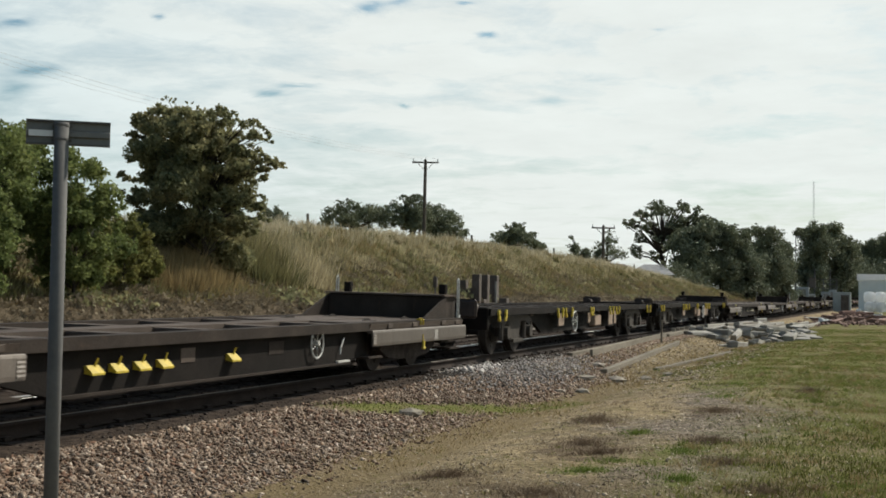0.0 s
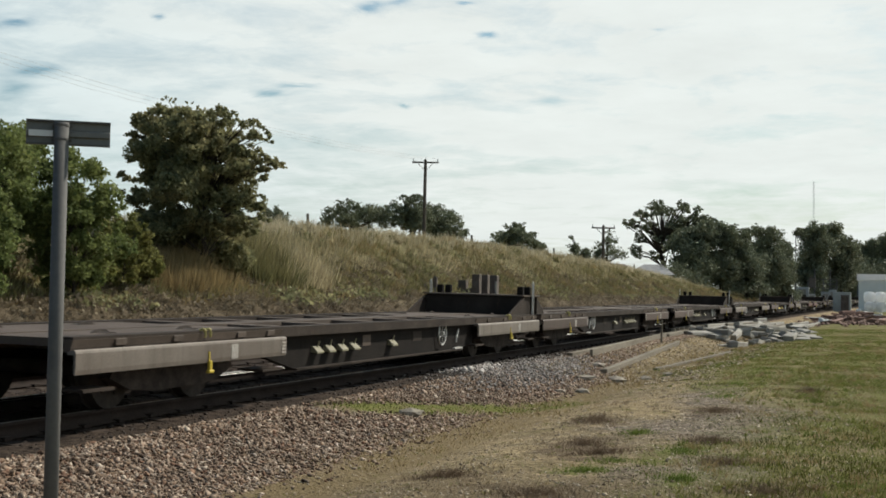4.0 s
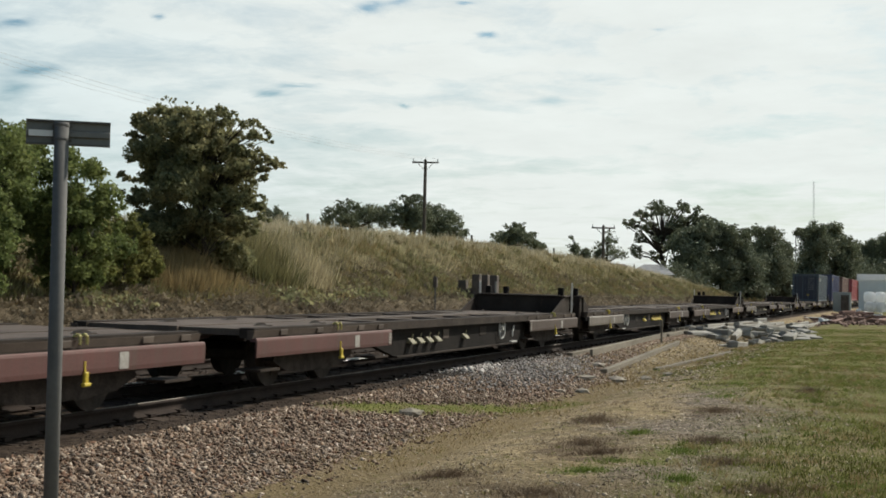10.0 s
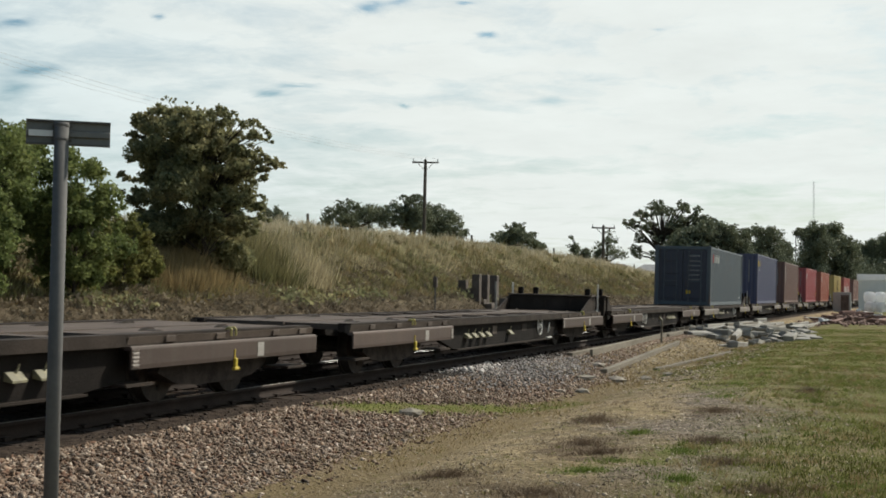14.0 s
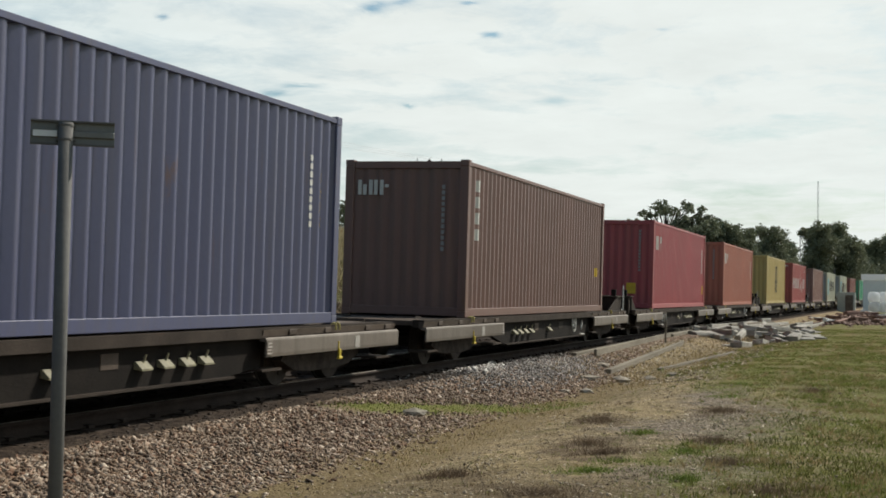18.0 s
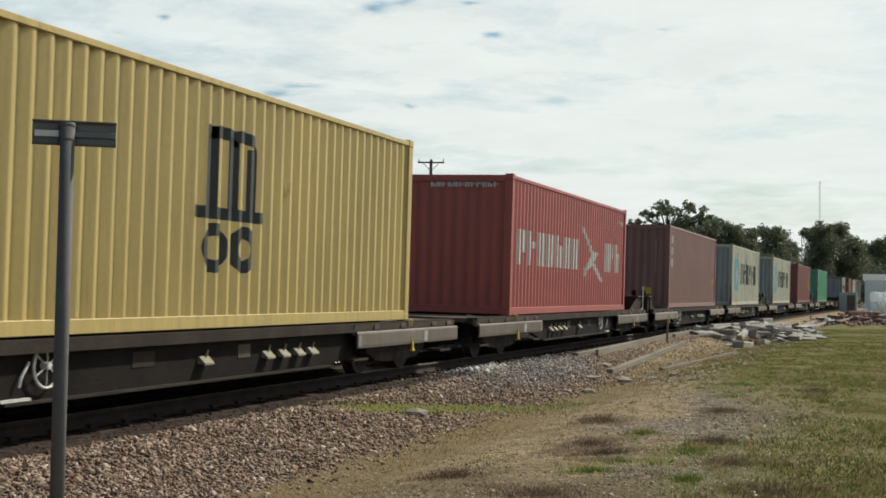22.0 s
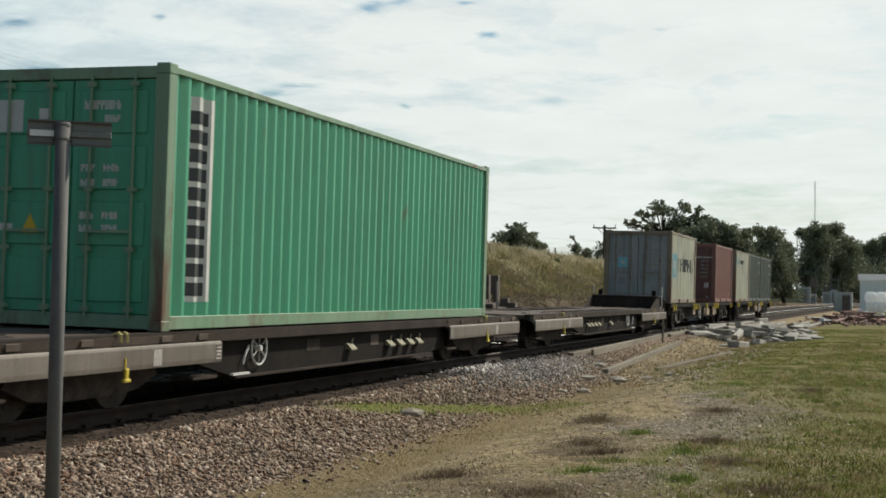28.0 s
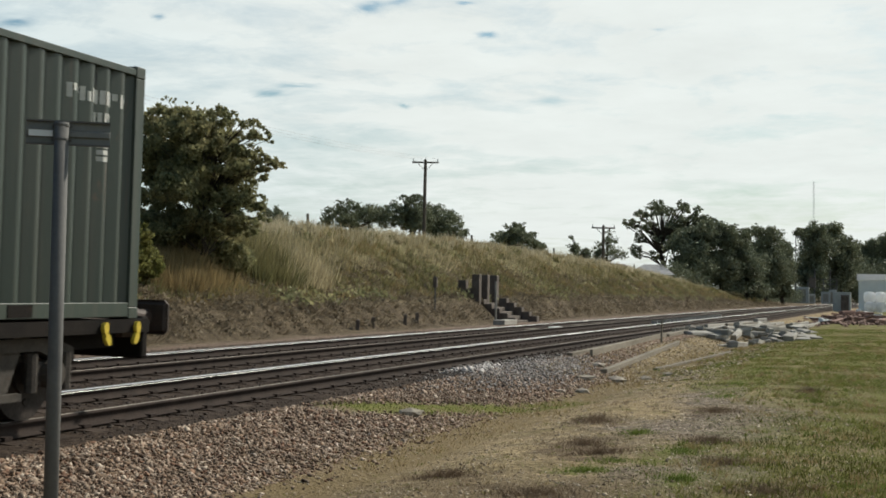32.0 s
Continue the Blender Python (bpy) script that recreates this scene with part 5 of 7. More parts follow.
def tree(name, label, x, y, z, tall, wide, seed, material, count, size, trunk=0.25, low=0.1, clumps=40, lump=(0.11, 0.22), group="", lean=0.0, lobes=(), dense=0.18):
    """A tapered trunk with forking limbs, and a crown of many leaves in uneven clumps."""
    rng = np.random.default_rng(seed)
    g = float(height(x, y))
    tall, z = tall + max(0.0, z - g), g
    t = thing(name, label, "tree" if "tree" in name else "shrub", group, Matrix.Translation((x, y, z)))
    cs, rs = [], []
    mid = low + (1 - low) * 0.52
    for i in range(clumps):
        d = Vector(rng.normal(size=3)).normalized() * (0.82 + 0.18 * rng.random() if i % 3 else rng.random() ** 0.5)
        k = lump[0] + (lump[1] - lump[0]) * rng.random() ** 1.5
        out = 0.5 - k * 0.8
        bulge = 1.0 + 0.22 * math.sin(3.1 * math.atan2(d.y, d.x) + seed) * (0.4 + abs(d.z)) + 0.10 * rng.normal()
        cs.append((d.x * out * wide * bulge + lean * d.z * wide, d.y * out * wide * bulge, tall * (mid + d.z * ((1 - low) / 2 - k * 0.62 * wide / tall) * min(1.05, bulge))))
        rs.append((k * wide, k * wide, k * wide * 0.82))
    # a crown given lobe by lobe: offset along x, height, size
    if lobes:
        cs, rs = [], []
        for lx, lz, lr in lobes:
            for i in range(int(10 + 26 * min(1.0, lr / (0.12 * wide)))):
                d = Vector(rng.normal(size=3)).normalized() * (0.30 + 0.80 * rng.random() ** 0.7)
                k = lr * (dense + 0.22 * rng.random() ** 1.5)
                cs.append((lx + d.x * lr, (rng.random() - 0.5) * max(0.2 * wide, 0.9 * wide - 1.6 * abs(lx)) + d.y * lr, lz - z + d.z * lr * 0.9))
                rs.append((k * (0.8 + 0.5 * rng.random()), k, k * (0.55 + 0.4 * rng.random())))
    bm = bmesh.new()
    tall = max(c[2] for c in cs) if lobes else tall
    top = Vector((rng.normal() * 0.03 * wide, rng.normal() * 0.03 * wide, tall * 0.7))
    segs = 5
    pts = [Vector((0, 0, -0.3)).lerp(top, i / segs) + Vector((rng.normal(), rng.normal(), 0)) * 0.012 * tall * (i > 0) for i in range(segs + 1)]
    for i in range(segs):
        tube(bm, pts[i], pts[i + 1], trunk * (1 - i / segs * 0.75), trunk * (1 - (i + 1) / segs * 0.75), 8)
    part("trunk", bm, M["bark"], t)
    bm = bmesh.new()
    for c in cs[::2 if not lobes else 4]:
        a = pts[1 + int(max(0, min(3, (c[2] / tall) * 4)))]
        m = Vector(a).lerp(Vector(c), 0.55) + Vector((0, 0, 0.04 * tall))
        tube(bm, a, m, trunk * 0.26, trunk * 0.15, 6)
        tube(bm, m, c, trunk * 0.15, trunk * 0.05, 5)
    part("branchwork", bm, M["bark"], t)
    v, f = leaves(rng, cs, rs, count, size)
    part("crown", raw_mesh("crown", v, f, material), None, t)
    return t


def blades(rng, xs, ys, zs, tall, wide, lean=0.35):
    n = len(xs)
    a = rng.random(n) * 2 * math.pi
    h = tall * (0.5 + 0.8 * rng.random(n))
    w = wide * (0.6 + 0.8 * rng.random(n))
    dx, dy = np.cos(a) * w / 2, np.sin(a) * w / 2
    lx, ly = rng.normal(size=n) * lean * h, rng.normal(size=n) * lean * h
    v = np.stack([np.stack([xs - dx, ys - dy, zs - 0.02], 1), np.stack([xs + dx, ys + dy, zs - 0.02], 1), np.stack([xs + lx, ys + ly, zs + h], 1)], 1)
    return v.reshape(-1, 3), np.arange(n * 3).reshape(-1, 3)


def tussocks(rng, x, y, tall, wide, per, spread, droop=0.0):
    """Grass in tufts: blades that spring from a common root and lean outwards; droop lays them down the slope."""
    n = len(x) * per
    at = np.repeat(np.arange(len(x)), per)
    a, d = rng.random(n) * 2 * math.pi, np.abs(rng.normal(size=n))
    h = tall[at] * (0.45 + 0.75 * rng.random(n))
    bx, by = x[at] + np.cos(a) * d * spread * 0.5, y[at] + np.sin(a) * d * spread * 0.5
    bz = height(bx, by) - 0.02
    out = h * (0.18 + 0.30 * rng.random(n))
    tx, ty = bx + np.cos(a) * out + droop * h, by + np.sin(a) * out + 0.3 * droop * h
    tz = bz + h * (1.0 - 0.75 * min(1.0, droop))
    w = wide * (0.7 + 0.6 * rng.random(n)) * (1.0 + by / 80) / 2
    c = rng.random(n) * math.pi
    dx, dy = np.cos(c) * w, np.sin(c) * w
    v = np.stack([np.stack([bx - dx, by - dy, bz], 1), np.stack([bx + dx, by + dy, bz], 1), np.stack([tx, ty, tz], 1)], 1)
    return v.reshape(-1, 3), np.arange(n * 3).reshape(-1, 3)


def make_bank_grass():
    rng = np.random.default_rng(11)
    for name, mt, n, per, tall, wide, spread, lo, hi, seed, cut, droop, label in (
            ("dry_grass", "grass_dry", 3600, 16, 0.50, 0.024, 0.20, 3.6, 9.5, 4, -0.15, 0.1, "tall bleached dry grass on the bank"),
            ("dry_grass", "grass_pale", 2300, 12, 0.62, 0.020, 0.16, 6.2, 8.8, 14, -2.0, 0.0, "pale seeding grass along the crest of the bank"),
            ("green_grass", "grass_green", 3000, 16, 0.42, 0.034, 0.22, 1.8, 8.4, 9, -0.05, 0.1, "green weeds and grass on the bank"),
            ("straw_grass", "grass_brown", 3200, 14, 0.40, 0.026, 0.22, 1.6, 8.0, 27, -0.1, 0.2, "withered tawny grass on the bank"),
            ("brown_grass", "grass_bracken", 5200, 12, 0.30, 0.026, 0.25, -0.1, 4.6, 6, -0.8, 0.75, "withered brown growth hanging down the cut face"),
            ("brown_grass", "grass_bracken", 1500, 10, 0.42, 0.018, 0.15, 0.2, 4.0, 36, -0.2, 0.3, "dead upright stalks on the cut face")):
        y = 18 + 175 * rng.random(n * 3) ** 1.6
        f = lo + (hi - lo) * rng.random(n * 3)
        x = centre(y) - 7.7 - f
        keep = (wobble(x, y, 0.75, seed) + 0.35 * rng.normal(size=n * 3)) > cut
        x, y = x[keep][:n], y[keep][:n]
        h = tall * (0.85 + 0.35 * wobble(x, y, 0.9, seed + 1)) * (0.6 + 0.7 * rng.random(len(x)))
        v, fc = tussocks(rng, x, y, h, wide, per, spread, droop)
        solid(name, raw_mesh(name, v, fc, M[mt]), None, label, "grass", kind="stuff")
    # stands of rank grass beside and below the tree
    for name, mt, n, tall, cx, cy, rx, ry, label in (
            ("dry_grass", "grass_dry", 150, 0.95, -20.0, 43.4, 1.3, 2.6, "stand of tall bleached grass beside the tree"),
            ("green_grass", "grass_green", 260, 0.90, -20.2, 41.4, 1.4, 2.4, "rank yellow-green grass beside the tree"),
            ("straw_grass", "grass_brown", 260, 0.75, -19.6, 35.2, 0.9, 2.9, "tall tawny grass below the tree")):
        a, d = rng.random(n) * 2 * math.pi, np.sqrt(rng.random(n))
        x, y = cx + rx * d * np.cos(a), cy + ry * d * np.sin(a)
        v, fc = tussocks(rng, x, y, tall * (1.1 - 0.4 * d) * (0.7 + 0.5 * rng.random(n)), 0.026, 34, 0.35)
        solid(name, raw_mesh(name, v, fc, M[mt]), None, label, "grass", kind="stuff")
    # tussocks of dead growth that break up the cut face
    n = 2600
    y = 18 + 130 * rng.random(n) ** 1.5
    x = centre(y) - 7.8 - 4.0 * rng.random(n)
    cs = np.stack([x, y, height(x, y) + 0.03], 1)
    rd = (0.10 + 0.20 * rng.random(n))[:, None] * np.array([1.0, 1.4, 0.75])
    v, fc = leaves(rng, cs, rd, 46000, 0.055)
    solid("dead_bracken", raw_mesh("dead_bracken", v, fc, M["grass_bracken"]), None, "tussocks of dead brown bracken on the cut face", "bracken", kind="stuff")
    # rank weeds low on the cut face
    n = 9000
    y = 20 + 120 * rng.random(n * 3) ** 1.4
    f = 1.0 + 5.5 * rng.random(n * 3)
    x = centre(y) - 7.7 - f
    keep = wobble(x, y, 0.6, 21) > 0.25
    x, y = x[keep][:n], y[keep][:n]
    cs = np.stack([x, y, height(x, y) + 0.12], 1)
    v, fc = leaves(rng, cs, np.full((len(cs), 3), 0.22), 8000, 0.07)
    solid("bank_weeds", raw_mesh("bank_weeds", v, fc, M["leaf_brown"]), None, "low leafy green weeds on the bank", "weeds", kind="stuff")


make_bank_grass()


def make_trees():
    crown = ((-0.80, 6.76, 0.21), (-1.29, 6.51, 0.39), (-2.05, 6.36, 0.39), (-0.41, 6.45, 0.35), (0.37, 6.39, 0.38), (0.89, 6.55, 0.21), (1.58, 6.33, 0.15), (1.74, 5.94, 0.22), (2.17, 5.11, 0.22), (2.47, 5.05, 0.12), (1.74, 4.86, 0.22),
             (1.45, 5.40, 0.28), (1.07, 4.92, 0.38), (1.66, 4.10, 0.14), (1.47, 3.85, 0.24), (0.80, 4.06, 0.48), (1.48, 3.47, 0.24), (1.01, 3.23, 0.31), (-2.34, 5.95, 0.27), (-2.41, 5.42, 0.25), (-2.61, 4.72, 0.18), (-2.24, 4.18, 0.32),
             (-2.06, 3.35, 0.46), (-1.32, 3.24, 0.53), (-0.34, 3.20, 0.59), (0.53, 3.28, 0.45), (-1.27, 5.63, 0.74), (-0.13, 5.60, 0.73), (-1.15, 4.47, 0.81), (0.02, 4.42, 0.76), (0.77, 5.58, 0.38), (-0.81, 7.02, 0.09))
    tree("broadleaf_tree", "small dense tree with browning leaves on the bank", -19.7, 36.7, 0, 4.5, 4.9, 2, M["leaf_brown"], 92000, 0.053, 0.11, lobes=crown, dense=0.32)
    for x, y, tall, wide, seed in ((-20.8, 36.8, 1.2, 2.6, 71), (-19.6, 37.8, 1.1, 2.2, 72)):
        tree("bank_shrub", "dark undergrowth at the foot of a small tree", x, y, 0, tall, wide, seed, M["leaf_brown"], 11000, 0.05, 0.03, 0.0, 120, (0.06, 0.14), "shrubs on the bank")
    for x, y, z, tall, wide, seed in ((-19.2, 25.0, 1.1, 3.9, 3.3, 3), (-17.9, 27.0, 1.2, 3.35, 2.6, 4), (-20.6, 27.6, 1.6, 3.4, 3.0, 31), (-18.2, 23.0, 1.0, 2.6, 2.6, 32)):
        tree("bank_shrub", "leafy green shrub on the bank", x, y, z, tall, wide, seed, M["leaf_mid"], 24000, 0.045, 0.05, 0.0, 150, (0.05, 0.13), "shrubs on the bank")
    for x, y, tall, wide, seed in ((-18.9, 30.9, 2.1, 1.5, 33), (-19.3, 32.4, 1.0, 1.4, 34), (-18.7, 28.6, 1.1, 1.8, 36), (-19.4, 29.6, 2.0, 1.6, 51)):
        tree("bramble_bush", "loose tangled green and yellow bush on the bank", x, y, 0, tall, wide, seed, M["leaf_yellow"], 5200, 0.042, 0.02, 0.0, 110, (0.04, 0.12), "shrubs on the bank")
    tree("broadleaf_tree", "dark hedgerow tree beyond the bank", -45.0, 112, 0, 4, 7.7, 61, M["leaf_far"], 9000, 0.10, 0.16, group="trees beyond the bank", dense=0.34, lobes=((-2.1, 7.8, 0.7), (-0.8, 8.2, 0.9), (0.5, 8.4, 1.0), (1.8, 8.1, 0.9), (3.4, 7.8, 0.9), (-3.0, 7.3, 0.4), (0.2, 7.4, 1.0)))
    tree("broadleaf_tree", "dark hedgerow tree beyond the bank", -40.1, 114, 0, 4, 3.6, 62, M["leaf_far"], 9000, 0.10, 0.16, group="trees beyond the bank", dense=0.34, lobes=((-0.8, 8.8, 0.9), (0.6, 8.6, 1.0), (-0.5, 9.6, 0.5), (0.4, 9.7, 0.4), (-0.5, 7.6, 1.0), (0.8, 7.6, 1.1)))
    tree("broadleaf_tree", "dark hedgerow tree beyond the bank", -38.1, 117, 0, 4, 4.3, 63, M["leaf_far"], 9000, 0.10, 0.16, group="trees beyond the bank", dense=0.34, lobes=((-0.8, 8.2, 1.0), (0.5, 7.7, 1.0), (1.4, 6.8, 0.7), (-1.2, 7.1, 1.0), (0.2, 6.7, 1.0)))
    tree("broadleaf_tree", "dark hedgerow tree beyond the bank", -31.0, 116, 0, 4, 5.1, 64, M["leaf_far"], 9000, 0.10, 0.16, group="trees beyond the bank", dense=0.34, lobes=((-0.1, 6.7, 0.7), (-1.1, 6.1, 0.8), (1.1, 6.1, 0.8), (-0.1, 5.5, 1.0), (2.0, 5.4, 0.6), (-2.0, 5.4, 0.5), (0.2, 7.3, 0.3)))
    tree("broadleaf_tree", "thin ragged tree beyond the bank", -26.9, 123, 0, 4, 2.1, 65, M["leaf_far"], 2600, 0.085, 0.12, group="trees beyond the bank", dense=0.34, lobes=((-0.3, 5.5, 0.5), (0.7, 4.9, 0.6), (0.1, 4.7, 0.6), (-0.6, 6.5, 0.2)))
    tree("broadleaf_tree", "thin ragged tree beyond the bank", -25.1, 129, 0, 4, 3.5, 66, M["leaf_far"], 2600, 0.085, 0.12, group="trees beyond the bank", dense=0.34, lobes=((-0.9, 5.7, 0.7), (-0.0, 6.5, 0.6), (0.5, 5.4, 0.7), (-0.9, 4.9, 0.7), (1.4, 5.1, 0.5), (-0.0, 7.3, 0.3)))
    tree("broadleaf_tree", "tall dark summer tree beside the line", -21.2, 165, 0, 10, 5.4, 67, M["leaf_far"], 18000, 0.16, 0.3, group="tall trees beside the line", dense=0.50, lobes=((-0.4, 7.5, 2.1), (0.8, 9.0, 1.2), (-1.2, 4.9, 1.5), (0.8, 4.6, 1.9)))
    tree("broadleaf_tree", "tall dark summer tree beside the line", -18.6, 168, 0, 10, 4.6, 68, M["leaf_far"], 18000, 0.16, 0.3, group="tall trees beside the line", dense=0.50, lobes=((-0.4, 8.1, 2.1), (-1.0, 9.7, 1.0), (0.9, 9.0, 1.1), (-0.1, 5.0, 2.2), (0.6, 3.6, 1.3)))
    tree("broadleaf_tree", "tall dark summer tree beside the line", -15.9, 172, 0, 10, 6.1, 69, M["leaf_far"], 18000, 0.16, 0.3, group="tall trees beside the line", dense=0.50, lobes=((-0.6, 7.8, 1.3), (-1.4, 5.8, 2.0), (0.3, 5.1, 1.7), (0.1, 3.3, 1.6), (1.7, 2.1, 1.0), (-0.1, 9.2, 0.6)))
    tree("broadleaf_tree", "tall dark summer tree beside the line", -15.3, 195, 0, 10, 6.1, 70, M["leaf_far"], 18000, 0.16, 0.3, group="tall trees beside the line", dense=0.50, lobes=((-1.0, 10.4, 0.9), (0.8, 9.8, 1.3), (-0.5, 7.6, 2.1), (1.2, 5.6, 2.2), (-0.9, 4.8, 1.8), (0.3, 3.2, 1.8)))
    tree("broadleaf_tree", "tall dark summer tree beside the line", -13.2, 200, 0, 10, 3.7, 71, M["leaf_far"], 18000, 0.16, 0.3, group="tall trees beside the line", dense=0.50, lobes=((-0.2, 7.8, 1.2), (0.4, 5.9, 1.1), (0.1, 3.7, 1.5), (-0.9, 2.3, 1.2), (0.6, 2.0, 0.8)))
    tree("broadleaf_tree", "tall dark summer tree beside the line", -14.5, 300, 0, 10, 9.2, 72, M["leaf_far"], 18000, 0.24, 0.3, group="tall trees beside the line", dense=0.50, lobes=((1.7, 15.8, 1.7), (-0.4, 14.7, 1.5), (-2.1, 15.2, 1.0), (2.2, 11.7, 3.2), (-0.2, 8.5, 2.5), (1.0, 5.3, 2.7), (-2.3, 6.3, 1.5)))
    tree("broadleaf_tree", "tall dark summer tree beside the line", -8.1, 310, 0, 10, 8.2, 73, M["leaf_far"], 18000, 0.24, 0.3, group="tall trees beside the line", dense=0.50, lobes=((-2.0, 15.6, 2.1), (0.2, 13.3, 2.1), (-1.0, 9.3, 3.5), (0.4, 5.8, 2.8), (2.4, 11.8, 1.3)))
    tree("broadleaf_tree", "tall dark summer tree beside the line", -3.8, 345, 0, 10, 8.5, 74, M["leaf_far"], 18000, 0.24, 0.3, group="tall trees beside the line", dense=0.50, lobes=((-0.9, 12.4, 2.2), (2.4, 13.1, 2.1), (0.4, 8.4, 3.5), (-2.0, 7.1, 2.0)))
    tree("broadleaf_tree", "tall dark summer tree beside the line", 3.4, 350, 0, 10, 12.1, 75, M["leaf_far"], 18000, 0.24, 0.3, group="tall trees beside the line", dense=0.50, lobes=((-1.5, 14.3, 2.4), (1.5, 13.4, 3.1), (-2.5, 8.9, 3.5), (2.5, 8.5, 3.6)))
    tree("broadleaf_tree", "small dark tree beyond the bank", -38.7, 82.0, 4.43, 2.7, 2.6, 19, M["leaf_far"], 5000, 0.08, 0.1, 0.0, 90, (0.06, 0.15), "trees beyond the bank")
    tree("oak_tree", "tall open-crowned oak with sky showing between its limbs", -26.5, 172, 0, 12, 10.5, 12, M["leaf_far"], 9500, 0.15, 0.42, group="tall trees beside the line", dense=0.26,
         lobes=((-4.0, 10.4, 0.7), (-2.4, 11.6, 0.9), (-0.6, 12.3, 1.0), (-1.7, 10.0, 0.9), (1.1, 12.0, 0.7), (2.8, 12.4, 0.8), (4.5, 12.0, 0.6), (5.3, 10.7, 0.8), (2.0, 10.3, 1.1), (3.8, 10.5, 1.0), (-2.8, 8.4, 0.7), (-3.3, 6.7, 0.8), (-0.6, 8.4, 0.7), (1.6, 8.1, 1.2), (-0.9, 6.3, 0.7), (-4.8, 10.4, 0.3)))
    # the wood behind the far end of the line
    rng = np.random.default_rng(77)
    n = 90
    cx = -34 + 62 * rng.random(n)
    cy = 470 + 20 * rng.random(n) + np.where(cx < -18, -150, 0)
    cs = np.stack([cx, cy, 1.0 + 10.0 * rng.random(n)], 1)
    v, f = leaves(rng, cs, np.full((n, 3), 2.6), 16000, 0.28)
    m = 120
    cx, cy = -17 + 24 * rng.random(m), 318 + 20 * rng.random(m)
    v2, f2 = leaves(rng, np.stack([cx, cy, 0.6 + 8.0 * rng.random(m)], 1), np.full((m, 3), 2.2), 16000, 0.26)
    v, f = np.concatenate([v, v2]), np.concatenate([f, f2 + len(v)])
    solid("far_wood", raw_mesh("far_wood", v, f, M["leaf_far"]), None, "dark far wood closing the end of the line", "wood", kind="stuff")
    n = 60
    cy = 150 + 150 * rng.random(n)
    cx = centre(cy) - 9.5 - 9 * rng.random(n) - (cy - 150) * 0.02
    cs = np.stack([cx, cy, height(cx, cy) + 0.5 + 0.9 * rng.random(n)], 1)
    v, f = leaves(rng, cs, np.full((n, 3), 1.3), 22000, 0.12)
    solid("hedge_growth", raw_mesh("hedge_growth", v, f, M["leaf_far"]), None, "low scrub under the trees beside the line", "scrub", kind="stuff")


make_trees()


# ---- stones, tufts and weeds of the yard ----
def stones(rng, x, y, z, size):
    """Angular stones, each a squashed eight-sided lump of its own turn."""
    n = len(x)
    base = np.array([(1, 0, 0), (-1, 0, 0), (0, 1, 0), (0, -1, 0), (0, 0, 1), (0, 0, -1)], float)
    p = base[None] * (0.40 + 0.95 * rng.random((n, 6, 1))) + rng.normal(size=(n, 6, 3)) * 0.24
    a, b = rng.random(n) * 2 * math.pi, rng.normal(size=n) * 0.6
    ca, sa, cb, sb = np.cos(a), np.sin(a), np.cos(b), np.sin(b)
    X, Y, Z = p[..., 0], p[..., 1], p[..., 2] * 0.55
    Y, Z = Y * cb[:, None] - Z * sb[:, None], Y * sb[:, None] + Z * cb[:, None]
    X, Y = X * ca[:, None] - Y * sa[:, None], X * sa[:, None] + Y * ca[:, None]
    v = np.stack([X, Y, Z], -1) * size[:, None, None] + np.stack([x, y, z], -1)[:, None]
    f = np.array([(0, 2, 4), (2, 1, 4), (1, 3, 4), (3, 0, 4), (2, 0, 5), (1, 2, 5), (3, 1, 5), (0, 3, 5)])
    return v.reshape(-1, 3), (f[None] + 6 * np.arange(n)[:, None, None]).reshape(-1, 3)


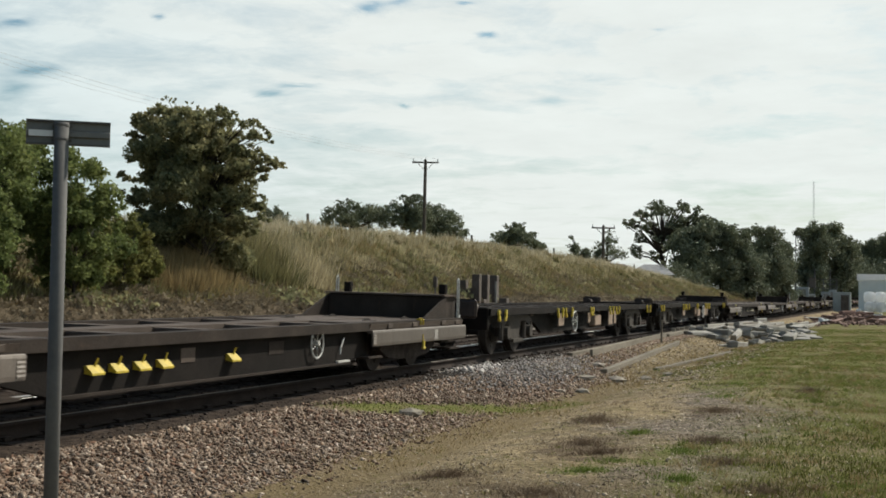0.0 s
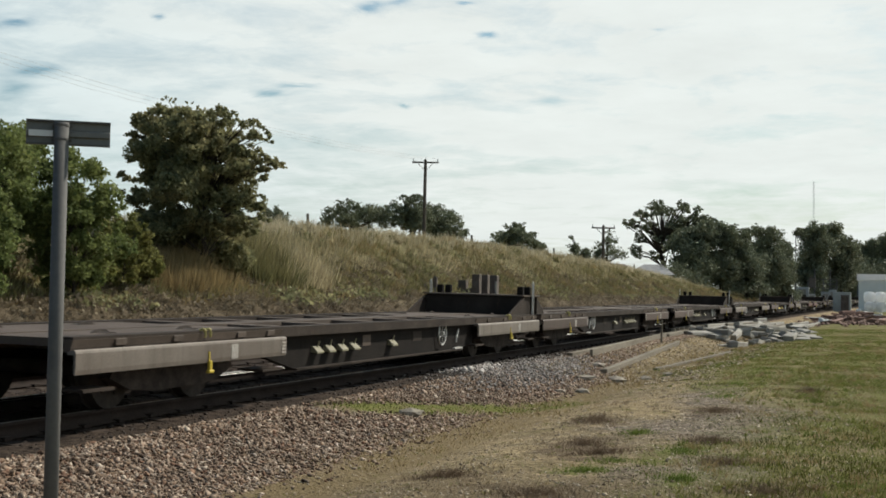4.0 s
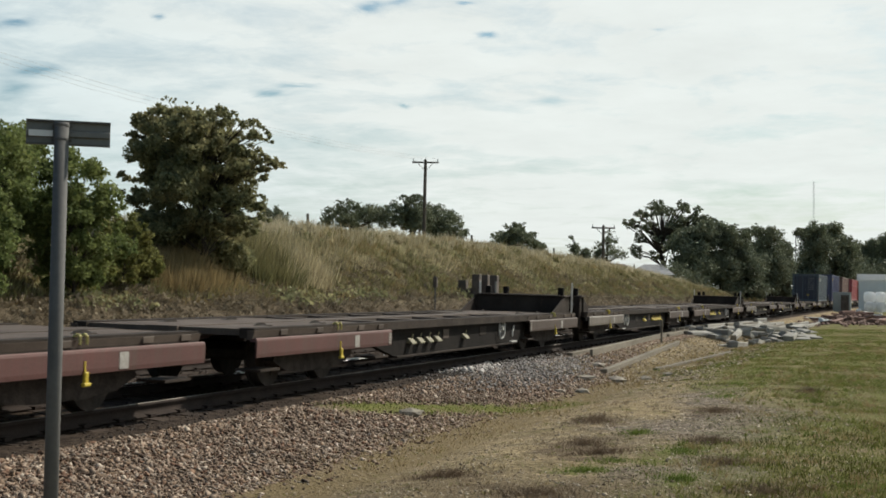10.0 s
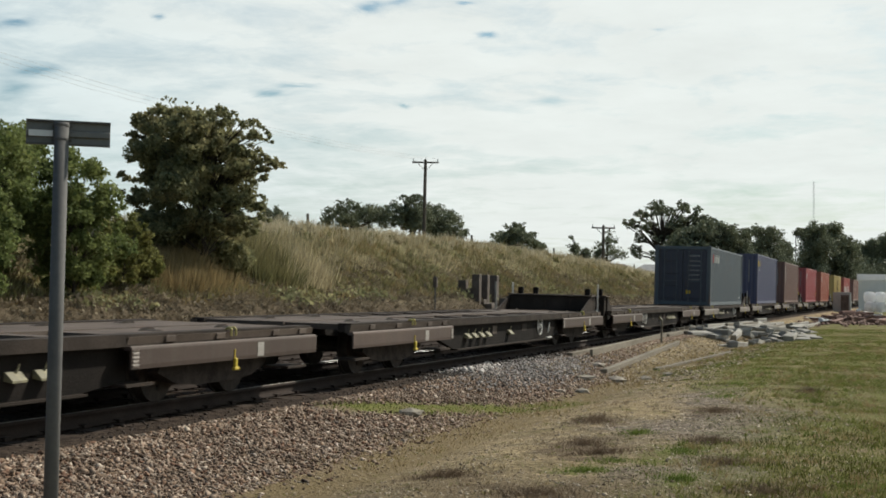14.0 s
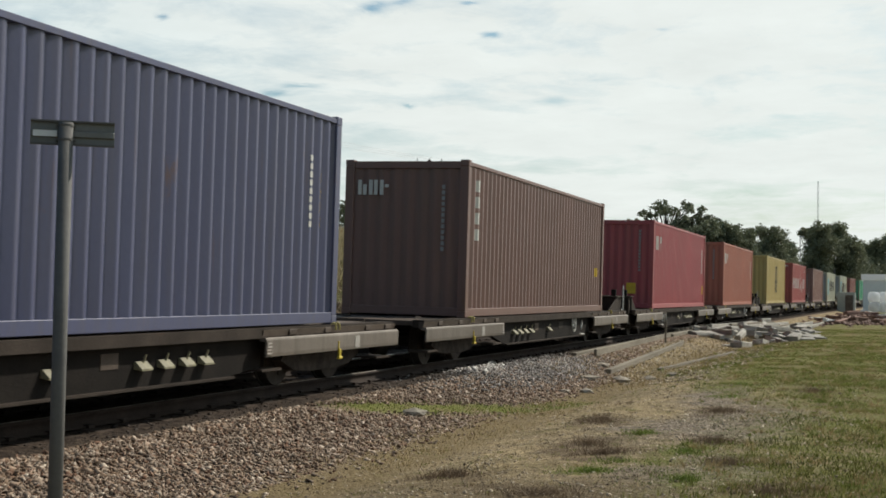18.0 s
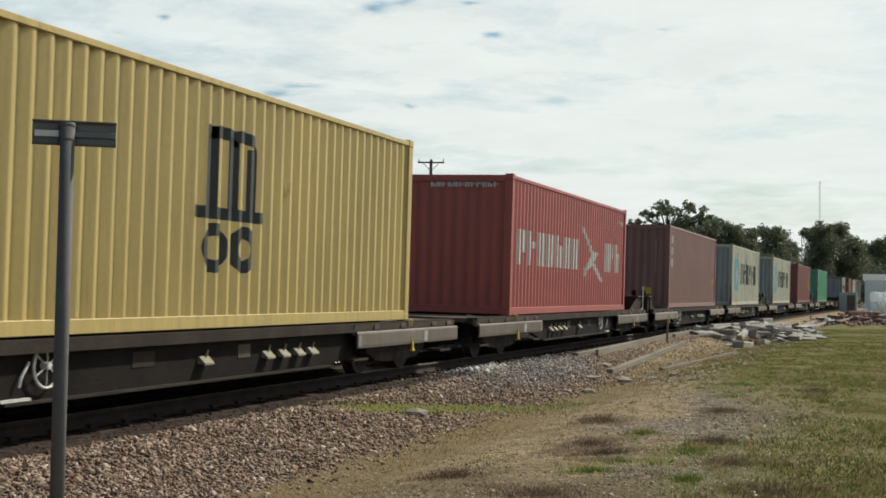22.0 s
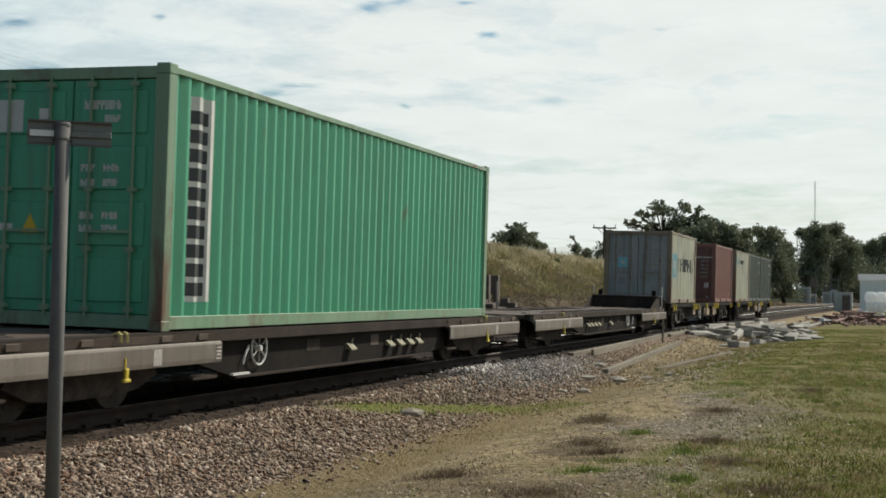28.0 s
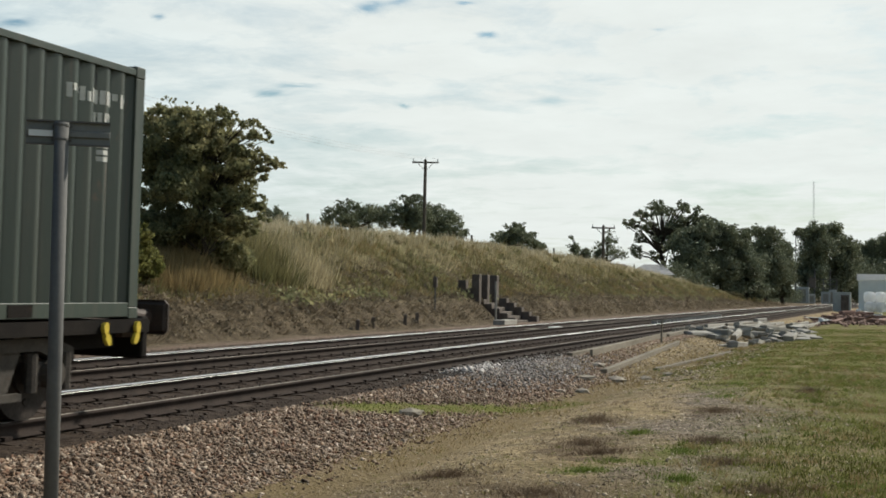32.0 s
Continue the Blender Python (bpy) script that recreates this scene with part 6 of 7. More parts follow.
def make_yard():
    rng = np.random.default_rng(5)
    n = 72000
    y = 7 + 43 * rng.random(n) ** 1.6
    u = 1.48 + 1.75 * rng.random(n) ** 1.15 + 0.22 * rng.normal(size=n) * (rng.random(n) > 0.75)
    u = np.where(u < 1.5, 3.0 - u, u)
    u = np.clip(u, 1.45, 3.7)
    u = np.where(y > 27, 1.45 + (u - 1.45) * np.clip(1 - (y - 27) * 0.06, 0.25, 1), u)
    away = np.abs(u - hollow(y)) > 0.30 * (y > 15.6) * (y < 22) * (0.5 + rng.random(n))
    u, y = u[away], y[away]
    n = len(u)
    x = centre(y) + u
    v, f = stones(rng, x, y, height(x, y) + 0.008, 0.010 + 0.034 * rng.random(n) ** 2.6)
    solid("ballast", raw_mesh("ballast", v, f, M["stone"]), None, "crushed brown and grey track ballast on the shoulder", "ballast", kind="stuff")
    n = 10000
    y = 8 + 34 * rng.random(n)
    x = centre(y) - 6.2 + 7.75 * rng.random(n)
    v, f = stones(rng, x, y, height(x, y), 0.016 + 0.022 * rng.random(n))
    solid("bed_stones", raw_mesh("bed_stones", v, f, M["bogie_grime"]), None, "oil-darkened ballast between the rails", "ballast", kind="stuff")
    n = 6000
    x, y = -6.6 + 0.42 * rng.normal(size=n), 26.2 + 2.4 * rng.normal(size=n)
    v, f = stones(rng, x, y, height(x, y) + 0.02, 0.014 + 0.034 * rng.random(n) ** 2)
    solid("grey_gravel", raw_mesh("grey_gravel", v, f, M["stone_grey"]), None, "grey gravel spilt over the ballast shoulder", "gravel", kind="stuff")
    n = 260
    x, y = -7.25 + 0.16 * rng.normal(size=n), 24.6 + 0.7 * rng.normal(size=n)
    v, f = stones(rng, x, y, height(x, y) + 0.03, 0.02 + 0.05 * rng.random(n) ** 1.5)
    solid("pale_stones", raw_mesh("pale_stones", v, f, M["stone_pale"]), None, "spill of pale stones on the ballast shoulder", "stones", kind="stuff")
    n = 37000
    y = 9 + 22 * rng.random(n) ** 1.5
    x = -5.9 + 6.6 * rng.random(n)
    keep = wobble(x, y, 1.6, 12) + 0.8 * wobble(x, y, 4.3, 2) + 0.6 * rng.normal(size=n) > 0.1
    x, y = x[keep], y[keep]
    v, f = stones(rng, x, y, height(x, y), 0.005 + 0.017 * rng.random(len(x)) ** 3)
    solid("yard_grit", raw_mesh("yard_grit", v, f, M["grit"]), None, "loose grit and small stones on the sandy yard", "gravel", kind="stuff")

    n = 9000
    y = 26.5 + 34 * rng.random(n) ** 1.2
    x = centre(y) + 1.7 + 3.6 * rng.random(n) ** 1.3
    v, f = stones(rng, x, y, height(x, y), 0.015 + 0.040 * rng.random(n) ** 2)
    solid("rough_gravel", raw_mesh("rough_gravel", v, f, M["grit"]), None, "coarse brown gravel on the ground among the beams", "gravel", kind="stuff")
    n = 3600
    y = 10 + 16 * rng.random(n) ** 1.2
    x = -5.2 + 5.2 * rng.random(n)
    keep = in_patch("stony", x, y, rng, 1.5) | (rng.random(n) > 0.86)
    x, y = x[keep], y[keep]
    v, f = stones(rng, x, y, height(x, y), 0.008 + 0.026 * rng.random(len(x)) ** 2)
    solid("yard_stones", raw_mesh("yard_stones", v, f, M["grit"]), None, "loose grey stones on bare ground in the yard", "stones", kind="stuff")

    def sward(name, mt, n, tall, wide, test, label, seed, lean=0.9):
        r = np.random.default_rng(seed)
        y = 8.5 + 62 * r.random(n * 4) ** 1.7
        x = -7.0 + (8.5 + y * 0.02) * r.random(n * 4)
        u = x - centre(y)
        keep = test(x, y, u, r)
        x, y = x[keep][:n], y[keep][:n]
        v, f = blades(r, x, y, height(x, y), tall * (0.7 + 0.4 * r.random(len(x))), wide * (0.8 + y / 28), lean)
        solid(name, raw_mesh(name, v, f, M[mt]), None, label, "grass", kind="stuff")

    def w2(x, y, s):
        return wobble(x, y, 0.9, s) * 0.6 + wobble(x, y, 2.7, s + 3) * 0.4

    # turf grows in clumps of uneven height
    r = np.random.default_rng(61)
    m = 2600
    cy = 9.5 + 40 * r.random(m * 4) ** 1.6
    cx = -6.0 + 7.5 * r.random(m * 4)
    ok = (cx - centre(cy) + np.minimum(0.30 * np.maximum(cy - 20, 0), 3.2) + 0.8 * w2(cx, cy, 1) + 0.6 * r.normal(size=len(cx)) > 7.25) & (wobble(cx, cy, 2.3, 4) < 0.35) & (cx - centre(cy) > 3.4)
    cx, cy = cx[ok][:m], cy[ok][:m]
    m = len(cx)
    big = 0.05 + 0.13 * r.random(m) ** 2
    at = r.integers(0, m, 60000)
    a, d = r.random(60000) * 2 * math.pi, np.abs(r.normal(size=60000)) * 0.6
    xs, ys = cx[at] + np.cos(a) * d * big[at] * 1.3, cy[at] + np.sin(a) * d * big[at] * 1.3
    v, f = blades(r, xs, ys, height(xs, ys), big[at] * 0.55 * np.exp(-d * d), 0.010 * (0.8 + ys / 28), 0.7)
    dry = np.isin(at, np.arange(0, m, 3))
    for name, mt, pick, label in (("turf_tufts", "grass_turf", ~dry, "clumps of longer yellow-green grass in the turf"), ("dry_tufts", "grass_brown", dry, "clumps of withered brown grass in the turf")):
        q = v.reshape(-1, 3, 3)[pick]
        solid(name, raw_mesh(name, q.reshape(-1, 3), np.arange(len(q) * 3).reshape(-1, 3), M[mt]), None, label, "grass", kind="stuff")
    # dry stalks and litter strewn over the bare ground
    m = 900
    cy = 9.5 + 18 * r.random(m) ** 1.3
    cx = -5.2 + 5.5 * r.random(m)
    at = r.integers(0, m, 15000)
    d = np.abs(r.normal(size=15000)) * 0.07
    a = r.random(15000) * 2 * math.pi
    xs, ys = cx[at] + np.cos(a) * d, cy[at] + np.sin(a) * d
    v, f = blades(r, xs, ys, height(xs, ys), 0.035 * np.exp(-d * 8), 0.008, 1.2)
    third = at % 3
    for j, (name, mt, label) in enumerate((("dry_stalks", "grass_brown", "withered stalks strewn over bare ground"), ("sparse_weeds", "weed_dark", "sparse dark weeds on bare ground"), ("sparse_grass", "grass_turf", "sparse short grass on bare ground"))):
        q = v.reshape(-1, 3, 3)[third == j]
        solid(name, raw_mesh(name, q.reshape(-1, 3), np.arange(len(q) * 3).reshape(-1, 3), M[mt]), None, label, "grass", kind="stuff")

    def turfed(x, y, u, r):
        return (u + np.minimum(0.30 * np.maximum(y - 20, 0), 3.2) + 1.2 * w2(x, y, 1) + 0.8 * r.normal(size=len(x)) > 7.6) & (wobble(x, y, 2.1, 31) + 0.7 * wobble(x, y, 5.3, 8) + 0.4 * r.normal(size=len(x)) > -0.35)

    sward("turf", "grass_turf", 120000, 0.026, 0.010, lambda x, y, u, r: turfed(x, y, u, r) & (u > 3.4) & (w2(x, y, 8) < 0.25), "short patchy green turf of the yard", 41)
    sward("dry_turf", "grass_brown", 24000, 0.045, 0.009, lambda x, y, u, r: turfed(x, y, u, r) & (w2(x, y, 8) > 0.15) & (u > 3.4), "withered brown grass stems in the yard", 42)
    sward("verge_grass", "grass_turf", 22000, 0.055, 0.012, lambda x, y, u, r: (np.abs(u - hollow(y) - 0.2 * w2(x, y, 3)) < 0.34 + 0.1 * r.normal(size=len(x))) & (y > 15.8) & (y < 21.8), "green grass in the hollow beside the ballast", 43)
    sward("beam_grass", "grass_brown", 9000, 0.09, 0.012, lambda x, y, u, r: (u > 1.9) & (u < 4.6) & (y > 26) & (w2(x, y, 23) + 0.3 * r.normal(size=len(x)) > 0.0), "withered grass among the beams", 46)
    sward("verge_dry", "grass_brown", 12000, 0.07, 0.010, lambda x, y, u, r: (np.abs(u - 3.5 - 0.3 * w2(x, y, 3)) < 0.55) & (w2(x, y, 19) > -0.05), "dead brown grass along the ballast edge", 44)
    sward("lush_grass", "grass_lush", 40000, 0.062, 0.010, lambda x, y, u, r: (x + 0.5 * w2(x, y, 5) + 0.25 * r.normal(size=len(x)) > -0.95 - 0.09 * (y - 11)) & (y < 16.5 + 1.5 * r.normal(size=len(x))) & (wobble(x, y, 2.6, 13) + 0.6 * wobble(x, y, 6.1, 4) + 0.35 * r.normal(size=len(x)) > -0.2), "longer deep green grass in the yard", 45, 0.6)
    # weeds and bright tufts gathered in their patches
    for kind, name, mt, n, tall, label in (("weed", "heath_weeds", "weed_dark", 1500, 0.055, "dark reddish-brown low weeds on bare soil"), ("green", "green_weeds", "grass_bright", 750, 0.05, "bright green grass tufts on bare stony ground")):
        xs, ys = [], []
        for px, py, rx, ry in PATCHES[kind]:
            a, d = r.random(n) * 2 * math.pi, np.abs(r.normal(size=n)) * 0.5
            xs.append(px + np.cos(a) * d * rx)
            ys.append(py + np.sin(a) * d * ry)
        x, y = np.concatenate(xs), np.concatenate(ys)
        keep = wobble(x, y, 6.0, 3) + 0.5 * r.normal(size=len(x)) > -0.15
        x, y = x[keep], y[keep]
        v, f = blades(r, x, y, height(x, y), tall * (0.5 + 0.8 * r.random(len(x))), 0.009, 0.9)
        solid(name, raw_mesh(name, v, f, M[mt]), None, label, "grass", kind="stuff")



make_yard()


# ---- sign post ----
def make_post():
    x, y = -4.045, 5.935
    z = float(height(x, y))
    t = thing("sign_post", "grey galvanised steel post with a small rectangular sign seen from behind", "sign", m=Matrix.Translation((x, y, z)) @ pose(0, 0, 0, 0, 0.55, 0))
    top = 2.12 - z
    bm = bmesh.new()
    tube(bm, (0, 0, -0.2), (0, 0, top - 0.01), 0.037, n=28)
    part("post", bm, M["galv"], t, smooth=True)
    m = pose(0, 0, 0, 0, 0, 33)
    bm = bmesh.new()
    box(bm, -0.178, 0.245, 0.045, 0.052, top - 0.125, top + 0.004)
    sp = part("sign_plate", bm, M["sign_back"], t, at=m)
    for za in (top - 0.125, top - 0.005):
        bm = bmesh.new()
        box(bm, -0.178, 0.245, 0.022, 0.045, za, za + 0.009)
        part("rim", bm, M["galv"], sp)
    bm = bmesh.new()
    box(bm, -0.178, 0.245, 0.030, 0.045, top - 0.082, top - 0.048, 0.004)
    part("stiffener", bm, M["sign_back"], sp)
    bm = bmesh.new()
    box(bm, -0.165, -0.045, 0.024, 0.030, top - 0.082, top - 0.050)
    part("sticker", bm, M["label_white"], sp, "white sticker with unreadable print")
    for za in (top - 0.105, top - 0.032):
        bm = bmesh.new()
        tube(bm, (0, 0, za), (0, 0, za + 0.012), 0.0395, n=24)
        box(bm, -0.05, 0.05, 0.03, 0.045, za, za + 0.012)
        part("clamp", bm, M["galv"], t, at=m)


make_post()


# ---- poles, mast, lamp, cables ----
def make_poles():
    for x, y, zt, turn in ((-32.37, 94.4, 11.3, 12), (-22.6, 113.5, 7.3, 15)):
        zg = float(height(x, y))
        t = thing("utility_pole", "dark wooden utility pole with a crossarm and insulators", "utility pole", "utility poles", pose(x, y, zg, 0, 0.6, turn))
        h = zt - zg
        bm = bmesh.new()
        tube(bm, (0, 0, -0.5), (0, 0, h - 0.15), 0.15, 0.11, 12)
        part("pole", bm, M["pole_wood"], t)
        bm = bmesh.new()
        box(bm, -1.0, 1.0, -0.05, 0.05, h - 0.42, h - 0.30, 0.01)
        arm = part("crossarm", bm, M["pole_wood"], t)
        for dx in (-0.92, 0.0, 0.92):
            bm = bmesh.new()
            tube(bm, (dx, 0, h - 0.30), (dx, 0, h - 0.06), 0.045, 0.03, 8)
            part("insulator", bm, M["cabinet_grey"], arm)
        bm = bmesh.new()
        pipe(bm, [(-0.6, 0, h - 0.4), (0, 0.1, h - 1.0), (0.6, 0, h - 0.4)], 0.02, 5)
        part("brace", bm, M["pole_wood"], t)
    # three slack wires from the nearer pole
    for i, dx in enumerate((-0.9, 0.0, 0.9)):
        a, b = Vector((-32.37 + dx, 94.2 + dx * 0.2, 11.2)), Vector((-49.0 + dx, 46.0, 15.5))
        bm = bmesh.new()
        pts = [a.lerp(b, k / 12) - Vector((0, 0, 1.1 * 4 * (k / 12) * (1 - k / 12))) for k in range(13)]
        pipe(bm, pts, 0.006, 4)
        solid("overhead_wire", bm, M["cable"], "thin slack overhead wire from a utility pole", "wire", "overhead wires")
    t = thing("radio_mast", "very tall thin lattice radio mast far off", "mast", m=Matrix.Translation((-28, 621, float(height(-28, 621)))))
    bm = bmesh.new()
    for a in range(3):
        c, s = 0.28 * math.cos(a * 2.094), 0.28 * math.sin(a * 2.094)
        tube(bm, (c, s, 0), (c, s, 53), 0.07, n=5)
    part("lattice", bm, M["cabinet_grey"], t)
    t = thing("lamp_post", "tall slender grey lamp post beside the line", "lamp post", m=Matrix.Translation((-14.3, 249, float(height(-14.3, 249)))))
    bm = bmesh.new()
    tube(bm, (0, 0, 0), (0, 0, 12.0), 0.13, 0.07, 8)
    part("column", bm, M["galv"], t)
    bm = bmesh.new()
    box(bm, -0.15, 0.7, -0.15, 0.15, 11.9, 12.1, 0.03)
    part("lantern", bm, M["cabinet_grey"], t)
    # fence along the top of the bank
    bm = bmesh.new()
    box(bm, -0.06, 0.06, -0.06, 0.06, -0.3, 0.85, 0.01)
    me = finish(bm, "post", M["timber"])
    fence = thing("post_fence", "old weathered timber fence posts along the top of the bank", "fence")
    for y in (55.2, 70.0, 79.5, 90.0, 100.0, 111.0, 120.0, 131.0):
        x = centre(y) - 16.2
        part("post", me, None, fence, at=pose(x, y, float(height(x, y)), 2, -2, 20))


make_poles()


# ---- concrete steps and small posts on the bank ----
def make_bank_works():
    t = thing("bank_steps", "dark weathered concrete steps with stepped side walls up the bank", "steps")
    for j, (y, xe) in enumerate(((56.9, -15.2), (59.2, -14.8))):
        for i in range(5):
            x = xe - i * 0.36
            bm = bmesh.new()
            box(bm, x - 0.36, x, y, y + 0.45, -0.5, 0.16 + i * 0.20 + 0.05 * j, 0.02)
            part("step_block", bm, M["concrete_dark"], t)
    for i in range(5):
        x = -15.2 - i * 0.36
        bm = bmesh.new()
        box(bm, x - 0.36, x, 57.35, 59.2, -0.5, 0.04 + i * 0.19, 0.02)
        part("tread", bm, M["concrete_dark"], t)
    for y in (56.5, 57.8, 59.35):
        bm = bmesh.new()
        box(bm, -17.1, -16.75, y, y + 0.36, 0.3, 2.06, 0.02)
        part("upright_slab", bm, M["concrete_dark"], t)
    for x, top in ((-17.9, 1.80), (-17.5, 1.45)):
        bm = bmesh.new()
        box(bm, x, x + 0.38, 57.0, 57.4, 0.2, top, 0.02)
        part("step_block", bm, M["concrete_dark"], t)
    bm = bmesh.new()
    tube(bm, (-15.9, 56.2, 0.0), (-15.9, 56.2, 1.75), 0.05, n=8)
    part("handrail_post", bm, M["concrete"], t)
    bm = bmesh.new()
    box(bm, -15.0, -14.5, 52.6, 54.6, -0.1, 0.14, 0.02)
    part("footboard", bm, M["concrete"], t, "pale concrete footboard")
    bm = bmesh.new()
    box(bm, -0.065, 0.065, -0.065, 0.065, -0.2, 0.34, 0.015)
    me = finish(bm, "marker_post", M["concrete_dark"])
    for x, y in ((-16.0, 40.2), (-16.2, 42.1), (-16.2, 45.3), (-16.2, 46.6)):
        o = solid("marker_post", me, None, "short dark concrete marker post at the foot of the bank", "post", "marker posts", m=pose(x, y, float(height(x, y)), 2, 3, 20))
    t = thing("signal_stake", "thin dark stake with a small box beside the line", "stake", m=Matrix.Translation((-16.7, 50.2, float(height(-16.7, 50.2)))))
    bm = bmesh.new()
    tube(bm, (0, 0, -0.2), (0, 0, 1.35), 0.035, n=8)
    part("stake", bm, M["galv"], t)
    bm = bmesh.new()
    box(bm, -0.08, 0.08, -0.06, 0.06, 0.9, 1.3, 0.01)
    part("box", bm, M["concrete_dark"], t)
    rng = np.random.default_rng(3)
    for i in range(9):
        s = 44 + i * 1.9 + rng.random()
        bm = bmesh.new()
        box(bm, -0.35, 0.35, -0.45, 0.45, -0.03, 0.03, 0.01)
        solid("crossing_board", bm, M["timber" if i % 3 else "wall_white"], "pale worn board lying between the rails", "board", "crossing boards", m=on_track(s, SECOND + (0.0 if i % 2 else -1.2), -0.12) @ pose(0, 0, 0, 0, 0, rng.normal() * 6))
    bm = bmesh.new()
    box(bm, -0.14, 0.14, -0.10, 0.10, -0.02, 0.13, 0.01)
    me = finish(bm, "white_block", M["concrete"])
    for i in range(20):
        solid("rail_chair", me, None, "small white block beside the far rail", "block", "white blocks by the rail", m=on_track(64 + i * 1.25, SECOND + 1.25, -0.16))


make_bank_works()


# ---- spoil heap, beams and scrap in the yard ----
def beam(name, label, x0, y0, x1, y1, w, h, material, z=0.0, group="beams on the ground"):
    a, b = Vector((x0, y0, float(height(x0, y0)) + z)), Vector((x1, y1, float(height(x1, y1)) + z))
    L = (b - a).length
    d = (b - a).normalized()
    bm = bmesh.new()
    box(bm, -w / 2, w / 2, 0, L, -0.02, h, min(w, h) * 0.12)
    o = solid(name, bm, material, label, "beam", group)
    o.matrix_basis = Matrix.Translation(a) @ d.to_track_quat("Y", "Z").to_matrix().to_4x4()
    return o


def make_yard_things():
    beam("concrete_beam", "long pale concrete beam lying beside the ballast", -6.85, 30.6, -7.4, 57.0, 0.13, 0.10, M["timber"])
    beam("concrete_beam", "long pale concrete beam lying beside the ballast", -6.55, 31.6, -6.95, 46.0, 0.07, 0.17, M["timber"])
    beam("timber_beam", "grey weathered timber beam lying in the grass", -5.6, 28.4, -6.1, 43.0, 0.13, 0.11, M["timber"])
    beam("timber_beam", "grey weathered timber beam lying in the grass", -5.05, 31.8, -4.45, 42.6, 0.12, 0.05, M["timber"])
    beam("timber_beam", "grey weathered timber beam lying in the grass", -6.9, 46.0, -7.5, 62.0, 0.16, 0.12, M["timber"])
    rack = thing("sleeper_stack", "row of pale concrete blocks on a long beam", "blocks")
    bm = bmesh.new()
    box(bm, -0.08, 0.08, -0.12, 0.12, 0, 0.22, 0.02)
    me = finish(bm, "block", M["stone_slab"])
    for i in range(9):
        k = i / 8
        x, y = -7.25 + 0.35 * k, 49.8 + 7.0 * k
        part("block", me, None, rack, at=pose(x, y, float(height(x, y)), 0, 0, 6))
    x, y = -6.45, 41.8
    t = thing("marker_stake", "dark leaning stake standing among the beams", "stake", m=pose(x, y, float(height(x, y)), 1, 1, 0))
    bm = bmesh.new()
    box(bm, -0.03, 0.03, -0.03, 0.03, -0.2, 0.72, 0.01)
    part("stake", bm, M["timber"], t)
    rng = np.random.default_rng(17)
    # broken concrete slabs and sleepers
    for i in range(84):
        k = rng.random()
        if i < 16:
            x, y = -5.0 + 2.5 * (i / 15), 47.6 + 6.0 * (i / 15) + rng.normal() * 0.4
            z = 0.0
        else:
            x, y = -6.6 + 3.4 * k + 0.3 * rng.normal(), 50 + 24 * rng.random() ** 1.4
            z = 0.55 * rng.random() ** 1.6 * max(0.2, 1 - abs(x + 4.6) / 2.2)
        L, w, h = 0.5 + 1.1 * rng.random(), 0.18 + 0.3 * rng.random(), 0.08 + 0.14 * rng.random()
        bm = bmesh.new()
        box(bm, -w / 2, w / 2, -L / 2, L / 2, 0, h, 0.03)
        for vtx in bm.verts:
            vtx.co += Vector(rng.normal(size=3)) * 0.018
        solid("broken_block", bm, M["concrete"], "broken grey concrete block in a rubble heap", "concrete block", "rubble heap", m=pose(x, y, float(height(x, y)) + z - 0.03, rng.normal() * 6, rng.normal() * 9, rng.normal() * 26 - 15))
    for i in range(7):
        a = rng.random() * 0.5
        beam("bent_rail", "long rusty rail bent over a rubble heap", -6.8 + 0.5 * i, 56 + 3 * i, -6.0 + 0.45 * i, 68 + 4.5 * i, 0.14, 0.16, M["timber" if i % 2 else "concrete"], 0.15 * rng.random(), "rails in the rubble")
    for x, y, s in ((-5.2, 27.6, 0.17), (-5.05, 27.2, 0.14), (-4.7, 28.4, 0.13), (-5.15, 24.0, 0.12), (-5.4, 23.4, 0.10), (-4.4, 29.5, 0.12), (-6.0, 29.6, 0.15), (-5.6, 26.4, 0.16), (-5.95, 16.9, 0.14)):
        bm = bmesh.new()
        bmesh.ops.create_icosphere(bm, subdivisions=1, radius=s)
        for vtx in bm.verts:
            vtx.co = Vector((vtx.co.x * 1.3, vtx.co.y, vtx.co.z * 0.45)) * (0.65 + 0.6 * rng.random())
        solid("flat_stone", bm, M["stone_slab"], "flat pale broken stone on the ground", "stone", "flat stones", m=pose(x, y, float(height(x, y)) + 0.03, 0, 0, 40 * rng.random()))
    # rusty scrap
    for i in range(46):
        x, y = -4.2 + 5.0 * rng.random(), 84 + 26 * rng.random()
        L = 0.8 + 2.2 * rng.random()
        bm = bmesh.new()
        w = 0.08 + 0.25 * rng.random()
        box(bm, -w / 2, w / 2, -L / 2, L / 2, -0.06, 0.06 + 0.1 * rng.random(), 0.01)
        z = 0.08 + 0.5 * rng.random() * max(0.1, 1 - abs(x + 1.4) / 2.6)
        white = i % 4 == 0
        solid("scrap_piece", bm, M["wall_white" if white else "scrap_rust"], "pale length of scrap metal on a heap" if white else "rusty red length of scrap iron on a heap", "scrap metal", "scrap heap",
              m=pose(x, y, float(height(x, y)) + z, rng.normal() * 8, rng.normal() * 8, rng.random() * 180))
    n = 1500
    x, y = -1.6 + 1.3 * rng.normal(size=n), 96 + 7 * rng.normal(size=n)
    zz = 0.45 * np.exp(-((x + 1.6) / 1.6) ** 2 - ((y - 96) / 9) ** 2) * rng.random(n)
    v, f = stones(rng, x, y, height(x, y) + zz, 0.08 + 0.16 * rng.random(n))
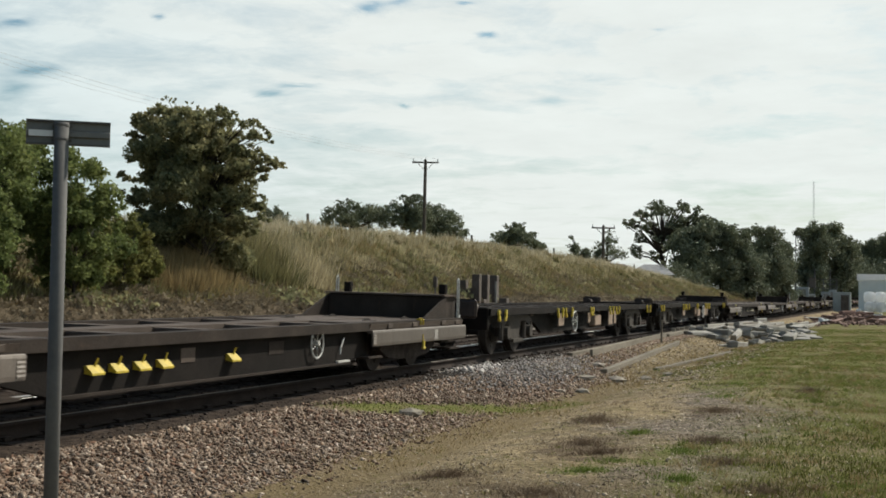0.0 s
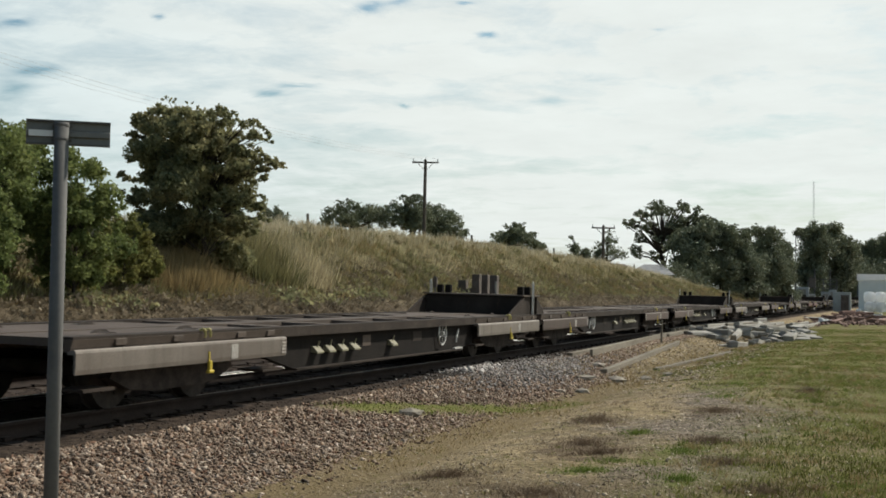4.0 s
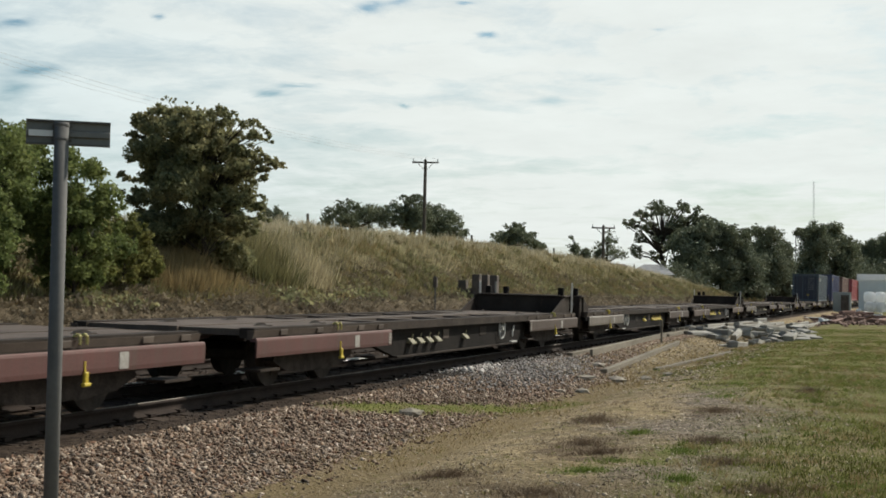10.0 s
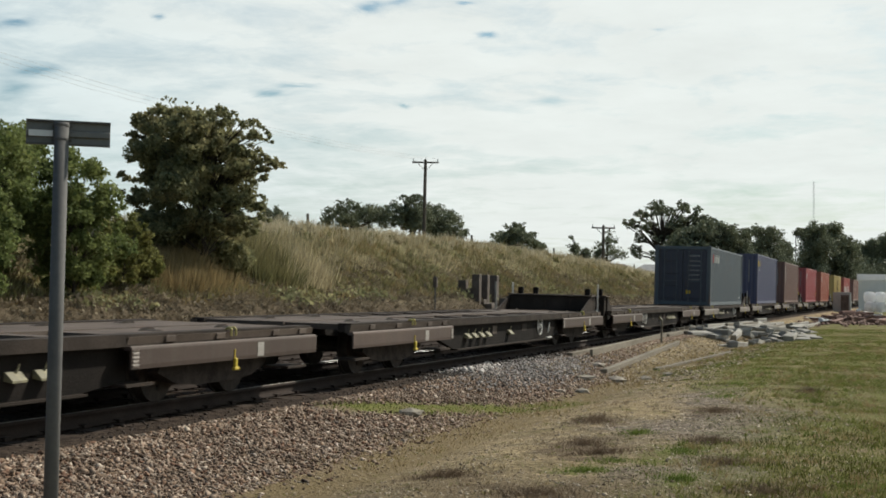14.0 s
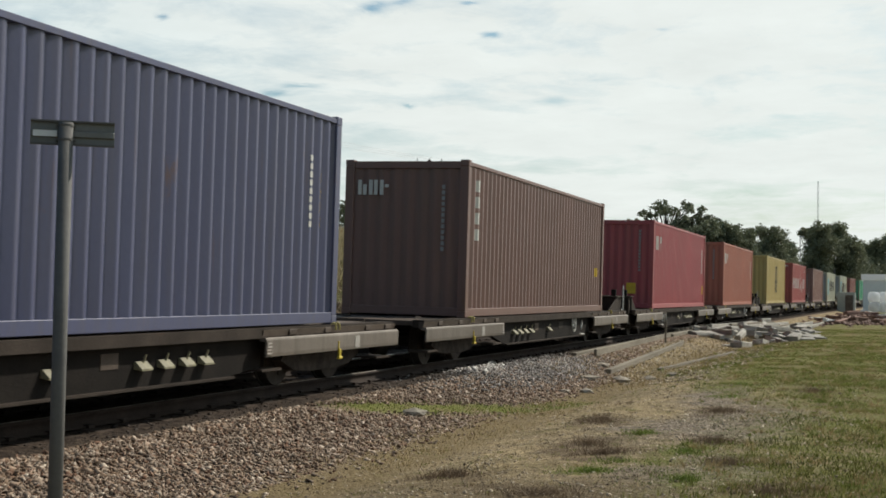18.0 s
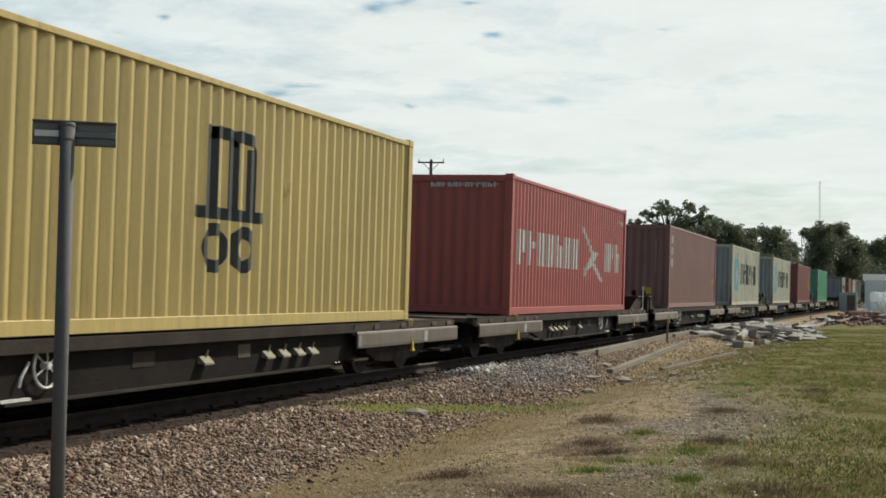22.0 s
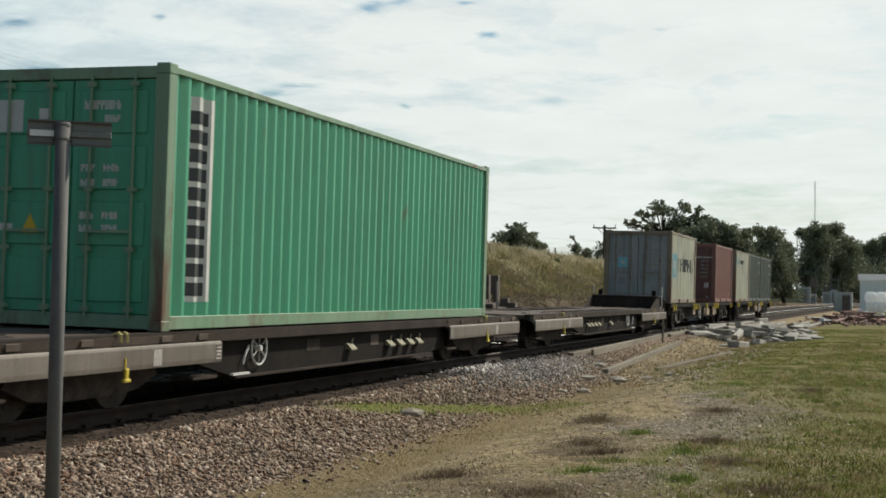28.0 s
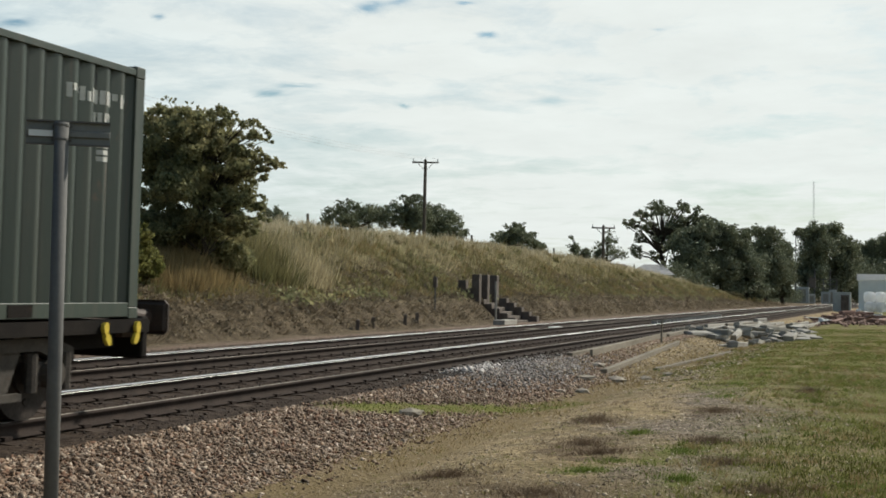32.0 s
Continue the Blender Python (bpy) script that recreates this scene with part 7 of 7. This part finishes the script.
    solid("scrap_rubble", raw_mesh("scrap_rubble", v, f, M["scrap_rust"]), None, "heap of rusty brown rubble under scrap iron", "rubble", kind="stuff")


make_yard_things()


# ---- far buildings and cabinets ----
def make_far_buildings():
    def house(x, y, w, d, eave, ridge, wall, roof, label, turn=0.0):
        zg = float(height(x, y))
        t = thing("house", label, "house", m=pose(x, y, zg, 0, 0, turn))
        bm = bmesh.new()
        box(bm, -w / 2, w / 2, -d / 2, d / 2, -0.5, eave)
        part("wall", bm, wall, t)
        bm = bmesh.new()
        vs = [bm.verts.new(c) for c in ((-w / 2 - 0.3, -d / 2 - 0.3, eave), (w / 2 + 0.3, -d / 2 - 0.3, eave), (w / 2 + 0.3, d / 2 + 0.3, eave), (-w / 2 - 0.3, d / 2 + 0.3, eave), (-w * 0.12, 0, ridge), (w * 0.28, 0, ridge))]
        for fc in ((0, 1, 5, 4), (1, 2, 5), (2, 3, 4, 5), (3, 0, 4), (3, 2, 1, 0)):
            bm.faces.new([vs[i] for i in fc])
        part("roof", bm, roof, t)
        for dx in (-w * 0.25, w * 0.25):
            bm = bmesh.new()
            box(bm, dx - 0.5, dx + 0.5, -d / 2 - 0.03, -d / 2 + 0.02, eave - 1.4, eave - 0.4)
            part("window", bm, M["window_dark"], t)
    house(-24.9, 152, 5.0, 6, 0.85, 2.05, M["wall_white"], M["roof_slate"], "pale house with a grey hipped slate roof beyond the bank", 10)
    house(-27.2, 142, 4.6, 5, 0.45, 1.5, M["roof_brown"], M["roof_brown"], "low dark brick house with a brown tiled roof", 25)
    # white shed, grey box and wrapped bales at the end of the yard
    t = thing("storage_shed", "long white metal storage shed at the end of the yard", "shed", m=Matrix.Translation((2.6, 160, -0.3)))
    bm = bmesh.new()
    box(bm, -4.8, 6, -2, 6, 0, 3.5)
    part("shell", bm, M["wall_white"], t)
    bm = bmesh.new()
    prism(bm, [(-5.0, 3.5), (6.2, 3.5), (6.2, 4.15), (-5.0, 4.15)], 1, -2.2, 6.2)
    part("roof", bm, M["bag_white"], t, "translucent white sheeting roof")
    t = thing("grey_store", "grey-green steel storage box with a dark doorway", "storage box", m=Matrix.Translation((-3.7, 147, -0.3)))
    bm = bmesh.new()
    box(bm, -0.9, 0.9, -1.2, 1.2, 0, 2.05, 0.03)
    part("body", bm, M["cabinet_grey"], t)
    bm = bmesh.new()
    box(bm, -0.1, 0.7, -1.225, -1.19, 0.1, 1.75)
    part("door", bm, M["concrete_dark"], t)
    rng = np.random.default_rng(4)
    for i in range(7):
        bm = bmesh.new()
        bmesh.ops.create_icosphere(bm, subdivisions=2, radius=0.7)
        for vtx in bm.verts:
            c = vtx.co
            vtx.co = Vector([math.copysign(abs(q) ** 0.7, q) * 0.75 for q in c]) * (0.92 + 0.12 * rng.random())
        solid("wrapped_bale", bm, M["bag_white"], "white plastic-wrapped bale stacked in the yard", "bale", "wrapped bales", m=pose(-0.9 + (i % 4) * 1.0, 143 + 0.2 * (i % 3), 0.25 + 1.0 * (i // 4), 0, 0, 30 * i), smooth=True)
    # signalling cabinets and a small gantry past the end of the bank
    for x, y, w, h in ((-13.6, 256, 2.6, 3.0), (-11.9, 258, 1.2, 1.8), (-9.4, 258, 1.6, 2.2), (-8.2, 259, 1.3, 2.6)):
        t = thing("equipment_cabinet", "pale grey trackside equipment cabinet", "cabinet", "trackside cabinets", Matrix.Translation((x, y, float(height(x, y)))))
        bm = bmesh.new()
        box(bm, -w / 2, w / 2, -0.6, 0.6, 0, h, 0.03)
        part("body", bm, M["cabinet_grey"], t)
        bm = bmesh.new()
        box(bm, -w * 0.3, w * 0.3, -0.64, -0.59, 0.3, h - 0.4)
        part("door", bm, M["concrete"], t)
    t = thing("signal_gantry", "grey steel signal gantry with ladders and railings", "gantry", m=Matrix.Translation((-10.3, 260, float(height(-10.3, 260)))))
    for dx in (-2.4, -1.2, 0.4, 1.6, 2.8):
        bm = bmesh.new()
        tube(bm, (dx, 0, 0), (dx, 0, 6.5 if dx in (-1.2, 1.6) else 4.6), 0.09, n=6)
        part("upright", bm, M["galv"], t)
    for z in (2.9, 3.6, 4.5):
        bm = bmesh.new()
        box(bm, -2.5, 2.9, -0.08, 0.08, z, z + 0.12)
        part("rail", bm, M["galv"], t)
    bm = bmesh.new()
    box(bm, -2.2, -1.0, -0.3, 0.3, 3.0, 4.9, 0.04)
    part("signal_head", bm, M["concrete_dark"], t)
    bm = bmesh.new()
    box(bm, 0.0, 2.6, -0.6, 0.6, 2.6, 2.75)
    part("platform", bm, M["galv"], t)


make_far_buildings()


def motions():
    """The whole train, wagon by wagon and box by box, and its wheels while they roll past."""
    times = [0.0] + [t * 2.0 for t in range(1, 16)] + [32.0]
    for ob, q in MOVING:
        lift = 0.0
        if ob in BOXES:
            lift = DECK_F if q > 550 else DECK
        walk(ob, [(t, on_track(q - travel(t), 0, lift)) for t in times])
        seen = [i / FPS for i in range(int(32.0 * FPS) + 1) if -14 < q - travel(i / FPS) < 42]
        wheels = [o for o in ob.children_recursive if o.name.startswith("wheelset")]
        if not wheels or not seen:
            continue
        for wh in wheels:
            at = wh.matrix_basis.translation.copy()
            rows = [(t, Matrix.Translation(at) @ Matrix.Rotation(travel(t) / at.z, 4, "X")) for t in seen]
            if seen[0] > 0:
                rows.insert(0, (0.0, rows[0][1]))
            if seen[-1] < 32.0:
                rows.append((32.0, rows[-1][1]))
            walk(wh, rows)


motions()
